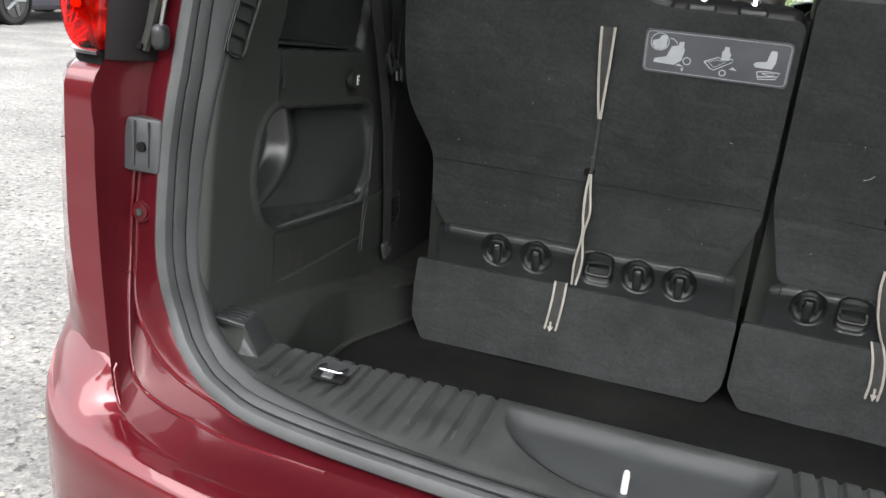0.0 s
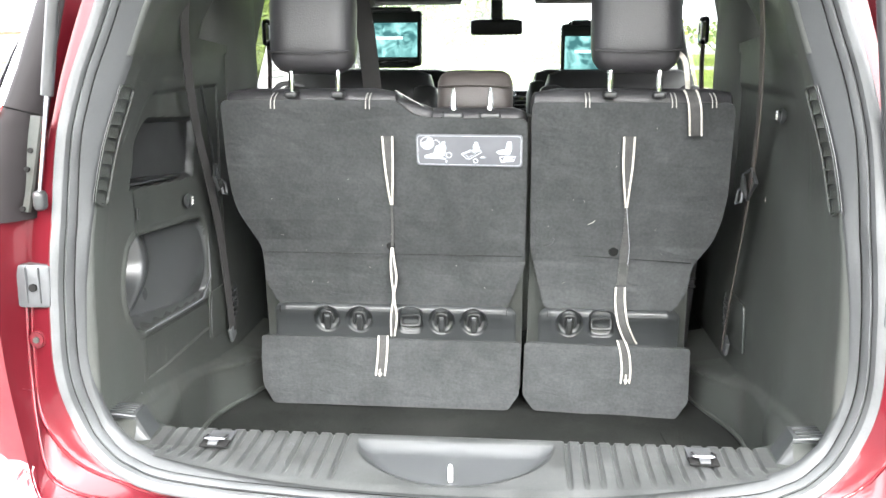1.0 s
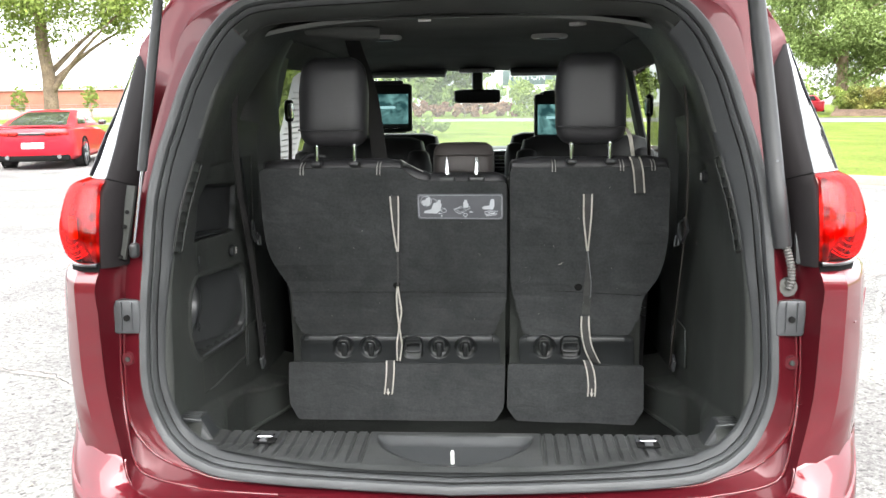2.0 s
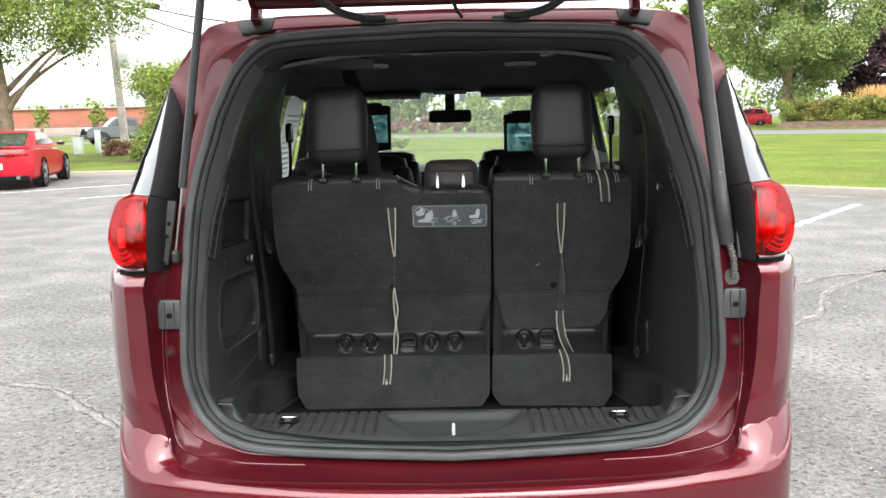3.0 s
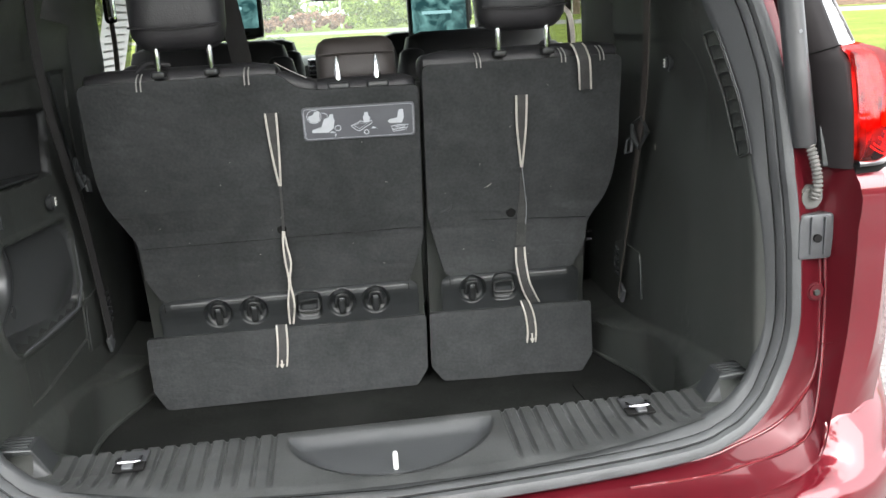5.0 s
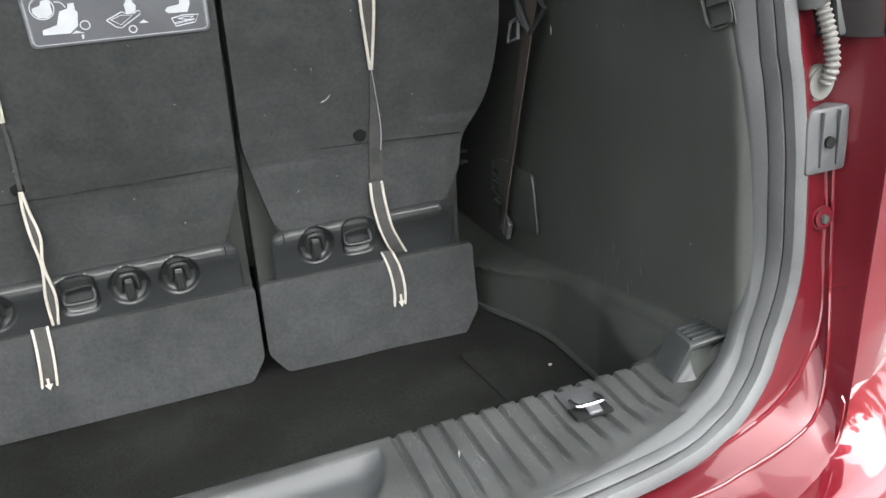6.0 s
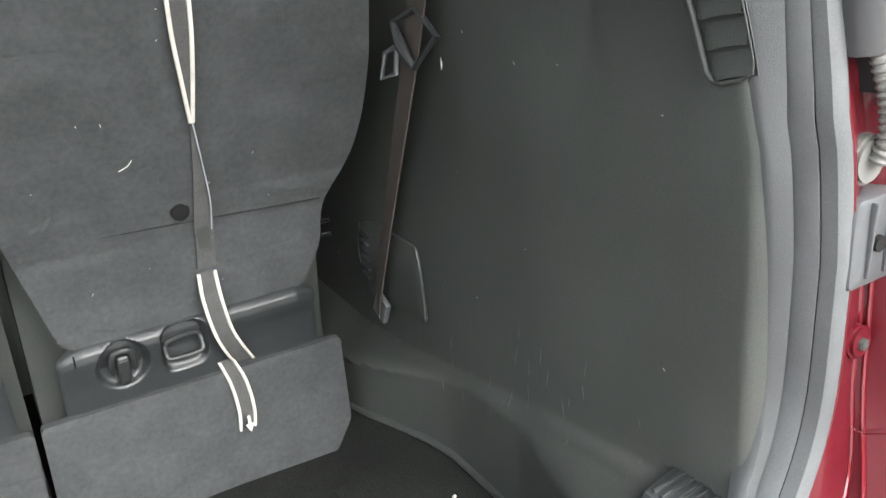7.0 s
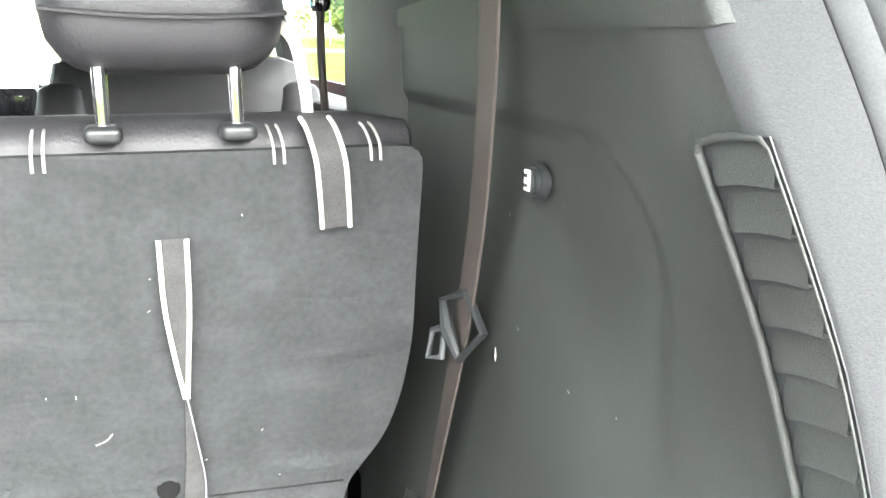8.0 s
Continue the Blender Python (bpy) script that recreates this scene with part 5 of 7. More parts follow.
def cup_handle(seat, x, z=0.709):
    y = back_y(z) + 0.001
    lp = [(x - 0.022, y + 0.002, z + 0.002), (x - 0.022, y - 0.006, z - 0.008), (x - 0.016, y - 0.008, z - 0.012), (x + 0.016, y - 0.008, z - 0.012), (x + 0.022, y - 0.006, z - 0.008), (x + 0.022, y + 0.002, z + 0.004), (x + 0.016, y + 0.002, z + 0.010), (x - 0.016, y + 0.002, z + 0.008)]
    grip = part("release_handle", tube(lp + lp[:1], 0.0034, 8, n=44), HOOK, seat, "black release handle")
    part("release_loop", tube(lp[1:5], 0.0017, 8, n=30), CHROME, grip, "thin bright metal release loop")


def hook_bar(x0, x1, dishes, cups, z_mid=0.709):
    """The plastic strip below the carpet backing: a rounded bulge above, arched dishes pressed into it, tapering ends."""
    n, zs = int((x1 - x0) / 0.0022), np.linspace(0.655, 0.752, 48)
    rows = []
    for i in range(n + 1):
        x = x0 + (x1 - x0) * i / n
        f = i / n * (x1 - x0)
        e = min(1, min(f, x1 - x0 - f) / 0.030) ** 0.5
        row = []
        for z in zs:
            lift = float(np.interp(z, [0.655, 0.69, 0.708, 0.722, 0.731, 0.740, 0.747, 0.752], [0.002, 0.003, 0.006, 0.0105, 0.0115, 0.009, 0.002, -0.009]))
            deep = 0.0
            for cx, square in [(q, 0) for q in dishes] + [(q, 1) for q in cups]:
                u, v = (x - cx) / (0.031 if not square else 0.029), (z - z_mid) / (0.033 if z > z_mid else 0.035)
                r = (u * u + v * v) ** 0.5 if not square else (u ** 4 + v ** 4) ** 0.25
                if r < 1.05:
                    t = min(1, (1.05 - r) / 0.22)
                    deep = max(deep, t * t * (3 - 2 * t) * 0.016 * min(1, max(0, (z - 0.664) / 0.042)))
            row.append((x, back_y(z) - lift * e + 0.004 * (1 - e) + deep, z if z < 0.70 else 0.70 + (z - 0.70) * (0.55 + 0.45 * e)))
        rows.append(row)
    return grid(rows)


def headrest(seat, x, z0=1.289, w=0.178, h=0.236, y=0.545, lean=-9, mat=LEATHER):
    m = pose(x, y, z0 + h / 2, lean, 0, 0)
    b = cushion((w, 0.10, h), 0.042, pose(0, 0, 0), 0.05, 9)
    for v in b.verts:
        v.co.x *= 1 + 0.05 * v.co.z / h - 0.30 * max(0, v.co.z / h - 0.10)
    bmesh.ops.transform(b, matrix=m, verts=b.verts)
    rest = part("headrest", b, mat, seat, "black leather headrest")
    ys = -0.047
    seam = [m @ Vector((f * w * 0.47, ys - 0.009 * (1 - f * f), -h * 0.33 - 0.006 * (1 - f * f))) for f in np.linspace(-1, 1, 20)]
    part("headrest_seam", tube(seam, 0.0022, 6), mat, rest)
    return rest


def post(seat, x, y, z0, z1, mat=CHROME):
    p = part("headrest_post", tube([(x, y, z0), (x, y + 0.004, (z0 + z1) / 2), (x, y + 0.012, z1)], 0.0058, 14), mat, seat, "polished steel headrest post")
    part("post_collar", cushion((0.028, 0.030, 0.014), 0.006, pose(x, y, z0 + 0.002)), PLASTIC_SOFT, p)


def stitch(seat, x, z, y, h=0.022):
    for dx in (-0.004, 0.004):
        line = [(x + dx, y + 0.052, z + 0.010), (x + dx, y + 0.02, z + 0.008), (x + dx, y - 0.004, z - 0.004), (x + dx, y - 0.008, z - h)]
        part("stitching", tube(line, 0.0013, 6, n=12), STITCH, seat, "pale double stitching")


def lint(seat, x0, x1, z0, z1, count, seed):
    """Loose fibres and crumbs stuck to the carpet backing."""
    rnd = random.Random(seed)
    bm = bmesh.new()
    for _ in range(count):
        x, z, a, s = rnd.uniform(x0, x1), rnd.uniform(z0, z1), rnd.uniform(0, 3.1), rnd.uniform(0.0006, 0.0020)
        y = back_y(z) - 0.0012
        d = Vector((math.cos(a) * s, 0, math.sin(a) * s))
        e = Vector((-d.z, 0, d.x)).normalized() * 0.0004
        c = Vector((x, y, z))
        vs = [bm.verts.new(c + q) for q in (-d - e, d - e, d + e, -d + e)]
        bm.faces.new(vs)
    part("lint", bm, STITCH, seat, "scattered pale lint", smooth=False, kind="stuff")


# wide part
wide = thing("third_row_seat", "wide black third-row seat section with charcoal carpet back and pull strap", "seat", (-0.2, 0.7, 0.49), group="third-row bench")
outline = round_outline([(-0.538, 1.236), (-0.546, 1.10), (-0.546, 1.02), (-0.538, 0.975), (-0.494, 0.888), (-0.494, 0.80), (-0.462, 0.738), (0.078, 0.728), (0.123, 0.85), (0.123, 1.196), (-0.090, 1.198), (-0.125, 1.206), (-0.155, 1.235)],
                        [0.02, 0.02, 0.02, 0.03, 0.02, 0.02, 0.02, 0.02, 0.01, 0.016, 0.02, 0.03, 0.03])
part("carpet_back", soft_noise(on_back(outline, 0.0, 0.05), 0.003, 9), FELT, wide, "charcoal carpet backing")
part("back_seam", tube([(x, back_y(0.874) - 0.0015, 0.875 - 0.002 * x) for x in np.linspace(-0.490, 0.118, 24)], 0.0012, 6), CREASE, wide)
body = round_outline([(-0.536, 1.232), (-0.540, 1.02), (-0.505, 0.90), (-0.508, 0.52), (0.119, 0.52), (0.119, 1.194), (-0.12, 1.196), (-0.155, 1.230)], 0.02)
part("seat_frame", on_back(body, -0.035, 0.06), PLASTIC, wide, "black plastic seat shell")
b = cushion((0.385, 0.12, 0.07), 0.026, pose(-0.345, back_y(1.222) + 0.076, 1.220, -6, 0, 0), 0.06)
b = cushion((0.225, 0.12, 0.06), 0.024, pose(0.010, back_y(1.186) + 0.076, 1.184, -6, 0, 0), 0.06, bm=b)
b = cushion((0.10, 0.12, 0.055), 0.022, pose(-0.128, back_y(1.21) + 0.076, 1.200, -6, 18, 0), 0.0, bm=b)
part("top_cushion", b, LEATHER, wide, "black leather top edge")
part("backrest", cushion((0.64, 0.16, 0.68), 0.05, pose(-0.21, back_y(0.88) + 0.145, 0.87, 15, 0, 0), 0.1), LEATHER, wide, "black leather backrest")
part("seat_base", cushion((0.62, 0.44, 0.16), 0.04, pose(-0.2, 0.98, 0.60, 0, 0, 0), 0.0), LEATHER, wide)
part("hook_strip", hook_bar(-0.478, 0.104, (-0.349, -0.270, -0.072, 0.005), (-0.147,)), PLASTIC_SOFT, wide, "glossy black plastic hook strip")
for x in (-0.462, 0.082):
    part("strip_joint", tube([(x, back_y(z) - 0.0095 + 0.4 * abs(z - 0.731), z) for z in (0.668, 0.69, 0.71, 0.731, 0.742)], 0.0010, 6), DARKNESS, wide)
for x in (-0.349, -0.270, -0.072, 0.005):
    hook_recess(wide, x)
cup_handle(wide, -0.147)
flap = round_outline([(-0.513, 0.662), (-0.515, 0.60), (-0.512, 0.54), (-0.486, 0.492), (0.088, 0.492), (0.114, 0.530), (0.118, 0.658)], 0.008)
part("lower_flap", soft_noise(on_back(flap, 0.010, 0.012), 0.003, 12), FELT, wide, "charcoal carpet flap")
tag = part("instruction_label", on_back(round_outline([(-0.117, 1.163), (-0.117, 1.093), (0.113, 1.090), (0.113, 1.162)], 0.009), 0.003, 0.004), TAG, wide, "grey sewn instruction label with pale pictograms")
rim = round_outline([(-0.1135, 1.1595), (-0.1135, 1.0965), (0.1095, 1.0935), (0.1095, 1.1585)], 0.008)
part("label_border", tube([(x, back_y(z) - 0.0035, z) for x, z in rim + rim[:1]], 0.0008, 6), LABEL_EDGE, tag)
for e in (-0.1135, 0.1095):
    for k in range(24):
        z = 1.101 + 0.0022 * k
        part("label_stitch", tube([(e - 0.0025, back_y(z) - 0.0036, z), (e + 0.0025, back_y(z) - 0.0036, z)], 0.0004, 4), LABEL_EDGE, tag)


def icon(shape, lift=0.0036):
    b = bmesh.new()
    vs = [b.verts.new((x, back_y(z) - lift, z)) for x, z in shape]
    b.faces.new(vs)
    b.normal_update()
    bmesh.ops.triangulate(b, faces=b.faces[:], ngon_method="EAR_CLIP")
    res = bmesh.ops.extrude_face_region(b, geom=b.faces[:])
    bmesh.ops.translate(b, vec=(0, -0.0006, 0), verts=[v for v in res["geom"] if isinstance(v, bmesh.types.BMVert)])
    return b


def on_tag(points):
    """Places on the label, from hundredths of its width and height."""
    return [(-0.117 + 0.0023 * u, 1.163 - 0.00070 * v) for u, v in points]


def outline_mark(points, r=0.0007):
    q = on_tag(points)
    return tube([(x, back_y(z) - 0.0042, z) for x, z in q + q[:1]], r, 5)


def circle(u, v, r, n=18):
    return [(u + r * math.cos(t), v + r * 3.15 * math.sin(t)) for t in np.linspace(0, 6.28, n)[:-1]]


for shape in ([(5.6, 26), (10, 22), (11, 14), (15.4, 12), (15.6, 38), (12.4, 46), (7.8, 44), (5.4, 34)],
              [(19.2, 36), (23.7, 32), (24.2, 24), (27.5, 23), (27.5, 36), (28.5, 41), (27, 66), (22.2, 78), (7.8, 76), (8.2, 67), (16.2, 60)],
              [(23, 79), (25.5, 74), (29.5, 80)], [(27.6, 83), (29.2, 83), (28.8, 90), (27.8, 92)],
              [(55, 24), (58.2, 24), (58.6, 34), (60, 40), (59, 55), (54, 55), (53.6, 36), (55, 31)],
              [(60, 74), (62.5, 68), (65.5, 75)],
              [(86, 22), (89.4, 22), (90, 32), (90, 48), (88, 63), (77.3, 62), (75.4, 56), (77.3, 50), (84, 47), (85, 30)]):
    part("pictogram", icon(on_tag(shape)), INK, tag)
for shape, r in ((circle(10.6, 28, 6.3), 0.0007), (circle(30.8, 66, 2.6), 0.0007), (circle(56, 84, 2.1), 0.0010),
                 ([(42.6, 62), (51.6, 49), (54.6, 54), (61.5, 50), (61.5, 57), (50, 79), (47, 76)], 0.0008), ([(45, 62), (51, 55), (57, 58), (50, 73)], 0.0005),
                 ([(78.5, 72), (85, 68), (94, 70), (91.6, 84), (80.3, 88)], 0.0008), ([(82, 74), (86, 71.5), (91, 73), (88, 78)], 0.0006), ([(80, 81), (91.8, 77.5), (91, 79), (80, 83.5)], 0.0005)):
    part("pictogram", outline_mark(shape, r), INK, tag)
part("pictogram", tube([(x, back_y(z) - 0.0042, z) for x, z in on_tag([(17.6, 18), (20, 19), (22, 24), (22.6, 30)])], 0.0007, 5), INK, tag)

strap_set(wide, [([(-0.178, 1.158, 0.011), (-0.178, 1.10, 0.009), (-0.178, 1.04, 0.005), (-0.178, 1.00, 0.0015)], 0.02, 0.006),
                 ([(-0.184, 0.894, 0.001), (-0.184, 0.86, 0.004), (-0.181, 0.82, 0.006), (-0.183, 0.775, 0.001), (-0.185, 0.72, 0.007), (-0.190, 0.668, 0.004)], 0.02, 0.012),
                 ([(-0.214, 0.668, 0.011), (-0.214, 0.635, 0.011), (-0.217, 0.60, 0.011), (-0.222, 0.566, 0.011)], 0.024, 0.010)])
part("bare_webbing", ribbon_var([(x, back_y(z) - 0.006, z) for x, z in ((-0.178, 1.002), (-0.180, 0.95), (-0.184, 0.890))], [0.004, 0.005, 0.006], 0.0016), WEBBING, wide, "plain grey strap webbing")
part("strap_button", disc((-0.187, back_y(0.897) - 0.002, 0.897), (0, -1, 0.2), 0.010, 0.006, 18, 0.002), DARKNESS, wide)
part("strap_arrow", icon([(-0.222, 0.590), (-0.218, 0.590), (-0.218, 0.580), (-0.214, 0.580), (-0.220, 0.570), (-0.226, 0.580), (-0.222, 0.580)], 0.022), EDGING, wide, "pale printed arrow")
headrest(wide, -0.337, w=0.184)
post(wide, -0.382, 0.508, 1.245, 1.345)
post(wide, -0.281, 0.508, 1.245, 1.345)
b = cushion((0.170, 0.10, 0.115), 0.032, pose(0.004, 0.66, 1.232, -20, 0, 0), 0.1)
mid = part("centre_headrest", b, LEATHER_BROWN, wide, "dark brown folded centre headrest")
part("headrest_seam", tube([(x, 0.608 + 0.2 * x * x, 1.262 - 0.3 * x * x) for x in np.linspace(-0.075, 0.083, 16)], 0.0022, 6), LEATHER_BROWN, mid)
for x in (-0.037, 0.042):
    p = part("headrest_post", tube([(x, 0.545, 1.186), (x, 0.545, 1.208), (x, 0.549, 1.226), (x, 0.553, 1.244), (x, 0.555, 1.260)], [0.0058, 0.0085, 0.007, 0.0055, 0.002], 12), CHROME, wide, "polished steel headrest post")
    part("post_collar", cushion((0.046, 0.040, 0.018), 0.007, pose(x, 0.540, 1.198, -12)), PLASTIC_SOFT, p)
for x in (-0.215, -0.420):
    stitch(wide, x, 1.240, back_y(1.24))
part("top_loop", tube([(-0.43, 0.53, 1.25), (-0.41, 0.55, 1.268), (-0.37, 0.57, 1.262)], 0.006, 8, n=14), LEATHER, wide)
part("shoulder_piping", tube([(-0.16, back_y(1.23) + 0.02, 1.256), (-0.13, back_y(1.22) + 0.02, 1.238), (-0.10, back_y(1.2) + 0.02, 1.222)], 0.0012, 6, n=12), STITCH, wide)
lint(wide, -0.48, 0.10, 0.76, 1.16, 16, 4)

# narrow part
narrow = thing("third_row_seat", "narrow black third-row seat section with charcoal carpet back and strap", "seat", (0.34, 0.7, 0.49), group="third-row bench")
outline = round_outline([(0.131, 1.232), (0.134, 0.90), (0.145, 0.85), (0.170, 0.746), (0.463, 0.740), (0.497, 0.80), (0.500, 0.855), (0.540, 0.918), (0.552, 0.97), (0.557, 1.03), (0.546, 1.232)],
                        [0.016, 0.01, 0.02, 0.02, 0.02, 0.02, 0.03, 0.03, 0.02, 0.02, 0.02])
part("carpet_back", soft_noise(on_back(outline, 0.0, 0.05), 0.0038, 11), FELT, narrow, "charcoal carpet backing")
part("back_seam", tube([(x, back_y(0.874) - 0.0015, 0.886 - 0.055 * (x - 0.13)) for x in np.linspace(0.140, 0.497, 18)], 0.0012, 6), CREASE, narrow)
body = round_outline([(0.136, 1.228), (0.134, 0.90), (0.130, 0.52), (0.506, 0.52), (0.503, 0.85), (0.548, 0.97), (0.548, 1.228)], 0.02)
part("seat_frame", on_back(body, -0.035, 0.06), PLASTIC, narrow, "black plastic seat shell")
part("top_cushion", cushion((0.420, 0.12, 0.07), 0.026, pose(0.339, back_y(1.222) + 0.076, 1.220, -6, 0, 0), 0.06), LEATHER, narrow, "black leather top edge")
part("backrest", cushion((0.40, 0.16, 0.68), 0.05, pose(0.335, back_y(0.88) + 0.145, 0.87, 15, 0, 0), 0.1), LEATHER, narrow, "black leather backrest")
part("seat_base", cushion((0.38, 0.44, 0.16), 0.04, pose(0.34, 0.98, 0.60), 0.0), LEATHER, narrow)
part("hook_strip", hook_bar(0.158, 0.484, (0.230,), (0.304,), 0.712), PLASTIC_SOFT, narrow, "glossy black plastic hook strip")
for x in (0.178, 0.452):
    part("strip_joint", tube([(x, back_y(z) - 0.0095 + 0.4 * abs(z - 0.731), z) for z in (0.668, 0.69, 0.71, 0.731, 0.742)], 0.0010, 6), DARKNESS, narrow)
hook_recess(narrow, 0.230, 0.712)
cup_handle(narrow, 0.304, 0.712)
flap = round_outline([(0.126, 0.660), (0.123, 0.532), (0.150, 0.494), (0.484, 0.484), (0.512, 0.526), (0.512, 0.655)], 0.008)
part("lower_flap", soft_noise(on_back(flap, 0.010, 0.012), 0.003, 12), FELT, narrow, "charcoal carpet flap")
strap_set(narrow, [([(0.336, 1.160, 0.011), (0.337, 1.10, 0.010), (0.339, 1.05, 0.006), (0.342, 1.00, 0.0012)], 0.02, 0.006),
                   ([(0.343, 0.805, 0.010), (0.343, 0.77, 0.011), (0.350, 0.725, 0.011), (0.363, 0.690, 0.012), (0.376, 0.664, 0.012)], 0.024, 0.014),
                   ([(0.352, 0.672, 0.009), (0.361, 0.64, 0.010), (0.365, 0.60, 0.010), (0.364, 0.564, 0.010)], 0.022, 0.010)])
bare = [(0.343, 1.00), (0.346, 0.94), (0.348, 0.88), (0.345, 0.81)]
part("bare_webbing", ribbon_var([(x, back_y(z) - 0.005, z) for x, z in bare], [0.004, 0.012, 0.022, 0.022], 0.0016), WEBBING, narrow, "plain grey strap webbing")
part("strap_edge", flat_line([(0.3425, back_y(1.0) - 0.009, 1.0), (0.350, back_y(0.95) - 0.009, 0.95), (0.3565, back_y(0.90) - 0.008, 0.90), (0.356, back_y(0.86) - 0.008, 0.86)], 0.0013, 0.0016), LABEL_EDGE, narrow, "pale woven edge")
part("strap_patch", ribbon_var([(0.3455, back_y(0.87) - 0.007, 0.882), (0.3455, back_y(0.84) - 0.007, 0.838)], [0.016, 0.016], 0.0015, 8), PLASTIC, narrow)
part("strap_button", disc((0.322, back_y(0.892) - 0.002, 0.892), (0, -1, 0.2), 0.011, 0.007, 18, 0.002), DARKNESS, narrow)
part("strap_arrow", icon([(0.362, 0.594), (0.366, 0.594), (0.366, 0.582), (0.370, 0.582), (0.364, 0.570), (0.358, 0.582), (0.362, 0.582)], 0.022), EDGING, narrow, "pale printed arrow")
shoulder = [(0.454, 0.515, 1.256), (0.456, 0.498, 1.248), (0.459, 0.480, 1.226), (0.464, 0.490, 1.196), (0.469, 0.505, 1.164)]
sh = part("shoulder_strap", ribbon(shoulder, 0.022, 0.002, 24, side=(1, 0, 0)), WEBBING, narrow, "short strap over the top edge with pale edges")
for e in (-1, 1):
    part("strap_edge", tube([(x + e * 0.012, y - 0.002, z) for x, y, z in shoulder], 0.0022, 6, n=24), EDGING, sh)
headrest(narrow, 0.342, z0=1.290, w=0.184)
post(narrow, 0.291, 0.508, 1.245, 1.345)
post(narrow, 0.391, 0.508, 1.245, 1.345)
for x in (0.245, 0.42, 0.50):
    stitch(narrow, x, 1.240, back_y(1.24), 0.018)
# Added strip blocks light through the gap between the seat sections.
part("seat_gap_filler", box((0.128, 0.655, 0.93), (0.020, 0.02, 0.56), 0.004, turn=(15, 0, 0)), PLASTIC, narrow)
part("release_strap", ribbon([(0.425, 0.535, 1.335), (0.440, 0.520, 1.318), (0.448, 0.522, 1.285), (0.456, 0.545, 1.252)], 0.010, 0.0016, 20, side=(1, -0.4, 0)), EDGING, narrow, "short pale release strap")
for z in (0.827, 0.808):
    part("edge_clip", tube([(0.497, 0.628, z), (0.515, 0.624, z + 0.001), (0.517, 0.628, z - 0.004), (0.498, 0.632, z - 0.006)], 0.0014, 6), ROD, narrow, "small bright wire clip")
lint(narrow, 0.16, 0.53, 0.76, 1.20, 14, 7)
part("felt_scar", tube([(0.262, back_y(0.955) - 0.001, 0.957), (0.272, back_y(0.96) - 0.002, 0.962), (0.279, back_y(0.965) - 0.001, 0.971)], 0.0005, 6, n=8), EDGING, narrow)
part("felt_dent", tube([(0.165, back_y(0.91) + 0.001, 0.905), (0.178, back_y(0.91) - 0.001, 0.910), (0.186, back_y(0.92) + 0.001, 0.922)], 0.005, 6, n=8), FELT, narrow)


# ---- seats ahead ----
def captain_chair(x, y, z_top, w, label, group, rest=True):
    ch = thing("car_seat", label, "seat", (x, y, 0.45), group=group)
    part("backrest", cushion((w, 0.15, 0.62), 0.055, pose(x, y + 0.02, z_top - 0.31, -9, 0, 0), 0.15), LEATHER, ch, "black leather backrest")
    if rest:
        part("headrest", cushion((0.25, 0.10, 0.19), 0.04, pose(x, y - 0.05, z_top + 0.10, -8, 0, 0), 0.15), LEATHER, ch, "black leather headrest")
    part("seat_base", cushion((w, 0.50, 0.16), 0.05, pose(x, y + 0.28, z_top - 0.62, 0, 0, 0), 0.0), LEATHER, ch)
    part("armrest", cushion((0.07, 0.30, 0.06), 0.025, pose(x - math.copysign(w / 2 + 0.03, x), y + 0.18, z_top - 0.36), 0.0), LEATHER, ch)
    for e in (-1, 1):
        part("bolster", cushion((0.10, 0.13, 0.50), 0.04, pose(x + e * (w / 2 - 0.03), y - 0.01, z_top - 0.30, -9, 0, 0), 0.1), LEATHER, ch)
    part("seat_stand", box((x, y + 0.28, z_top - 0.82), (w * 0.8, 0.40, 0.26), 0.03), PLASTIC, ch)
    return ch


for x in (-0.43, 0.43):
    captain_chair(x, 1.55, 1.275, 0.50, "black leather second-row captain's chair", "second-row chairs", rest=False)
for x in (-0.445, 0.41):
    front = captain_chair(x, 2.42, 1.26, 0.52, "black leather front seat with a lit screen on its back", "front seats")
    sx, sz = (-0.43, 1.379) if x < 0 else (0.391, 1.322)
    frame_ = part("screen_housing", box((sx, 2.30, sz + 0.005), (0.25, 0.045, 0.222), 0.014, 3, turn=(-6, 0, 0)), PLASTIC, front, "black screen housing")
    part("screen", box((sx, 2.274, sz), (0.218, 0.006, 0.138), 0.002, turn=(-6, 0, 0)), SCREEN, frame_, "glowing teal screen")
    part("screen_cap", box((sx, 2.30, sz + 0.119), (0.17, 0.06, 0.02), 0.008, turn=(-6, 0, 0)), PLASTIC_SOFT, frame_)
    part("screen_foot", box((sx, 2.27, sz - 0.088), (0.14, 0.01, 0.012), 0.003, turn=(-6, 0, 0)), GLOSS, frame_)
    part("screen_lettering", box((sx - 0.01, 2.2685, sz + 0.008), (0.12, 0.003, 0.012), 0.001, turn=(-6, 0, 0)), SCREEN_PALE, frame_, "pale bar of lettering")
    part("screen_lettering", box((sx + 0.005, 2.272, sz - 0.045), (0.07, 0.003, 0.005), 0.001, turn=(-6, 0, 0)), SCREEN_PALE, frame_, "thin pale bar of lettering")



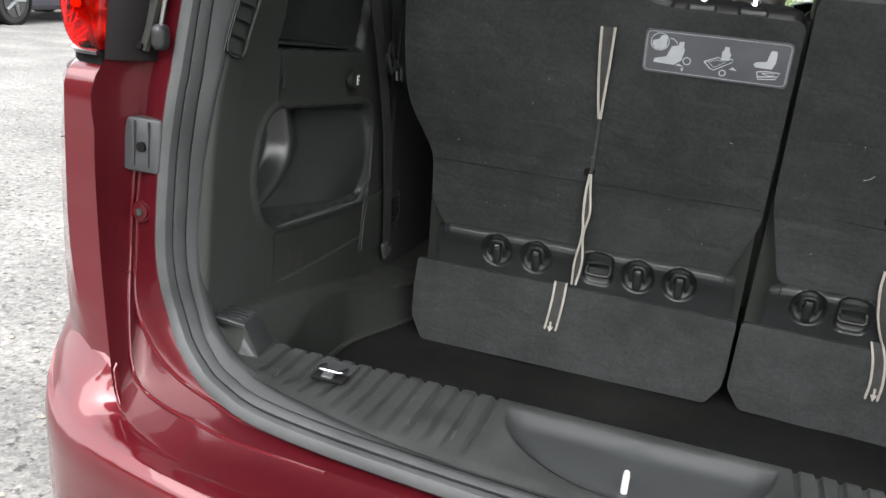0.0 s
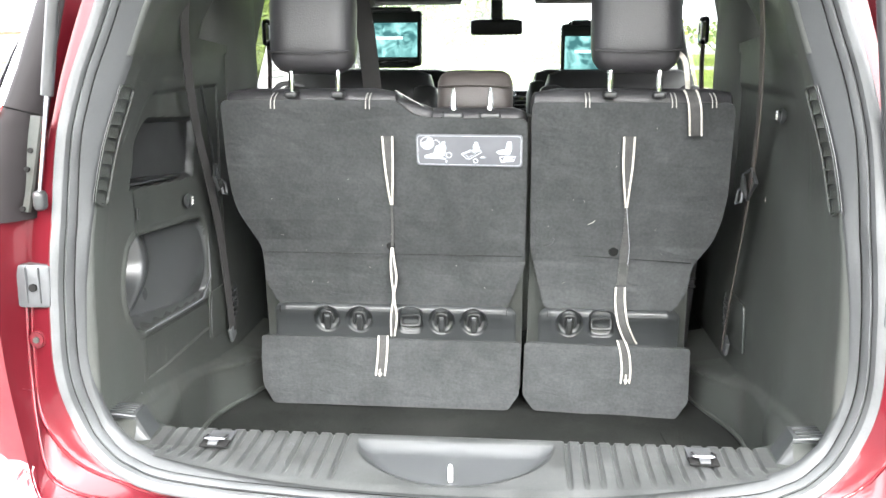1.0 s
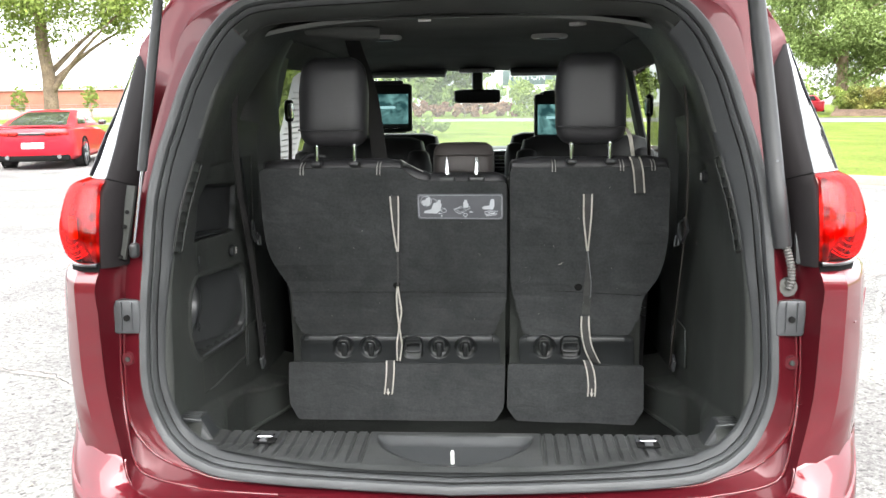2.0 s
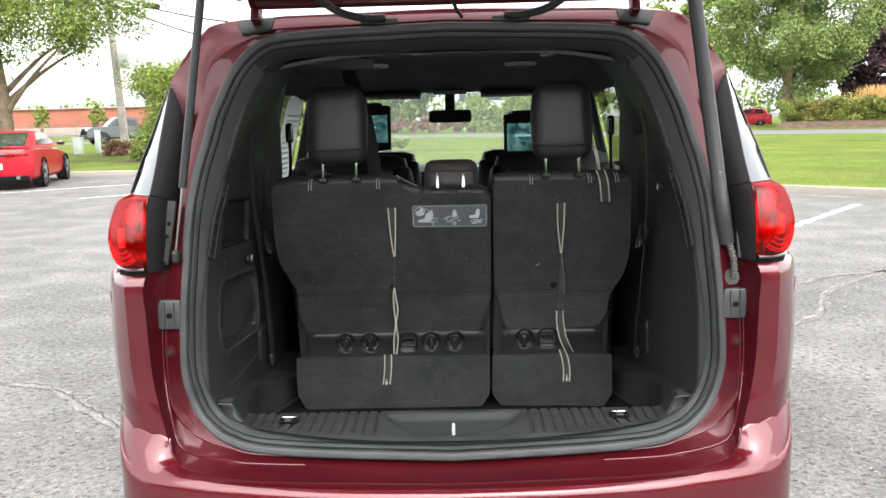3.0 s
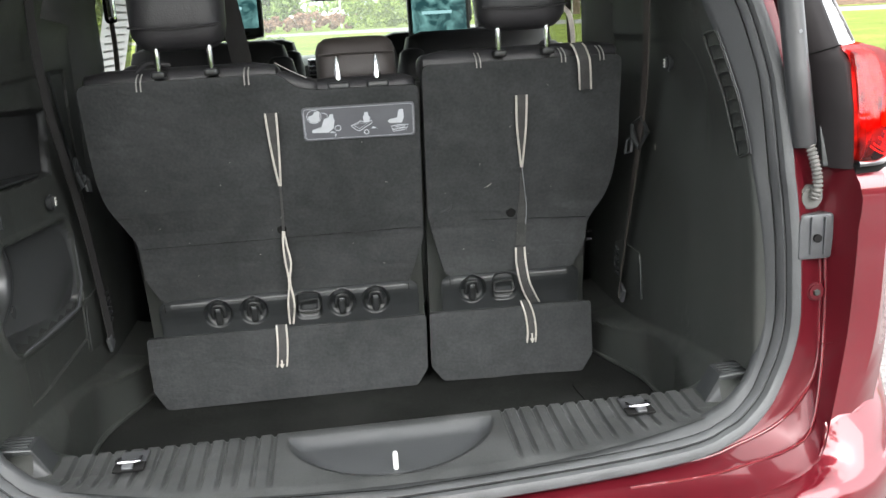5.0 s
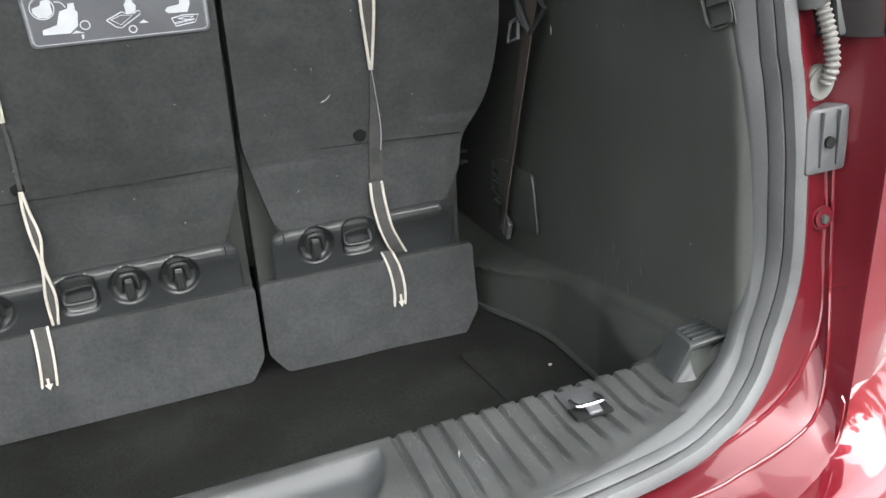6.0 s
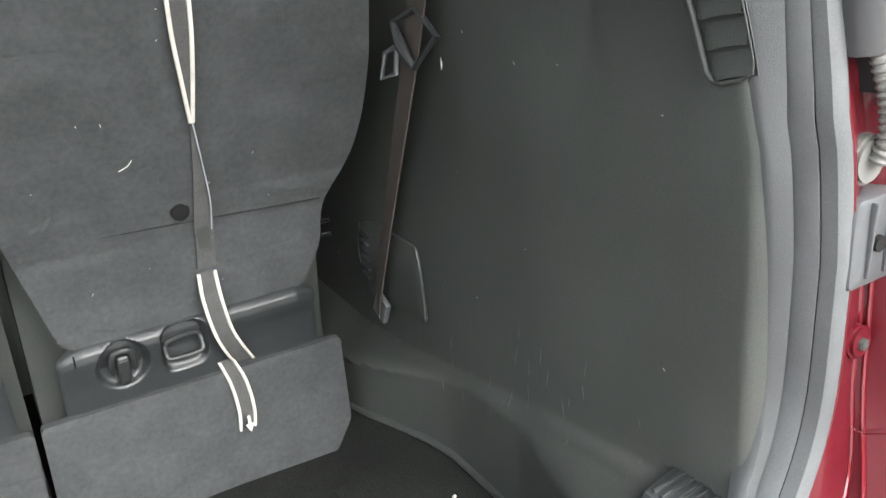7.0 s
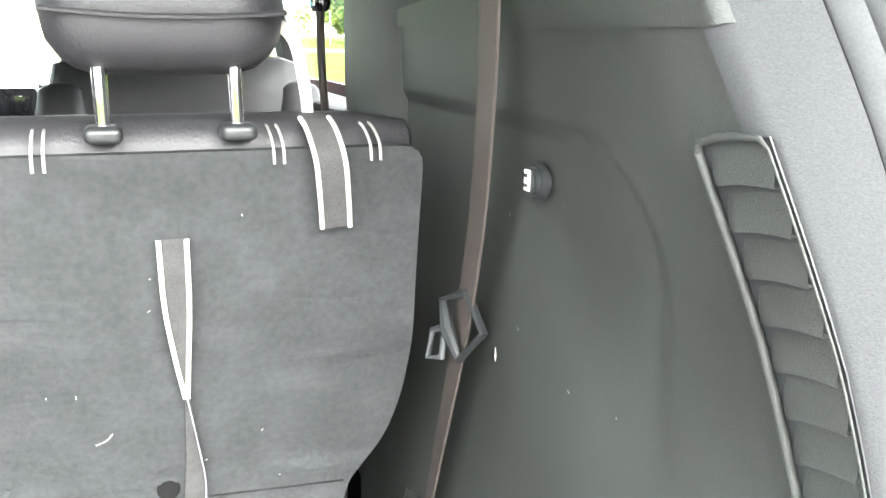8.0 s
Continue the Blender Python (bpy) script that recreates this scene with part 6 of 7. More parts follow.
# ---- cabin shell ----
part("headliner", thick(grid([[(f * w, y, z - 0.035 * abs(f) ** 3) for f in np.linspace(-1, 1, 25)] for y, z, w in ((0.36, 1.612, 0.47), (0.45, 1.628, 0.56), (0.7, 1.640, 0.60), (1.3, 1.645, 0.62), (2.0, 1.630, 0.62), (2.5, 1.605, 0.60), (2.72, 1.575, 0.58))]), 0.01), HEADLINER, van, "dark cloth headliner")
part("rear_header", thick(grid([[(f * w, y, z) for f in np.linspace(-1, 1, 19)] for y, z, w in ((0.325, 1.604, 0.40), (0.345, 1.604, 0.44), (0.38, 1.616, 0.50))]), 0.004), PLASTIC, van)
for x, y in ((-0.285, 1.19), (0.275, 1.26)):
    ring_ = disc((x, y, 1.622), (0, 0, 1), 0.062, 0.014, 28, 0.004)
    bmesh.ops.scale(ring_, vec=(1.0, 0.75, 1), space=Matrix.Translation((-x, -y, 0)), verts=ring_.verts)
    lampo = part("dome_lamp", ring_, WHITE_PLASTIC, van, "pale oval ceiling vent surround")
    core = disc((x, y, 1.614), (0, 0, 1), 0.034, 0.006, 24, 0.001)
    part("lamp_core", core, PLASTIC_SOFT, lampo)
part("ceiling_clip", box((-0.092, 0.56, 1.617), (0.035, 0.012, 0.006), 0.002), WHITE_PLASTIC, van)
part("ceiling_clip", box((-0.13, 1.25, 1.640), (0.04, 0.016, 0.006), 0.002), WHITE_PLASTIC, van)
part("ceiling_clip", box((0.33, 0.80, 1.622), (0.03, 0.05, 0.012), 0.004, turn=(0, 0, 30)), WHITE_PLASTIC, van)
belt = part("centre_seat_belt", ribbon([(-0.345, 0.87, 1.622), (-0.325, 0.845, 1.56), (-0.276, 0.79, 1.43), (-0.245, 0.72, 1.27), (-0.225, 0.69, 1.15)], 0.046, 0.002, 30, side=(1, -0.3, 0)), BELT_BLACK, van, "dark seat belt hanging from the ceiling")
part("belt_housing", cushion((0.22, 0.14, 0.04), 0.016, pose(-0.36, 0.84, 1.612, 0, 3, 8)), HEADLINER, van)

# cabin sides with window openings, glass, pillars
for sx in (-1, 1):
    rows = [[(sx * (0.70 + 0.05 * (z < 1.0)), y, z) for y in (0.9, 1.5, 2.2, 2.9, 3.5)] for z in (0.35, 0.7, 1.0, 1.14, 1.18)]
    part("door_lining", thick(grid(rows), 0.02), PLASTIC, van, "black door lining")
    part("door_sill_top", box((sx * 0.72, 2.2, 1.18), (0.10, 2.6, 0.02), 0.008), PILLAR, van)
    part("roof_rail", thick(grid([[(sx * x, y, z + dz) for x, z in ((0.56, 1.606), (0.62, 1.575), (0.655, 1.53))] for y, dz in ((0.8, 0.0), (1.5, 0.008), (2.4, -0.02), (2.8, -0.07))]), 0.012), HEADLINER, van)
    for y0, y1, lean_ in ((0.98, 1.10, 0.10), (1.78, 1.92, 0.10), (2.62, 2.74, 0.12)):
        rows = [[(sx * (0.715 - 0.075 * f), y0 + lean_ * f, 1.16 + 0.40 * f), (sx * (0.695 - 0.075 * f), y0 + 0.02 + lean_ * f, 1.16 + 0.40 * f), (sx * (0.695 - 0.075 * f), y1 - 0.02 + lean_ * f, 1.16 + 0.40 * f), (sx * (0.715 - 0.075 * f), y1 + lean_ * f, 1.16 + 0.40 * f)] for f in np.linspace(0, 1, 6)]
        part("window_pillar", thick(grid(rows), 0.01), PILLAR, van, "dark window pillar")
    for y0, y1, g in ((1.08, 1.80, GLASS_DARK), (1.90, 2.64, GLASS_DARK), (2.72, 3.30, GLASS_CLEAR)):
        rows = [[(sx * (0.735 - 0.075 * f), y0 + (y1 - y0) * u + 0.10 * f, 1.17 + 0.39 * f) for u in (0, 0.5, 1)] for f in (0, 0.5, 1)]
        pane = part("side_window", grid(rows), g, van, "tinted side window")
        pane.visible_shadow = False
sheet = part("window_sticker", (grid([[(-0.722 + 0.075 * f - 0.0, 1.30 + 0.36 * u + 0.08 * f, 1.17 + 0.33 * f + (0.03 * math.sin(u * 3.1) if f == 1 else 0)) for u in np.linspace(0, 1, 6)] for f in np.linspace(0, 1, 6)])), PAPER, van, "large white paper sheet on the side window")
for k in range(12):
    f = 0.12 + 0.066 * k
    part("print_bar", box((-0.716 + 0.075 * f, 1.46 + 0.08 * f, 1.17 + 0.33 * f), (0.002, 0.24, 0.006), 0, turn=(0, 10.5, 0)), PRINT, sheet)

# windscreen, dashboard, mirror, visors
rows = [[(f * (0.62 + 0.16 * g), 2.74 + 0.78 * g - 0.06 * f * f, 1.585 - 0.50 * g) for f in np.linspace(-1, 1, 9)] for g in np.linspace(0, 1, 6)]
screen = part("windscreen", grid(rows), GLASS_CLEAR, van, "clear windscreen")
screen.visible_shadow = False
for sx in (-1, 1):
    part("windscreen_pillar", tube([(sx * 0.60, 2.66, 1.56), (sx * 0.70, 3.05, 1.36), (sx * 0.79, 3.5, 1.10)], 0.045, 8, n=12), PILLAR, van)
    part("sun_visor", box((sx * 0.35, 2.62, 1.555), (0.38, 0.16, 0.018), 0.006, turn=(12, 0, 0)), WHITE_PLASTIC, van, "pale folded sun visor")
dash = [[(f * 0.76, y - 0.05 * (1 - f * f), z + 0.02 * (1 - f * f)) for f in np.linspace(-1, 1, 21)] for y, z in ((3.02, 0.70), (2.98, 1.00), (2.99, 1.10), (3.04, 1.130), (3.14, 1.140), (3.30, 1.135), (3.55, 1.12))]
part("dashboard", thick(grid(dash), 0.01), PLASTIC, van, "black dashboard")
part("dash_strip", tube([(x, 2.935 + 0.05 * (x / 0.76) ** 2, 1.012 - 0.015 * (x / 0.76) ** 2) for x in np.linspace(-0.7, 0.7, 40)], 0.008, 8), CHROME, van, "bright dashboard strip")
for sx in (-1, 1):
    v = part("dash_vent", box((sx * 0.118, 2.93, 1.085), (0.085, 0.02, 0.12), 0.012), GLOSS, van, "dashboard air vent with a bright surround")
    part("vent_surround", tube([(sx * 0.118 + 0.044 * a, 2.918, 1.085 + 0.062 * b) for a, b in ((-1, -1), (1, -1), (1, 1), (-1, 1), (-1, -1))], 0.004, 8), CHROME, v)
    for k in range(4):
        part("vent_slat", box((sx * 0.118, 2.916, 1.055 + 0.020 * k), (0.080, 0.01, 0.005), 0.001), PLASTIC_SOFT, v)
part("centre_screen", box((0, 2.92, 1.07), (0.13, 0.02, 0.13), 0.01), GLOSS, van)
part("steering_wheel", ring((-0.40, 2.78, 1.0), (0, -1, 0.45), 0.18, 0.015, 40), LEATHER, van, "black steering wheel")
part("centre_console", cushion((0.22, 0.9, 0.40), 0.04, pose(0, 2.55, 0.62)), PLASTIC, van)
mirror = part("rear_view_mirror", cushion((0.23, 0.03, 0.068), 0.014, pose(-0.005, 2.58, 1.435, 8, 0, 0)), PLASTIC_SOFT, van, "black rear-view mirror")
part("mirror_stem", box((-0.005, 2.63, 1.505), (0.055, 0.05, 0.11), 0.012), PLASTIC_SOFT, mirror)
part("mirror_mount", box((-0.005, 2.62, 1.562), (0.18, 0.08, 0.02), 0.006), WHITE_PLASTIC, mirror)
part("cabin_floor", box((0, 2.1, 0.42), (1.44, 2.7, 0.03), 0.0), CARPET, van)
part("underbody", box((0, 2.0, 0.30), (1.5, 4.0, 0.10), 0.02), PLASTIC, van)
for x, y in ((-0.096, 0.64), (0.209, 0.86)):
    led = part("ceiling_lamp", disc((x, y, 1.6335), (0, 0, -1), 0.012, 0.006, 18, 0.002), WHITE_PLASTIC, van, "small pale ceiling lamp")
    part("lamp_rim", ring((x, y, 1.632), (0, 0, -1), 0.015, 0.002), PLASTIC_SOFT, led)
crumb = tagged(part("crumb", cushion((0.006, 0.005, 0.004), 0.0015, pose(0.559, 0.417, 0.4935, 0, 0, 30)), EDGING, None), "tiny white crumb lying on the cargo carpet", "crumb")


# ---- outside: ground ----
ASPHALT = material("worn_asphalt", (0.128, 0.1245, 0.121), rough=0.95, spec=0.2, vary=0.12, scale=0.35, grain=0.25, grain_scale=30, bump=0.5, bump_scale=70, distance=0.006, tint=(0.205, 0.199, 0.190), tint_scale=1.6, tint_amount=0.7)
an, al = ASPHALT.node_tree.nodes, ASPHALT.node_tree.links
shader = an["Principled BSDF"]
plain = shader.inputs["Base Color"].links[0].from_socket
coords = an.new("ShaderNodeTexCoord").outputs["Object"]
# pale and dark stones, then ragged dark pits between them
stones, stone_tone, pits, pit_edge = an.new("ShaderNodeTexVoronoi"), an.new("ShaderNodeMapRange"), an.new("ShaderNodeTexNoise"), an.new("ShaderNodeMapRange")
stones.inputs["Scale"].default_value = 105
stone_tone.inputs["To Min"].default_value, stone_tone.inputs["To Max"].default_value = 0.68, 1.36
pits.inputs["Scale"].default_value, pits.inputs["Detail"].default_value, pits.inputs["Roughness"].default_value = 26, 5, 0.65
pit_edge.inputs["From Min"].default_value, pit_edge.inputs["From Max"].default_value = 0.57, 0.62
pit_edge.inputs["To Min"].default_value, pit_edge.inputs["To Max"].default_value = 1.03, 0.45
al.new(coords, stones.inputs["Vector"]), al.new(coords, pits.inputs["Vector"])
al.new(stones.outputs["Color"], stone_tone.inputs["Value"]), al.new(pits.outputs["Fac"], pit_edge.inputs["Value"])
both_tones, toned = an.new("ShaderNodeMath"), an.new("ShaderNodeVectorMath")
both_tones.operation, toned.operation = "MULTIPLY", "SCALE"
al.new(stone_tone.outputs["Result"], both_tones.inputs[0]), al.new(pit_edge.outputs["Result"], both_tones.inputs[1])
al.new(plain, toned.inputs[0]), al.new(both_tones.outputs[0], toned.inputs["Scale"]), al.new(toned.outputs["Vector"], shader.inputs["Base Color"])
ASPHALT_FAR = material("road_asphalt", (0.125, 0.122, 0.118), rough=0.9, vary=0.12, scale=0.3, grain=0.2, grain_scale=20)
GRASS = material("mown_lawn", (0.095, 0.131, 0.020), rough=0.9, spec=0.1, vary=0.2, scale=0.25, grain=0.5, grain_scale=14, bump=1.0, bump_scale=20, distance=0.05, tint=(0.140, 0.162, 0.034), tint_scale=0.5, tint_amount=0.7)
CONCRETE = material("kerb_concrete", (0.27, 0.248, 0.213), rough=0.9, spec=0.2, vary=0.15, scale=1.2, grain=0.2, grain_scale=60, bump=0.4, bump_scale=50, tint=(0.26, 0.24, 0.21), tint_scale=2.5, tint_amount=0.5)
LINE = material("worn_white_line", (0.62, 0.61, 0.58), rough=0.85, vary=0.2, scale=3, grain=0.3, grain_scale=40)
TAR = material("crack_filler", (0.182, 0.170, 0.158), rough=0.9, vary=0.3, scale=6, grain=0.4, grain_scale=60)
MULCH = material("bark_mulch", (0.10, 0.07, 0.05), rough=1.0, spec=0.1, vary=0.3, scale=2, grain=0.5, grain_scale=18, bump=1.0, bump_scale=15, distance=0.05)
BARK = material("grey_brown_bark", (0.20, 0.15, 0.105), rough=0.95, vary=0.3, scale=3, grain=0.4, grain_scale=25, bump=1.0, bump_scale=18, distance=0.03)
LEAF = material("maple_leaves", (0.165, 0.224, 0.072), rough=0.7, spec=0.15, island=0.28, vary=0.15, scale=0.4)
LEAF_LIME = material("lime_green_leaves", (0.185, 0.24, 0.058), rough=0.7, spec=0.15, island=0.28, vary=0.2, scale=0.5)
LEAF_HEDGE = material("hedge_leaves", (0.15, 0.20, 0.04), rough=0.6, spec=0.3, island=0.5, vary=0.3, scale=0.6, tint=(0.22, 0.13, 0.05), tint_scale=0.5, tint_amount=0.6)
LEAF_DARK = material("purple_leaves", (0.045, 0.022, 0.030), rough=0.6, spec=0.3, island=0.5)
LEAF_RUST = material("rusty_shrub_leaves", (0.22, 0.13, 0.09), rough=0.7, spec=0.2, island=0.5)
PLUMES = material("tan_grass_plumes", (0.42, 0.25, 0.10), rough=0.9, spec=0.1, island=0.35)
BRICK = material("red_brick_wall", (0.29, 0.108, 0.068), rough=0.9, vary=0.12, scale=0.3, grain=0.15, grain_scale=4)
BAND = material("pale_wall_band", (0.30, 0.25, 0.21), rough=0.9, vary=0.1, scale=0.3)
POLE = material("weathered_pole_wood", (0.38, 0.35, 0.31), rough=0.9, vary=0.2, scale=2, grain=0.25, grain_scale=15, bump=0.6, bump_scale=12, distance=0.02)
GREY_BOX = material("pale_utility_enamel", (0.45, 0.50, 0.47), rough=0.5, vary=0.1, scale=3)
WIRE = material("black_cable", (0.03, 0.03, 0.03), rough=0.7)
RED_CAR = material("bright_red_car_paint", (0.42, 0.006, 0.018), rough=0.4, spec=0.3, vary=0.04, coat=0.35)
NAVY_CAR = material("dark_plum_car_paint", (0.03, 0.025, 0.045), rough=0.3, metal=0.2, vary=0.04, coat=1.0)
PICKUP_PAINT = material("silver_grey_truck_paint", (0.105, 0.111, 0.125), rough=0.35, metal=0.2, vary=0.06, coat=0.5)
CAR_GLASS = material("dark_car_glass", (0.03, 0.035, 0.038), spec=1.0, rough=0.05, vary=0.05, coat=0.5)
TYRE = bpy.data.materials["tyre_rubber"]

KERB = [(-70, 27), (-30, 24.6), (-12.0, 23.3), (-8.0, 22.3), (-3.0, 19.4), (5.6, 12.9), (7.0, 11.6), (12.0, 6.8), (40, -20)]
kerb_line = curve_points(KERB, 160)
FAR = [(-90, 66), (-30, 65), (-1.5, 60), (17, 47), (23, 43.5), (80, 8)]
far_len = np.r_[0, np.cumsum(np.linalg.norm(np.diff(np.array(FAR, float), axis=0), axis=1))]
far_line = np.stack([np.interp(np.linspace(0, far_len[-1], 160), far_len, [q[k] for q in FAR]) for k in (0, 1)], 1)

s = 900.0
ground_rows = [[(x, y, 0) for x in (-s, -60, -15, 0, 15, 60, s)] for y in (-s, -40, -10, 5, 20, 60, s)]
ground = tagged(mesh_part("ground", (lambda b: (lambda me: (b.to_mesh(me), b.free(), me)[2])(bpy.data.meshes.new("ground")))(grid(ground_rows)), ASPHALT, None), "pale weathered asphalt car park", "ground", kind="structure")


def sheet_between(name, a, b, z, mat, label, cat, n=14):
    rows = [[tuple(Vector((*p, z)).lerp(Vector((*q, z)), f) + Vector((0, 0, 0))) for f in np.linspace(0, 1, n)] for p, q in zip(a, b)]
    bm = grid(rows)
    ob = part(name, bm, mat, None)
    return tagged(ob, label, cat, kind="structure")


nrm = np.gradient(kerb_line, axis=0)
nrm = np.stack([-nrm[:, 1], nrm[:, 0]], 1) / np.linalg.norm(nrm, axis=1)[:, None]
nrm *= np.sign(nrm[:, 1:2] + 1e-6)
lawn = sheet_between("lawn", kerb_line + nrm * 0.16, far_line, 0.13, GRASS, "bright green mown lawn behind the kerb", "lawn", 40)
fn = np.gradient(far_line, axis=0)
fn = np.stack([-fn[:, 1], fn[:, 0]], 1) / np.linalg.norm(fn, axis=1)[:, None]
fn = np.tile([0.45, 0.893], (len(far_line), 1))
sheet_between("road", far_line + fn * 0.02, far_line + fn * 13, 0.10, ASPHALT_FAR, "pale grey road beyond the lawn", "road")
sheet_between("far_verge", far_line + fn * 12.6, far_line + fn * 150, 0.12, GRASS, "green verge beyond the road", "lawn")
prof = [(0.0, -0.02), (0.0, 0.10), (0.012, 0.128), (0.035, 0.14), (0.13, 0.142), (0.16, 0.135), (0.165, 0.05)]
kerb = part("kerb", grid([[(p[0] + n[0] * u, p[1] + n[1] * u, z) for u, z in prof] for p, n in zip(kerb_line, nrm)]), CONCRETE, None)
tagged(kerb, "worn pale concrete kerb", "kerb", kind="structure")


def strip_on_ground(name, pts, w, z, mat, label, cat, jag=0.0, seed=1, n=40):
    p = curve_points(pts, n)
    t = np.gradient(p, axis=0)
    q = np.stack([-t[:, 1], t[:, 0]], 1) / np.linalg.norm(t, axis=1)[:, None]
    rnd = random.Random(seed)
    rows = []
    for a, d in zip(p, q):
        o, ww = rnd.uniform(-jag, jag), w * (1 + rnd.uniform(-0.5, 0.5) * (jag > 0))
        rows.append([(*(a + d * (o - ww / 2)), z), (*(a + d * (o + ww / 2)), z)])
    return tagged(part(name, grid(rows), mat, None), label, cat, kind="structure")


for pts in ([(4.10, 8.37), (6.05, 10.79)], [(-10.3, 17.0), (-8.1, 18.95)], [(-7.65, 15.1), (-6.2, 16.2)], [(-17.5, 17.5), (-14.5, 20.1)]):
    strip_on_ground("parking_line", pts, 0.11, 0.004, LINE, "worn white painted parking line", "marking", 0.004)
for k, pts in enumerate(([(-3.4, 2.75), (-2.55, 2.55), (-2.25, 2.45), (-1.86, 2.05), (-1.60, 1.78), (-1.3, 1.2)], [(2.25, 3.5), (2.6, 3.9), (2.95, 4.6), (3.5, 5.1), (3.95, 5.5), (5.2, 6.1)], [(2.9, 4.9), (3.2, 5.2), (3.9, 5.4)])):
    strip_on_ground("ground_crack", pts, 0.065, 0.004, TAR, "pale filled crack in the asphalt", "crack", 0.010, k)
    strip_on_ground("ground_crack", [(x + 0.01, y + 0.008) for x, y in pts], 0.007, 0.0065, WIRE, "thin dark split in the crack filler", "crack", 0.016, 7 + k, 90)
rnd = random.Random(3)
bm = bmesh.new()
for _ in range(5000):
    u, v = rnd.uniform(-7, 7), rnd.uniform(-1, 9)
    if abs(u) < 0.85 and v > -0.3:
        continue
    r = rnd.uniform(0.004, 0.013)
    c = Vector((u, v, r * 0.3))
    vs = [bm.verts.new(c + Vector((r * math.cos(a) * rnd.uniform(0.7, 1.2), r * math.sin(a) * rnd.uniform(0.7, 1.2), 0))) for a in (0, 1.25, 2.5, 3.8, 5.0)]
    tip = bm.verts.new(c + Vector((0, 0, r * 0.6)))
    for i in range(5):
        bm.faces.new([vs[i], vs[(i + 1) % 5], tip])
tagged(part("loose_grit", bm, CONCRETE, None, smooth=False), "loose pale grit on the asphalt", "gravel", kind="stuff")


# ---- outside: plants ----
def leaves(clumps, per, size, seed, flat=0.5):
    """Many small leaves round clump centres (x, y, z, radius); from plain arrays, one mesh."""
    g = np.random.default_rng(seed)
    c = np.repeat(np.array(clumps, float), per, 0)
    d = g.normal(size=(len(c), 3))
    d /= np.linalg.norm(d, axis=1)[:, None]
    d *= (g.random(len(c)) ** 0.4 * c[:, 3])[:, None]
    d[:, 2] *= 0.75
    p = c[:, :3] + d
    a = g.normal(size=(len(c), 3))
    a /= np.linalg.norm(a, axis=1)[:, None]
    b = np.cross(a, g.normal(size=(len(c), 3)))
    b /= np.linalg.norm(b, axis=1)[:, None]
    sz = size * g.uniform(0.6, 1.3, len(c))[:, None]
    v = np.stack([p - a * sz, p + b * sz * 0.45, p + a * sz, p - b * sz * 0.45], 1).reshape(-1, 3)
    me = bpy.data.meshes.new("crown")
    me.from_pydata(v.tolist(), [], [(4 * i, 4 * i + 1, 4 * i + 2, 4 * i + 3) for i in range(len(c))])
    return me


def tree(x, y, h, crown_r, crown_z, leaf, label, seed, n_clump=90, per=150, size=0.16, trunk_r=0.25, name="tree", limbs=9, squash=1.0, fork=False, shape=0.9):
    rnd = random.Random(seed)
    t = thing(name, label, "tree", (x, y, 0))
    bm = tube([(x, y, 0), (x + 0.02, y, 0.25), (x + 0.05, y, crown_z * 0.6), (x - 0.1, y, crown_z + 0.3), (x + 0.1, y, h * 0.85)], [trunk_r * 1.35, trunk_r, trunk_r * 0.85, trunk_r * 0.6, 0.03], 12, n=24)
    part("trunk", bm, BARK, t, "grey-brown bark")
    for k in range(limbs):
        a = 2 * math.pi * k / limbs + rnd.uniform(-0.3, 0.3)
        z0 = crown_z * (0.45 if fork and k < 3 else 0.75) + (h - crown_z) * 0.5 * (k / limbs)
        L = crown_r * rnd.uniform(0.6, 0.85)
        end = (x + math.cos(a) * L, y + math.sin(a) * L, z0 + rnd.uniform(0.35, 0.7) * L + (1.2 if fork else 0))
        m = (x + math.cos(a) * L * 0.45, y + math.sin(a) * L * 0.45, z0 + 0.45 * (end[2] - z0) + 0.2)
        part("limb", tube([(x, y, z0), m, end], [trunk_r * (0.5 if fork else 0.35), trunk_r * 0.25, 0.02], 8, n=12), BARK, t)
    clumps = []
    while len(clumps) < n_clump:
        u = Vector((rnd.uniform(-1, 1), rnd.uniform(-1, 1), rnd.uniform(-1, 1)))
        if u.length > 1 or u.length < 0.35:
            continue
        zc = (h + crown_z) / 2 + u.z * (h - crown_z) / 2
        w = crown_r * (1 - 0.25 * max(0, u.z)) * shape / 0.9
        clumps.append((x + u.x * w, y + u.y * w * squash, zc + rnd.uniform(-0.3, 0.3), crown_r * rnd.uniform(0.13, 0.26)))
    mesh_part("crown", leaves(clumps, per, size, seed), leaf, t, "uneven leafy crown", smooth=False)
    return t


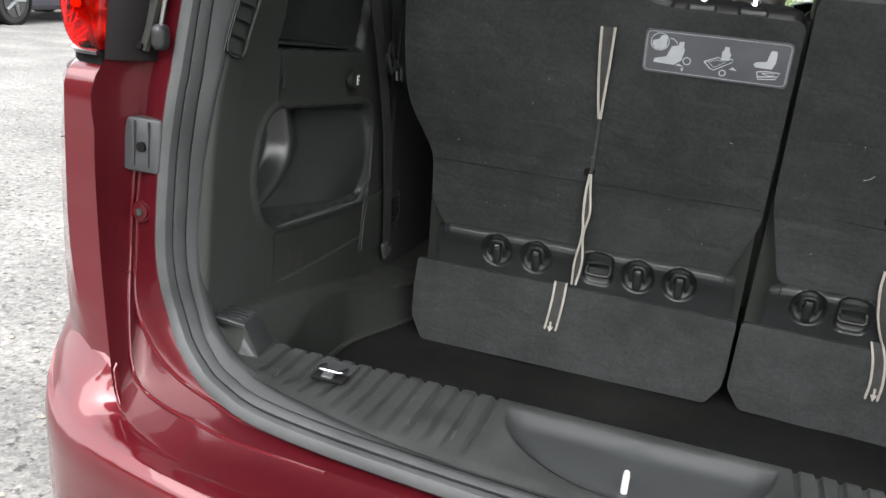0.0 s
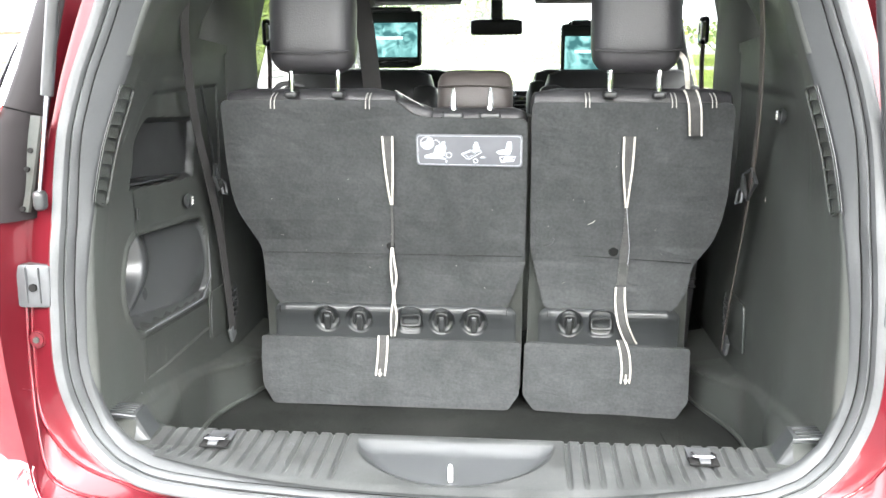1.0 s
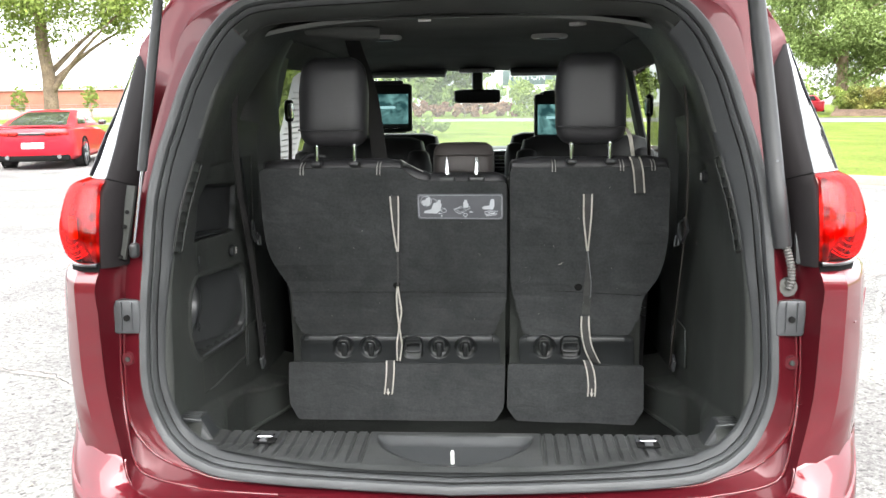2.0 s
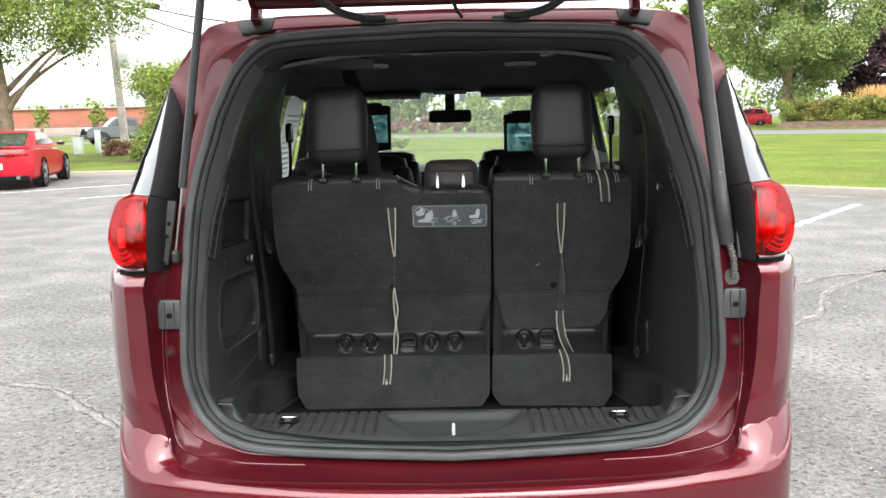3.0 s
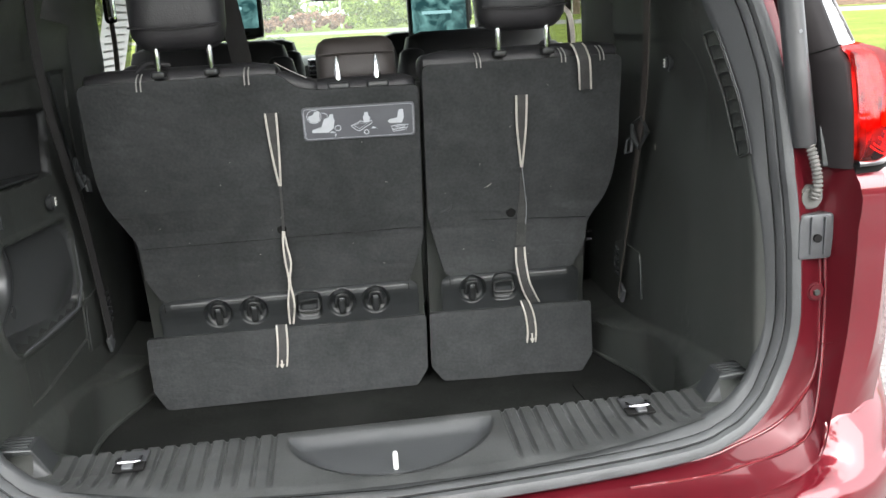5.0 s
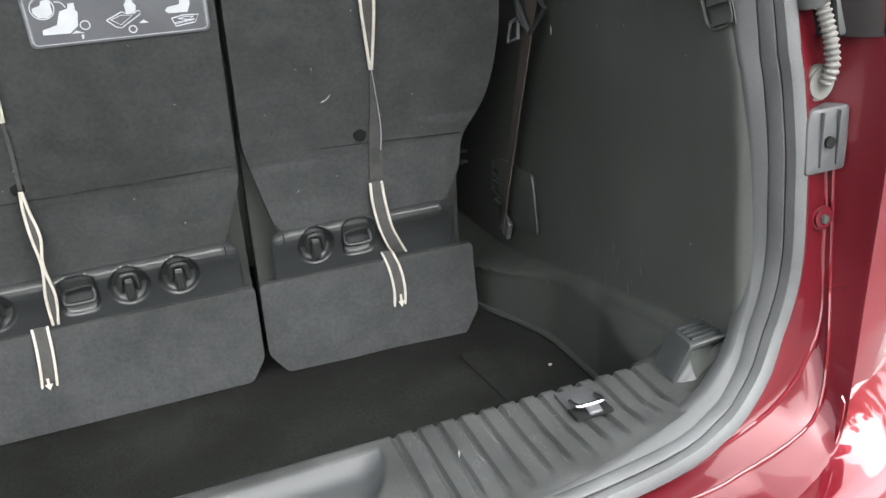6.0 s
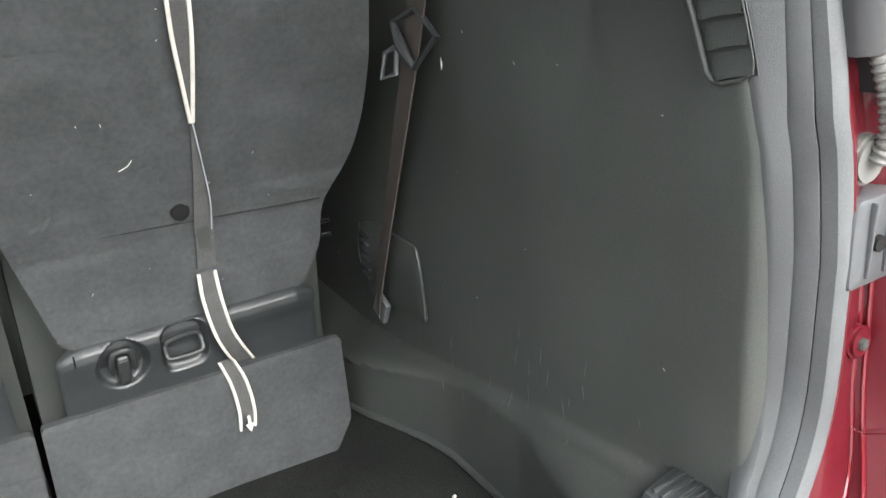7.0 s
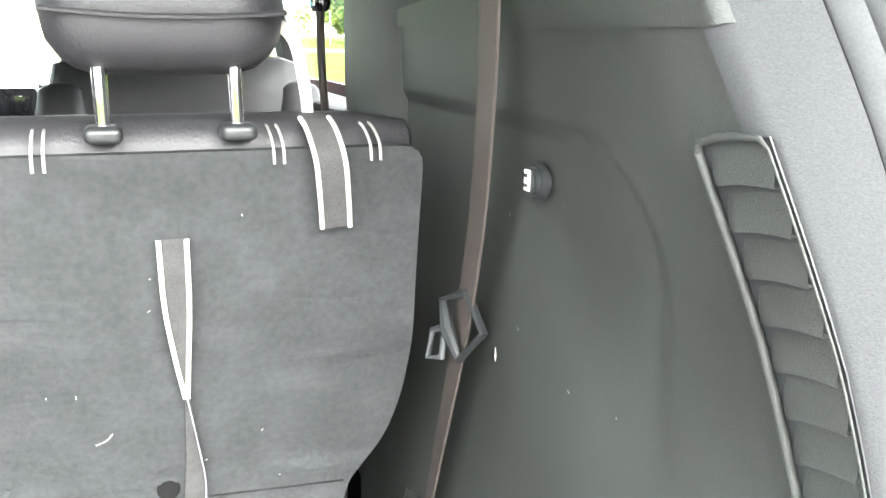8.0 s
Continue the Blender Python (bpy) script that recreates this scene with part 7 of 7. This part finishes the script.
def shrub(name, label, x0, y0, x1, y1, h, w, leaf, seed, per=110, size=0.10, n=60, z=0.1, cat="hedge"):
    rnd = random.Random(seed)
    t = thing(name, label, cat, ((x0 + x1) / 2, (y0 + y1) / 2, z))
    clumps = []
    for k in range(n):
        f = (k + rnd.random()) / n
        clumps.append((x0 + (x1 - x0) * f + rnd.uniform(-w, w) * 0.5, y0 + (y1 - y0) * f + rnd.uniform(-w, w) * 0.5, z + h * rnd.uniform(0.12, 0.85), h * rnd.uniform(0.18, 0.30)))
    mesh_part("foliage", leaves(clumps, per, size, seed), leaf, t, "dense small leaves", smooth=False)
    for k in range(max(3, n // 14)):
        f = (k + 0.5) / max(3, n // 14)
        px, py = x0 + (x1 - x0) * f, y0 + (y1 - y0) * f
        part("stem", tube([(px, py, z - 0.05), (px + 0.1, py, z + h * 0.35), (px - 0.1, py, z + h * 0.6)], [0.05, 0.035, 0.01], 6, n=6), BARK, t)
    return t


# beyond the lawn, to the side of the tall maple
MX, MY = 29.0, 72.0
tree(MX - 0.5, MY, 15.0, 7.4, 2.6, LEAF, "broad green maple behind a clipped hedge", 21, 165, 460, 0.135, 0.42, shape=0.8)
tree(MX - 3.2, MY + 18, 17, 6.5, 3.0, LEAF_LIME, "pale green tree beyond the road", 22, 80, 150, 0.30, 0.35)
tree(MX + 12.5, MY + 8, 12, 5.6, 1.5, LEAF_DARK, "dark purple-leaved tree beyond the hedge", 23, 120, 200, 0.26, 0.35)
tree(MX + 1, MY + 34, 6, 4.6, 1.0, LEAF_LIME, "small yellow-green tree far behind the maple", 24, 70, 140, 0.26, 0.2)
for k, (x0, y0, x1, y1, hh) in enumerate(((25.5, 65.0, 31, 62.0, 2.1), (31, 62.0, 36.5, 59.0, 2.0), (36.5, 59.0, 46, 54.0, 2.1), (46, 54, 60, 46, 2.1))):
    shrub("hedge", "clipped green hedge with rusty patches", x0, y0, x1, y1, hh - 0.05, 1.0, LEAF_HEDGE, 40 + k, 360, 0.085, 120, z=0.35)
mb = curve_points([(25.5, 64.8), (31, 61.9), (36, 58.9), (62, 44)], 40)
tagged(part("mulch_bed", grid([[(x + 0.5 * u, y + 0.87 * u, z) for u, z in ((-3.4, 0.09), (-2.4, 0.38), (-1, 0.58), (1, 0.58), (3.4, 0.09))] for x, y in mb]), MULCH, None), "raised brown mulch bed under the hedge", "flower bed", kind="structure")
for k, (x, y) in enumerate(((34.0, 67.5), (36.2, 66.6), (38.6, 65.4))):
    t = thing("ornamental_grass", "tall tan ornamental grass in plume", "plant", (x, y, 0.1))
    g = np.random.default_rng(60 + k)
    n = 1100
    bx, by = x + g.normal(0, 0.9, n), y + g.normal(0, 0.9, n)
    hx, hz = g.normal(0, 0.55, n), g.uniform(1.5, 3.2, n)
    v = np.stack([np.stack([bx - 0.012, by, 0 * bx + 0.1], 1), np.stack([bx + 0.012, by, 0 * bx + 0.1], 1), np.stack([bx + hx + 0.03, by, hz], 1), np.stack([bx + hx - 0.005, by, hz + 0.22], 1)], 1).reshape(-1, 3)
    me = bpy.data.meshes.new("plumes")
    me.from_pydata(v.tolist(), [], [(4 * i, 4 * i + 1, 4 * i + 2, 4 * i + 3) for i in range(n)])
    mesh_part("plumes", me, PLUMES, t, smooth=False)

# ahead, seen through the windscreen
for k, (x, y, h, r, leaf) in enumerate(((-14, 92, 9, 6, LEAF), (-6.5, 90, 8.5, 5.5, LEAF), (-22, 96, 10, 6, LEAF), (13, 96, 9, 5, LEAF_LIME), (-30, 104, 9, 6, LEAF))):
    tree(x, y, h, r, 1.2, leaf, "leafy green tree beyond the road", 70 + k, 80, 130, 0.28, 0.25)
shrub("shrub", "rounded green shrub beyond the road", 2.0, 80, 12, 76, 3.6, 2.4, LEAF_LIME, 81, 200, 0.16, 80, cat="shrub")
shrub("shrub", "rounded green shrub beyond the road", -20, 85, -9, 84, 3.2, 2.4, LEAF, 82, 180, 0.16, 70, cat="shrub")
shrub("shrub", "low rust-coloured shrub beside the road", -8, 82, 1.5, 80, 1.7, 1.8, LEAF_RUST, 83, 150, 0.14, 50, cat="shrub")
shrub("shrub", "low spreading green shrub on the lawn", -5.0, 33.5, -2.6, 32.6, 0.8, 1.6, LEAF, 84, 200, 0.06, 40, cat="shrub")
board = thing("sign", "dark green town sign with pale lettering beyond the road", "sign", (3.4, 88, 0))
part("sign_board", box((3.6, 88, 3.95), (6.2, 0.2, 1.5), 0.05), material("dark_green_sign", (0.04, 0.07, 0.07), rough=0.5), board)
for e in (-2.6, 2.6):
    part("sign_post", box((3.6 + e, 88.1, 1.7), (0.2, 0.2, 3.4), 0.02), POLE, board)
fc = bpy.data.curves.new("sign_text", "FONT")
fc.body, fc.size, fc.extrude, fc.align_x = "FENTON", 0.95, 0.02, "CENTER"
tx = new("tmp_text", fc)
me = bpy.data.meshes.new_from_object(tx.evaluated_get(bpy.context.evaluated_depsgraph_get()))
bpy.data.objects.remove(tx)
me.transform(pose(3.0, 87.86, 3.72, 90, 0, 0))
me.materials.clear()
mesh_part("sign_lettering", me, INK, board, "pale capital letters", smooth=False)

# to the other side: shade tree, bush, pole and wires, boxes
tree(-16.9, 30.0, 11, 6.0, 4.2, LEAF_LIME, "large shade tree with a forked trunk on the lawn", 31, 150, 420, 0.085, 0.25, fork=True)
shrub("bush", "tall rounded green bush on the lawn", -10.6, 31.0, -8.5, 30.4, 3.9, 2.4, LEAF_LIME, 32, 800, 0.06, 130, cat="bush")
shrub("low_shrub", "small rusty shrub at the foot of the pole", -16.0, 37.1, -14.9, 36.7, 0.80, 0.8, LEAF_RUST, 33, 140, 0.06, 30, cat="shrub")
shrub("low_shrub", "low green shrub beside the tall bush", -12.2, 31.2, -10.6, 30.4, 0.70, 0.9, LEAF_LIME, 34, 260, 0.05, 40, cat="shrub")
strip_on_ground("mulch_patch", [(-16.9, 37.0), (-14.6, 36.6)], 1.6, 0.136, MULCH, "brown mulch patch round the pole", "flower bed")
strip_on_ground("mulch_patch", [(-12.6, 30.0), (-9.0, 29.6)], 2.6, 0.136, MULCH, "brown mulch patch under the bush", "flower bed")
pole = thing("utility_pole", "leaning weathered wooden utility pole with a grey box", "pole", (-15.1, 38.2, 0.1))
part("pole_shaft", tube([(-15.53, 38.2, 0.0), (-15.72, 38.2, 4.0), (-16.07, 38.2, 12.0)], [0.20, 0.17, 0.14], 14), POLE, pole, "grey weathered wood")
part("service_box", box((-15.30, 38.1, 4.45), (0.46, 0.3, 0.72), 0.03), GREY_BOX, pole, "pale grey metal box")
for z0, end_r, end_l in ((7.3, (-5.3, 32.0, 5.0), (-40, 42, 6.9)), (7.05, (-5.9, 30.0, 3.9), (-40, 42, 6.4)), (8.6, (14, 34, 7.6), (-40, 42, 8.2))):
    for end in (end_r, end_l):
        mid_ = [(p + q) / 2 for p, q in zip((-15.95, 38.2, z0), end)]
        part("cable", tube([(-15.82, 38.2, z0), (mid_[0], mid_[1], mid_[2] - 0.25), end], 0.034, 6, n=24), WIRE, pole)
part("cable_can", cushion((0.75, 0.22, 0.24), 0.08, pose(-13.1, 36.0, 6.60, 0, 8, 0)), WIRE, pole)
for x, y, h, w in ((-18.7, 40.2, 0.80, 0.44), (-18.2, 41.4, 1.15, 0.28)):
    bx = thing("utility_box", "pale green metal utility cabinet on the lawn", "cabinet", (x, y, 0.13))
    part("cabinet_body", box((x, y, 0.12 + h / 2), (w, w * 0.6, h), 0.04, 3), GREY_BOX, bx)
    part("cabinet_lid", box((x, y, 0.12 + h), (w + 0.04, w * 0.6 + 0.04, 0.05), 0.02), GREY_BOX, bx)
    part("cabinet_door", box((x, y - w * 0.3 - 0.002, 0.12 + h * 0.5), (w * 0.8, 0.01, h * 0.75), 0.004), GREY_BOX, bx)

# brick building far off, and a fence
bld = thing("brick_building", "long low red brick building with a pale base", "building", (-78, 165, 0))
part("wall", box((-82, 168, 3.2), (78, 16, 3.6), 0.05), BRICK, bld, "red brick wall")
part("wall_base", box((-82, 167.9, 0.75), (78.3, 16.1, 1.5), 0.05), BAND, bld, "pale masonry base")
part("roof_edge", box((-82, 168, 5.1), (79, 17, 0.3), 0.05), BAND, bld, "pale roof coping")
fence = thing("mesh_fence", "thin grey mesh fence in front of the building", "fence", (-60, 110, 0))
for k in range(16):
    part("fence_post", tube([(-86 + 3.4 * k, 112 - 0.4 * k, 0.1), (-86 + 3.4 * k, 112 - 0.4 * k, 2.0)], 0.04, 6), STEEL, fence)
for z in (0.5, 0.9, 1.3, 1.7, 2.0):
    part("fence_wire", tube([(-86, 112, z), (-35, 106, z)], 0.02, 5), STEEL, fence)
for k, (x, y) in enumerate(((-50, 118), (-60, 122), (-72, 124))):
    tree(x, y, 4.6, 1.2, 1.1, LEAF_LIME, "young green tree before the building", 90 + k, 60, 110, 0.11, 0.06, limbs=5)
wood = thing("distant_wood", "dark green woodland on the horizon", "woodland", (0, 300, 0), kind="stuff")
rnd = random.Random(12)
behind = [(-62 + 1.0 * k + rnd.uniform(-1, 1), -30 + rnd.uniform(-3, 3), rnd.uniform(0.6, 1.0) * (5.0 + 10.0 * rnd.random() * (0.6 + 0.4 * math.sin(k * 0.41))), rnd.uniform(1.8, 3.0)) for k in range(124)]
behind += [(-62 + 2.0 * k, -31, z, 2.8) for k in range(62) for z in (2.2, 5.5)]
belt_of_trees = thing("tree_belt", "dark green belt of trees across the car park", "trees", (0, -30, 0), kind="stuff")
mesh_part("treetops", leaves(behind, 90, 0.8, 16), LEAF, belt_of_trees, smooth=False)
rnd = random.Random(5)
clumps = [(-330 + 5.0 * k, 320 + rnd.uniform(-15, 15), rnd.uniform(2, 8), rnd.uniform(4, 8)) for k in range(140)]
mesh_part("treetops", leaves(clumps, 60, 1.4, 6), LEAF, wood, smooth=False)


# ---- outside: parked cars ----
def wheel_at(car, x, y, r, w, m):
    """A tyre with its rim and spokes; x across the car, y along it."""
    def put(b):
        bmesh.ops.transform(b, matrix=m, verts=b.verts)
        return b
    tyre = part("wheel", put(disc((x, y, r), (1, 0, 0), r, w, 28, 0.03)), TYRE, car, "black tyre")
    e = math.copysign(1, x)
    rim = part("rim", put(disc((x + e * w * 0.5, y, r), (1, 0, 0), r * 0.68, 0.03, 24, 0.008)), GLOSS, tyre, "dark rim")
    for k in range(5):
        a = k * 1.2566
        put_bm = tube([(x + e * (w * 0.5 + 0.02), y, r), (x + e * (w * 0.5 + 0.02), y + math.cos(a) * r * 0.62, r + math.sin(a) * r * 0.62)], [0.035, 0.022], 6)
        part("spoke", put(put_bm), STEEL, tyre)


def car(name, label, x, y, heading, L, W, H, paint, sporty=True, group=""):
    """A parked car, its tail at the local origin, nose along local +y."""
    m = pose(x, y, 0, 0, 0, heading)
    ob = thing(name, label, "car", (x, y, 0), group=group)
    hw = W / 2
    deck = H * (0.72 if sporty else 0.68)
    st = [(-0.02, 0.45, deck * 0.82, 0.62), (0.0, 0.34, deck * 0.93, 0.78), (0.05, 0.26, deck * 0.985, 0.88), (0.16, 0.23, deck * 0.995, 0.94), (0.35, 0.22, deck, 0.97), (L * 0.2, 0.2, deck, 1.0), (L * 0.45, 0.2, deck * 0.97, 0.98), (L * 0.68, 0.2, deck * 0.93, 0.98), (L * 0.9, 0.22, deck * 0.80, 0.94), (L * 0.985, 0.28, deck * 0.62, 0.80), (L, 0.34, deck * 0.5, 0.70)]
    rows = []
    for yy, zb, zt, wf in st:
        w = hw * wf
        prof_ = [(0, zb), (w * 0.85, zb), (w * 0.96, zb + 0.08), (w, zb + (zt - zb) * 0.45), (w * 0.975, zb + (zt - zb) * 0.62), (w * 0.96, zt - 0.06), (w * 0.88, zt - 0.01), (0, zt + 0.02)]
        rows.append([(-a, yy, z) for a, z in prof_[::-1]] + [(a, yy, z) for a, z in prof_[1:]])
    bm = grid(rows)
    for r in (rows[0], rows[-1]):
        bm.faces.new([bm.verts.new(p) for p in r])
    bmesh.ops.remove_doubles(bm, verts=bm.verts, dist=0.001)
    bmesh.ops.transform(bm, matrix=m, verts=bm.verts)
    part("body", bm, paint, ob, "glossy painted body")
    c0, c1, r0, r1 = L * (0.06 if sporty else 0.06), L * 0.72, L * (0.40 if sporty else 0.16), L * 0.50
    rows = []
    for f, zz in ((0, deck - 0.02), (0.3, deck + (H - deck) * 0.36), (0.6, deck + (H - deck) * 0.68), (0.82, deck + (H - deck) * 0.86), (0.94, H - 0.025), (1, H)):
        y0, y1 = c0 + (r0 - c0) * f, c1 + (r1 - c1) * f
        w = hw * (0.89 - 0.27 * f ** 1.2)
        rows.append([(-w, y0 + 0.16, zz), (-w * 0.86, y0 + 0.04, zz), (-w * 0.5, y0, zz), (w * 0.5, y0, zz), (w * 0.86, y0 + 0.04, zz), (w, y0 + 0.16, zz), (w, (y0 + y1) / 2, zz), (w, y1 - 0.12, zz), (w * 0.7, y1, zz), (-w * 0.7, y1, zz), (-w, y1 - 0.12, zz), (-w, (y0 + y1) / 2, zz)])
    crown = [(x * 0.6, (y - (r0 + r1) / 2) * 0.6 + (r0 + r1) / 2, H + 0.02) for x, y, _ in rows[5]]
    bm = grid(rows + [crown], wrap_u=True)
    bm.faces.new([bm.verts.new(p) for p in crown])
    bmesh.ops.remove_doubles(bm, verts=bm.verts, dist=0.001)
    bmesh.ops.transform(bm, matrix=m, verts=bm.verts)
    part("roof", bm, paint, ob)

    def cabin(f):
        zz = float(np.interp(f, [0, 0.3, 0.6, 0.82, 0.94, 1], [deck - 0.02, deck + (H - deck) * 0.36, deck + (H - deck) * 0.68, deck + (H - deck) * 0.86, H - 0.025, H]))
        return hw * (0.89 - 0.27 * f ** 1.2), c0 + (r0 - c0) * f, c1 + (r1 - c1) * f, zz

    panels = []
    for k, (sgn, lab) in enumerate(((-1, "rear_window"), (1, "windscreen"))):
        pr = []
        for f in np.linspace(0.10, 0.90, 8):
            w, y0, y1, zz = cabin(f)
            pr.append([(g * w * 0.80, (y0 + 0.05 * g * g - 0.012) if sgn < 0 else (y1 - 0.05 * g * g + 0.012), zz + 0.006) for g in np.linspace(-1, 1, 9)])
        panels.append((lab, pr))
    for e in (-1, 1):
        for a0, a1 in ((0.14, 0.48), (0.53, 0.90)):
            pr = []
            for f in np.linspace(0.14, 0.84, 8):
                w, y0, y1, zz = cabin(f)
                pr.append([(e * (w + 0.006), y0 + (y1 - y0) * g, zz) for g in np.linspace(a0, a1, 6)])
            panels.append(("side_window", pr))
    for lab, pr in panels:
        bm = thick(grid(pr), 0.004)
        bmesh.ops.transform(bm, matrix=m, verts=bm.verts)
        part(lab, bm, CAR_GLASS, ob, "dark car window")
    for e in (-1, 1):
        bm = cushion((0.20, 0.11, 0.13), 0.04, pose(e * (hw + 0.04), L * 0.64, deck + 0.06))
        bmesh.ops.transform(bm, matrix=m, verts=bm.verts)
        part("door_mirror", bm, GLOSS, ob)
        bm = cushion((0.52, 0.07, 0.10), 0.03, pose(e * hw * 0.58, 0.0, deck - 0.15, 0, 0, e * 12))
        bmesh.ops.transform(bm, matrix=m, verts=bm.verts)
        part("tail_light", bm, LENS, ob, "dark red tail light")
        bm = disc((e * hw * 0.60, -0.015, 0.30), (0, -1, 0), 0.045, 0.10, 16, 0.01)
        bmesh.ops.transform(bm, matrix=m, verts=bm.verts)
        part("exhaust", bm, STEEL, ob)
        for yy in (L * 0.22, L * 0.82):
            wheel_at(ob, e * (hw - 0.135), yy, 0.35, 0.25, m)
            # Near-black ring paints the shaded gap between wheel and body.
            bm = ring((e * (hw - 0.012), yy, 0.36), (1, 0, 0), 0.365, 0.022, 28)
            bmesh.ops.transform(bm, matrix=m, verts=bm.verts)
            part("wheel_arch", bm, DARKNESS, ob)
    for nm, ctr, sz, mt in (("tail_band", (0, -0.015, deck - 0.15), (hw * 0.7, 0.05, 0.07), GLOSS), ("spoiler", (0, 0.10, deck + 0.03), (hw * 1.75, 0.20, 0.03), paint), ("diffuser", (0, 0.06, 0.27), (hw * 1.66, 0.16, 0.15), DARKNESS), ("number_plate", (0, -0.015, deck - 0.42), (0.50, 0.02, 0.14), WHITE_PLASTIC), ("plate_bar", (0, -0.028, deck - 0.42), (0.34, 0.006, 0.05), PRINT)):
        bm = box(ctr, sz, min(sz) * 0.3)
        bmesh.ops.transform(bm, matrix=m, verts=bm.verts)
        part(nm, bm, mt, ob)
    return ob


car("sports_sedan", "bright red sports sedan parked in a bay", -10.8, 17.66, 15, 5.0, 1.90, 1.37, RED_CAR, group="parked cars")
car("sedan", "dark plum sedan parked at the kerbside", -11.1, 8.2, 6, 4.9, 1.86, 1.45, NAVY_CAR, group="parked cars")
car("hatchback", "red car parked beyond the hedge", 30.0, 80.0, 75, 4.6, 1.9, 1.7, RED_CAR, False, group="parked cars")


def pickup(x, y, heading):
    """A grey pickup seen from its side; tail at the local origin."""
    m = pose(x, y, 0, 0, 0, heading)
    ob = thing("pickup_truck", "silver-grey pickup truck with a black grille on the road", "truck", (x, y, 0), group="parked cars")
    side = pose(0, 0, 0, 0, 0, 90)

    def put(name, bm, mat, label=""):
        bmesh.ops.transform(bm, matrix=m, verts=bm.verts)
        return part(name, bm, mat, ob, label)
    for name, outline, w, mat, label in (
            ("body", [(0, 0.66), (0, 1.40), (1.9, 1.42), (4.15, 1.46), (5.50, 1.42), (5.82, 1.30), (5.92, 0.66)], 2.06, PICKUP_PAINT, "glossy silver-grey body"),
            ("cab", [(1.9, 1.38), (2.0, 2.02), (2.3, 2.16), (3.45, 2.18), (4.35, 1.42)], 1.74, PICKUP_PAINT, ""),
            ("side_window", [(2.1, 1.52), (2.18, 1.94), (2.9, 2.03), (3.40, 2.03), (3.98, 1.52)], 1.80, CAR_GLASS, "dark side windows"),
            ("windscreen", [(3.56, 2.11), (4.22, 1.55), (4.25, 1.57), (3.60, 2.13)], 1.54, CAR_GLASS, "dark windscreen"),
            ("grille", [(5.80, 0.86), (5.80, 1.32), (5.92, 1.26), (5.98, 0.86)], 1.80, DARKNESS, "black grille"),
            ("bumper", [(5.70, 0.56), (5.70, 0.84), (6.04, 0.82), (6.06, 0.60)], 2.04, PLASTIC, "black front bumper"),
            ("sill", [(0.1, 0.50), (0.1, 0.70), (5.8, 0.70), (5.8, 0.50)], 1.96, PLASTIC, "dark lower body")):
        bm = bmesh.new()
        rows_ = [[(sx * w / 2, p, q) for p, q in outline] for sx in (-1, -0.94, 0.94, 1)]
        for r, s in ((0, 0.985), (3, 0.985)):
            cy, cz = sum(p[1] for p in rows_[r]) / len(outline), sum(p[2] for p in rows_[r]) / len(outline)
            rows_[r] = [(px, cy + (py - cy) * s, cz + (pz - cz) * s) for px, py, pz in rows_[r]]
        bm = grid(rows_, wrap_u=True)
        for r in (rows_[0], rows_[-1]):
            bm.faces.new([bm.verts.new(p) for p in r])
        bmesh.ops.remove_doubles(bm, verts=bm.verts, dist=0.001)
        bmesh.ops.recalc_face_normals(bm, faces=bm.faces)
        put(name, bm, mat, label)
    for e in (-1, 1):
        put("headlight", cushion((0.30, 0.14, 0.13), 0.03, pose(e * 0.86, 5.88, 1.22)), WHITE_PLASTIC)
        for yy in (1.15, 4.75):
            wheel_at(ob, e * 0.92, yy, 0.46, 0.30, m)
            put("wheel_arch", ring((e * 1.025, yy, 0.50), (1, 0, 0), 0.50, 0.05, 28), DARKNESS)


pickup(-23.9, 67.4, 125)

# chain posts beyond the hedge
for k in range(6):
    pt = thing("lamp_post", "thin pale post beyond the hedge", "post", (20 + 1.6 * k, 82, 0), group="thin posts")
    part("post_shaft", tube([(20 + 1.6 * k, 82, 0), (20 + 1.6 * k, 82, 3.2)], 0.05, 8), WHITE_PLASTIC, pt)
    part("post_cap", disc((20 + 1.6 * k, 82, 3.22), (0, 0, 1), 0.07, 0.05, 10, 0.01), WHITE_PLASTIC, pt)
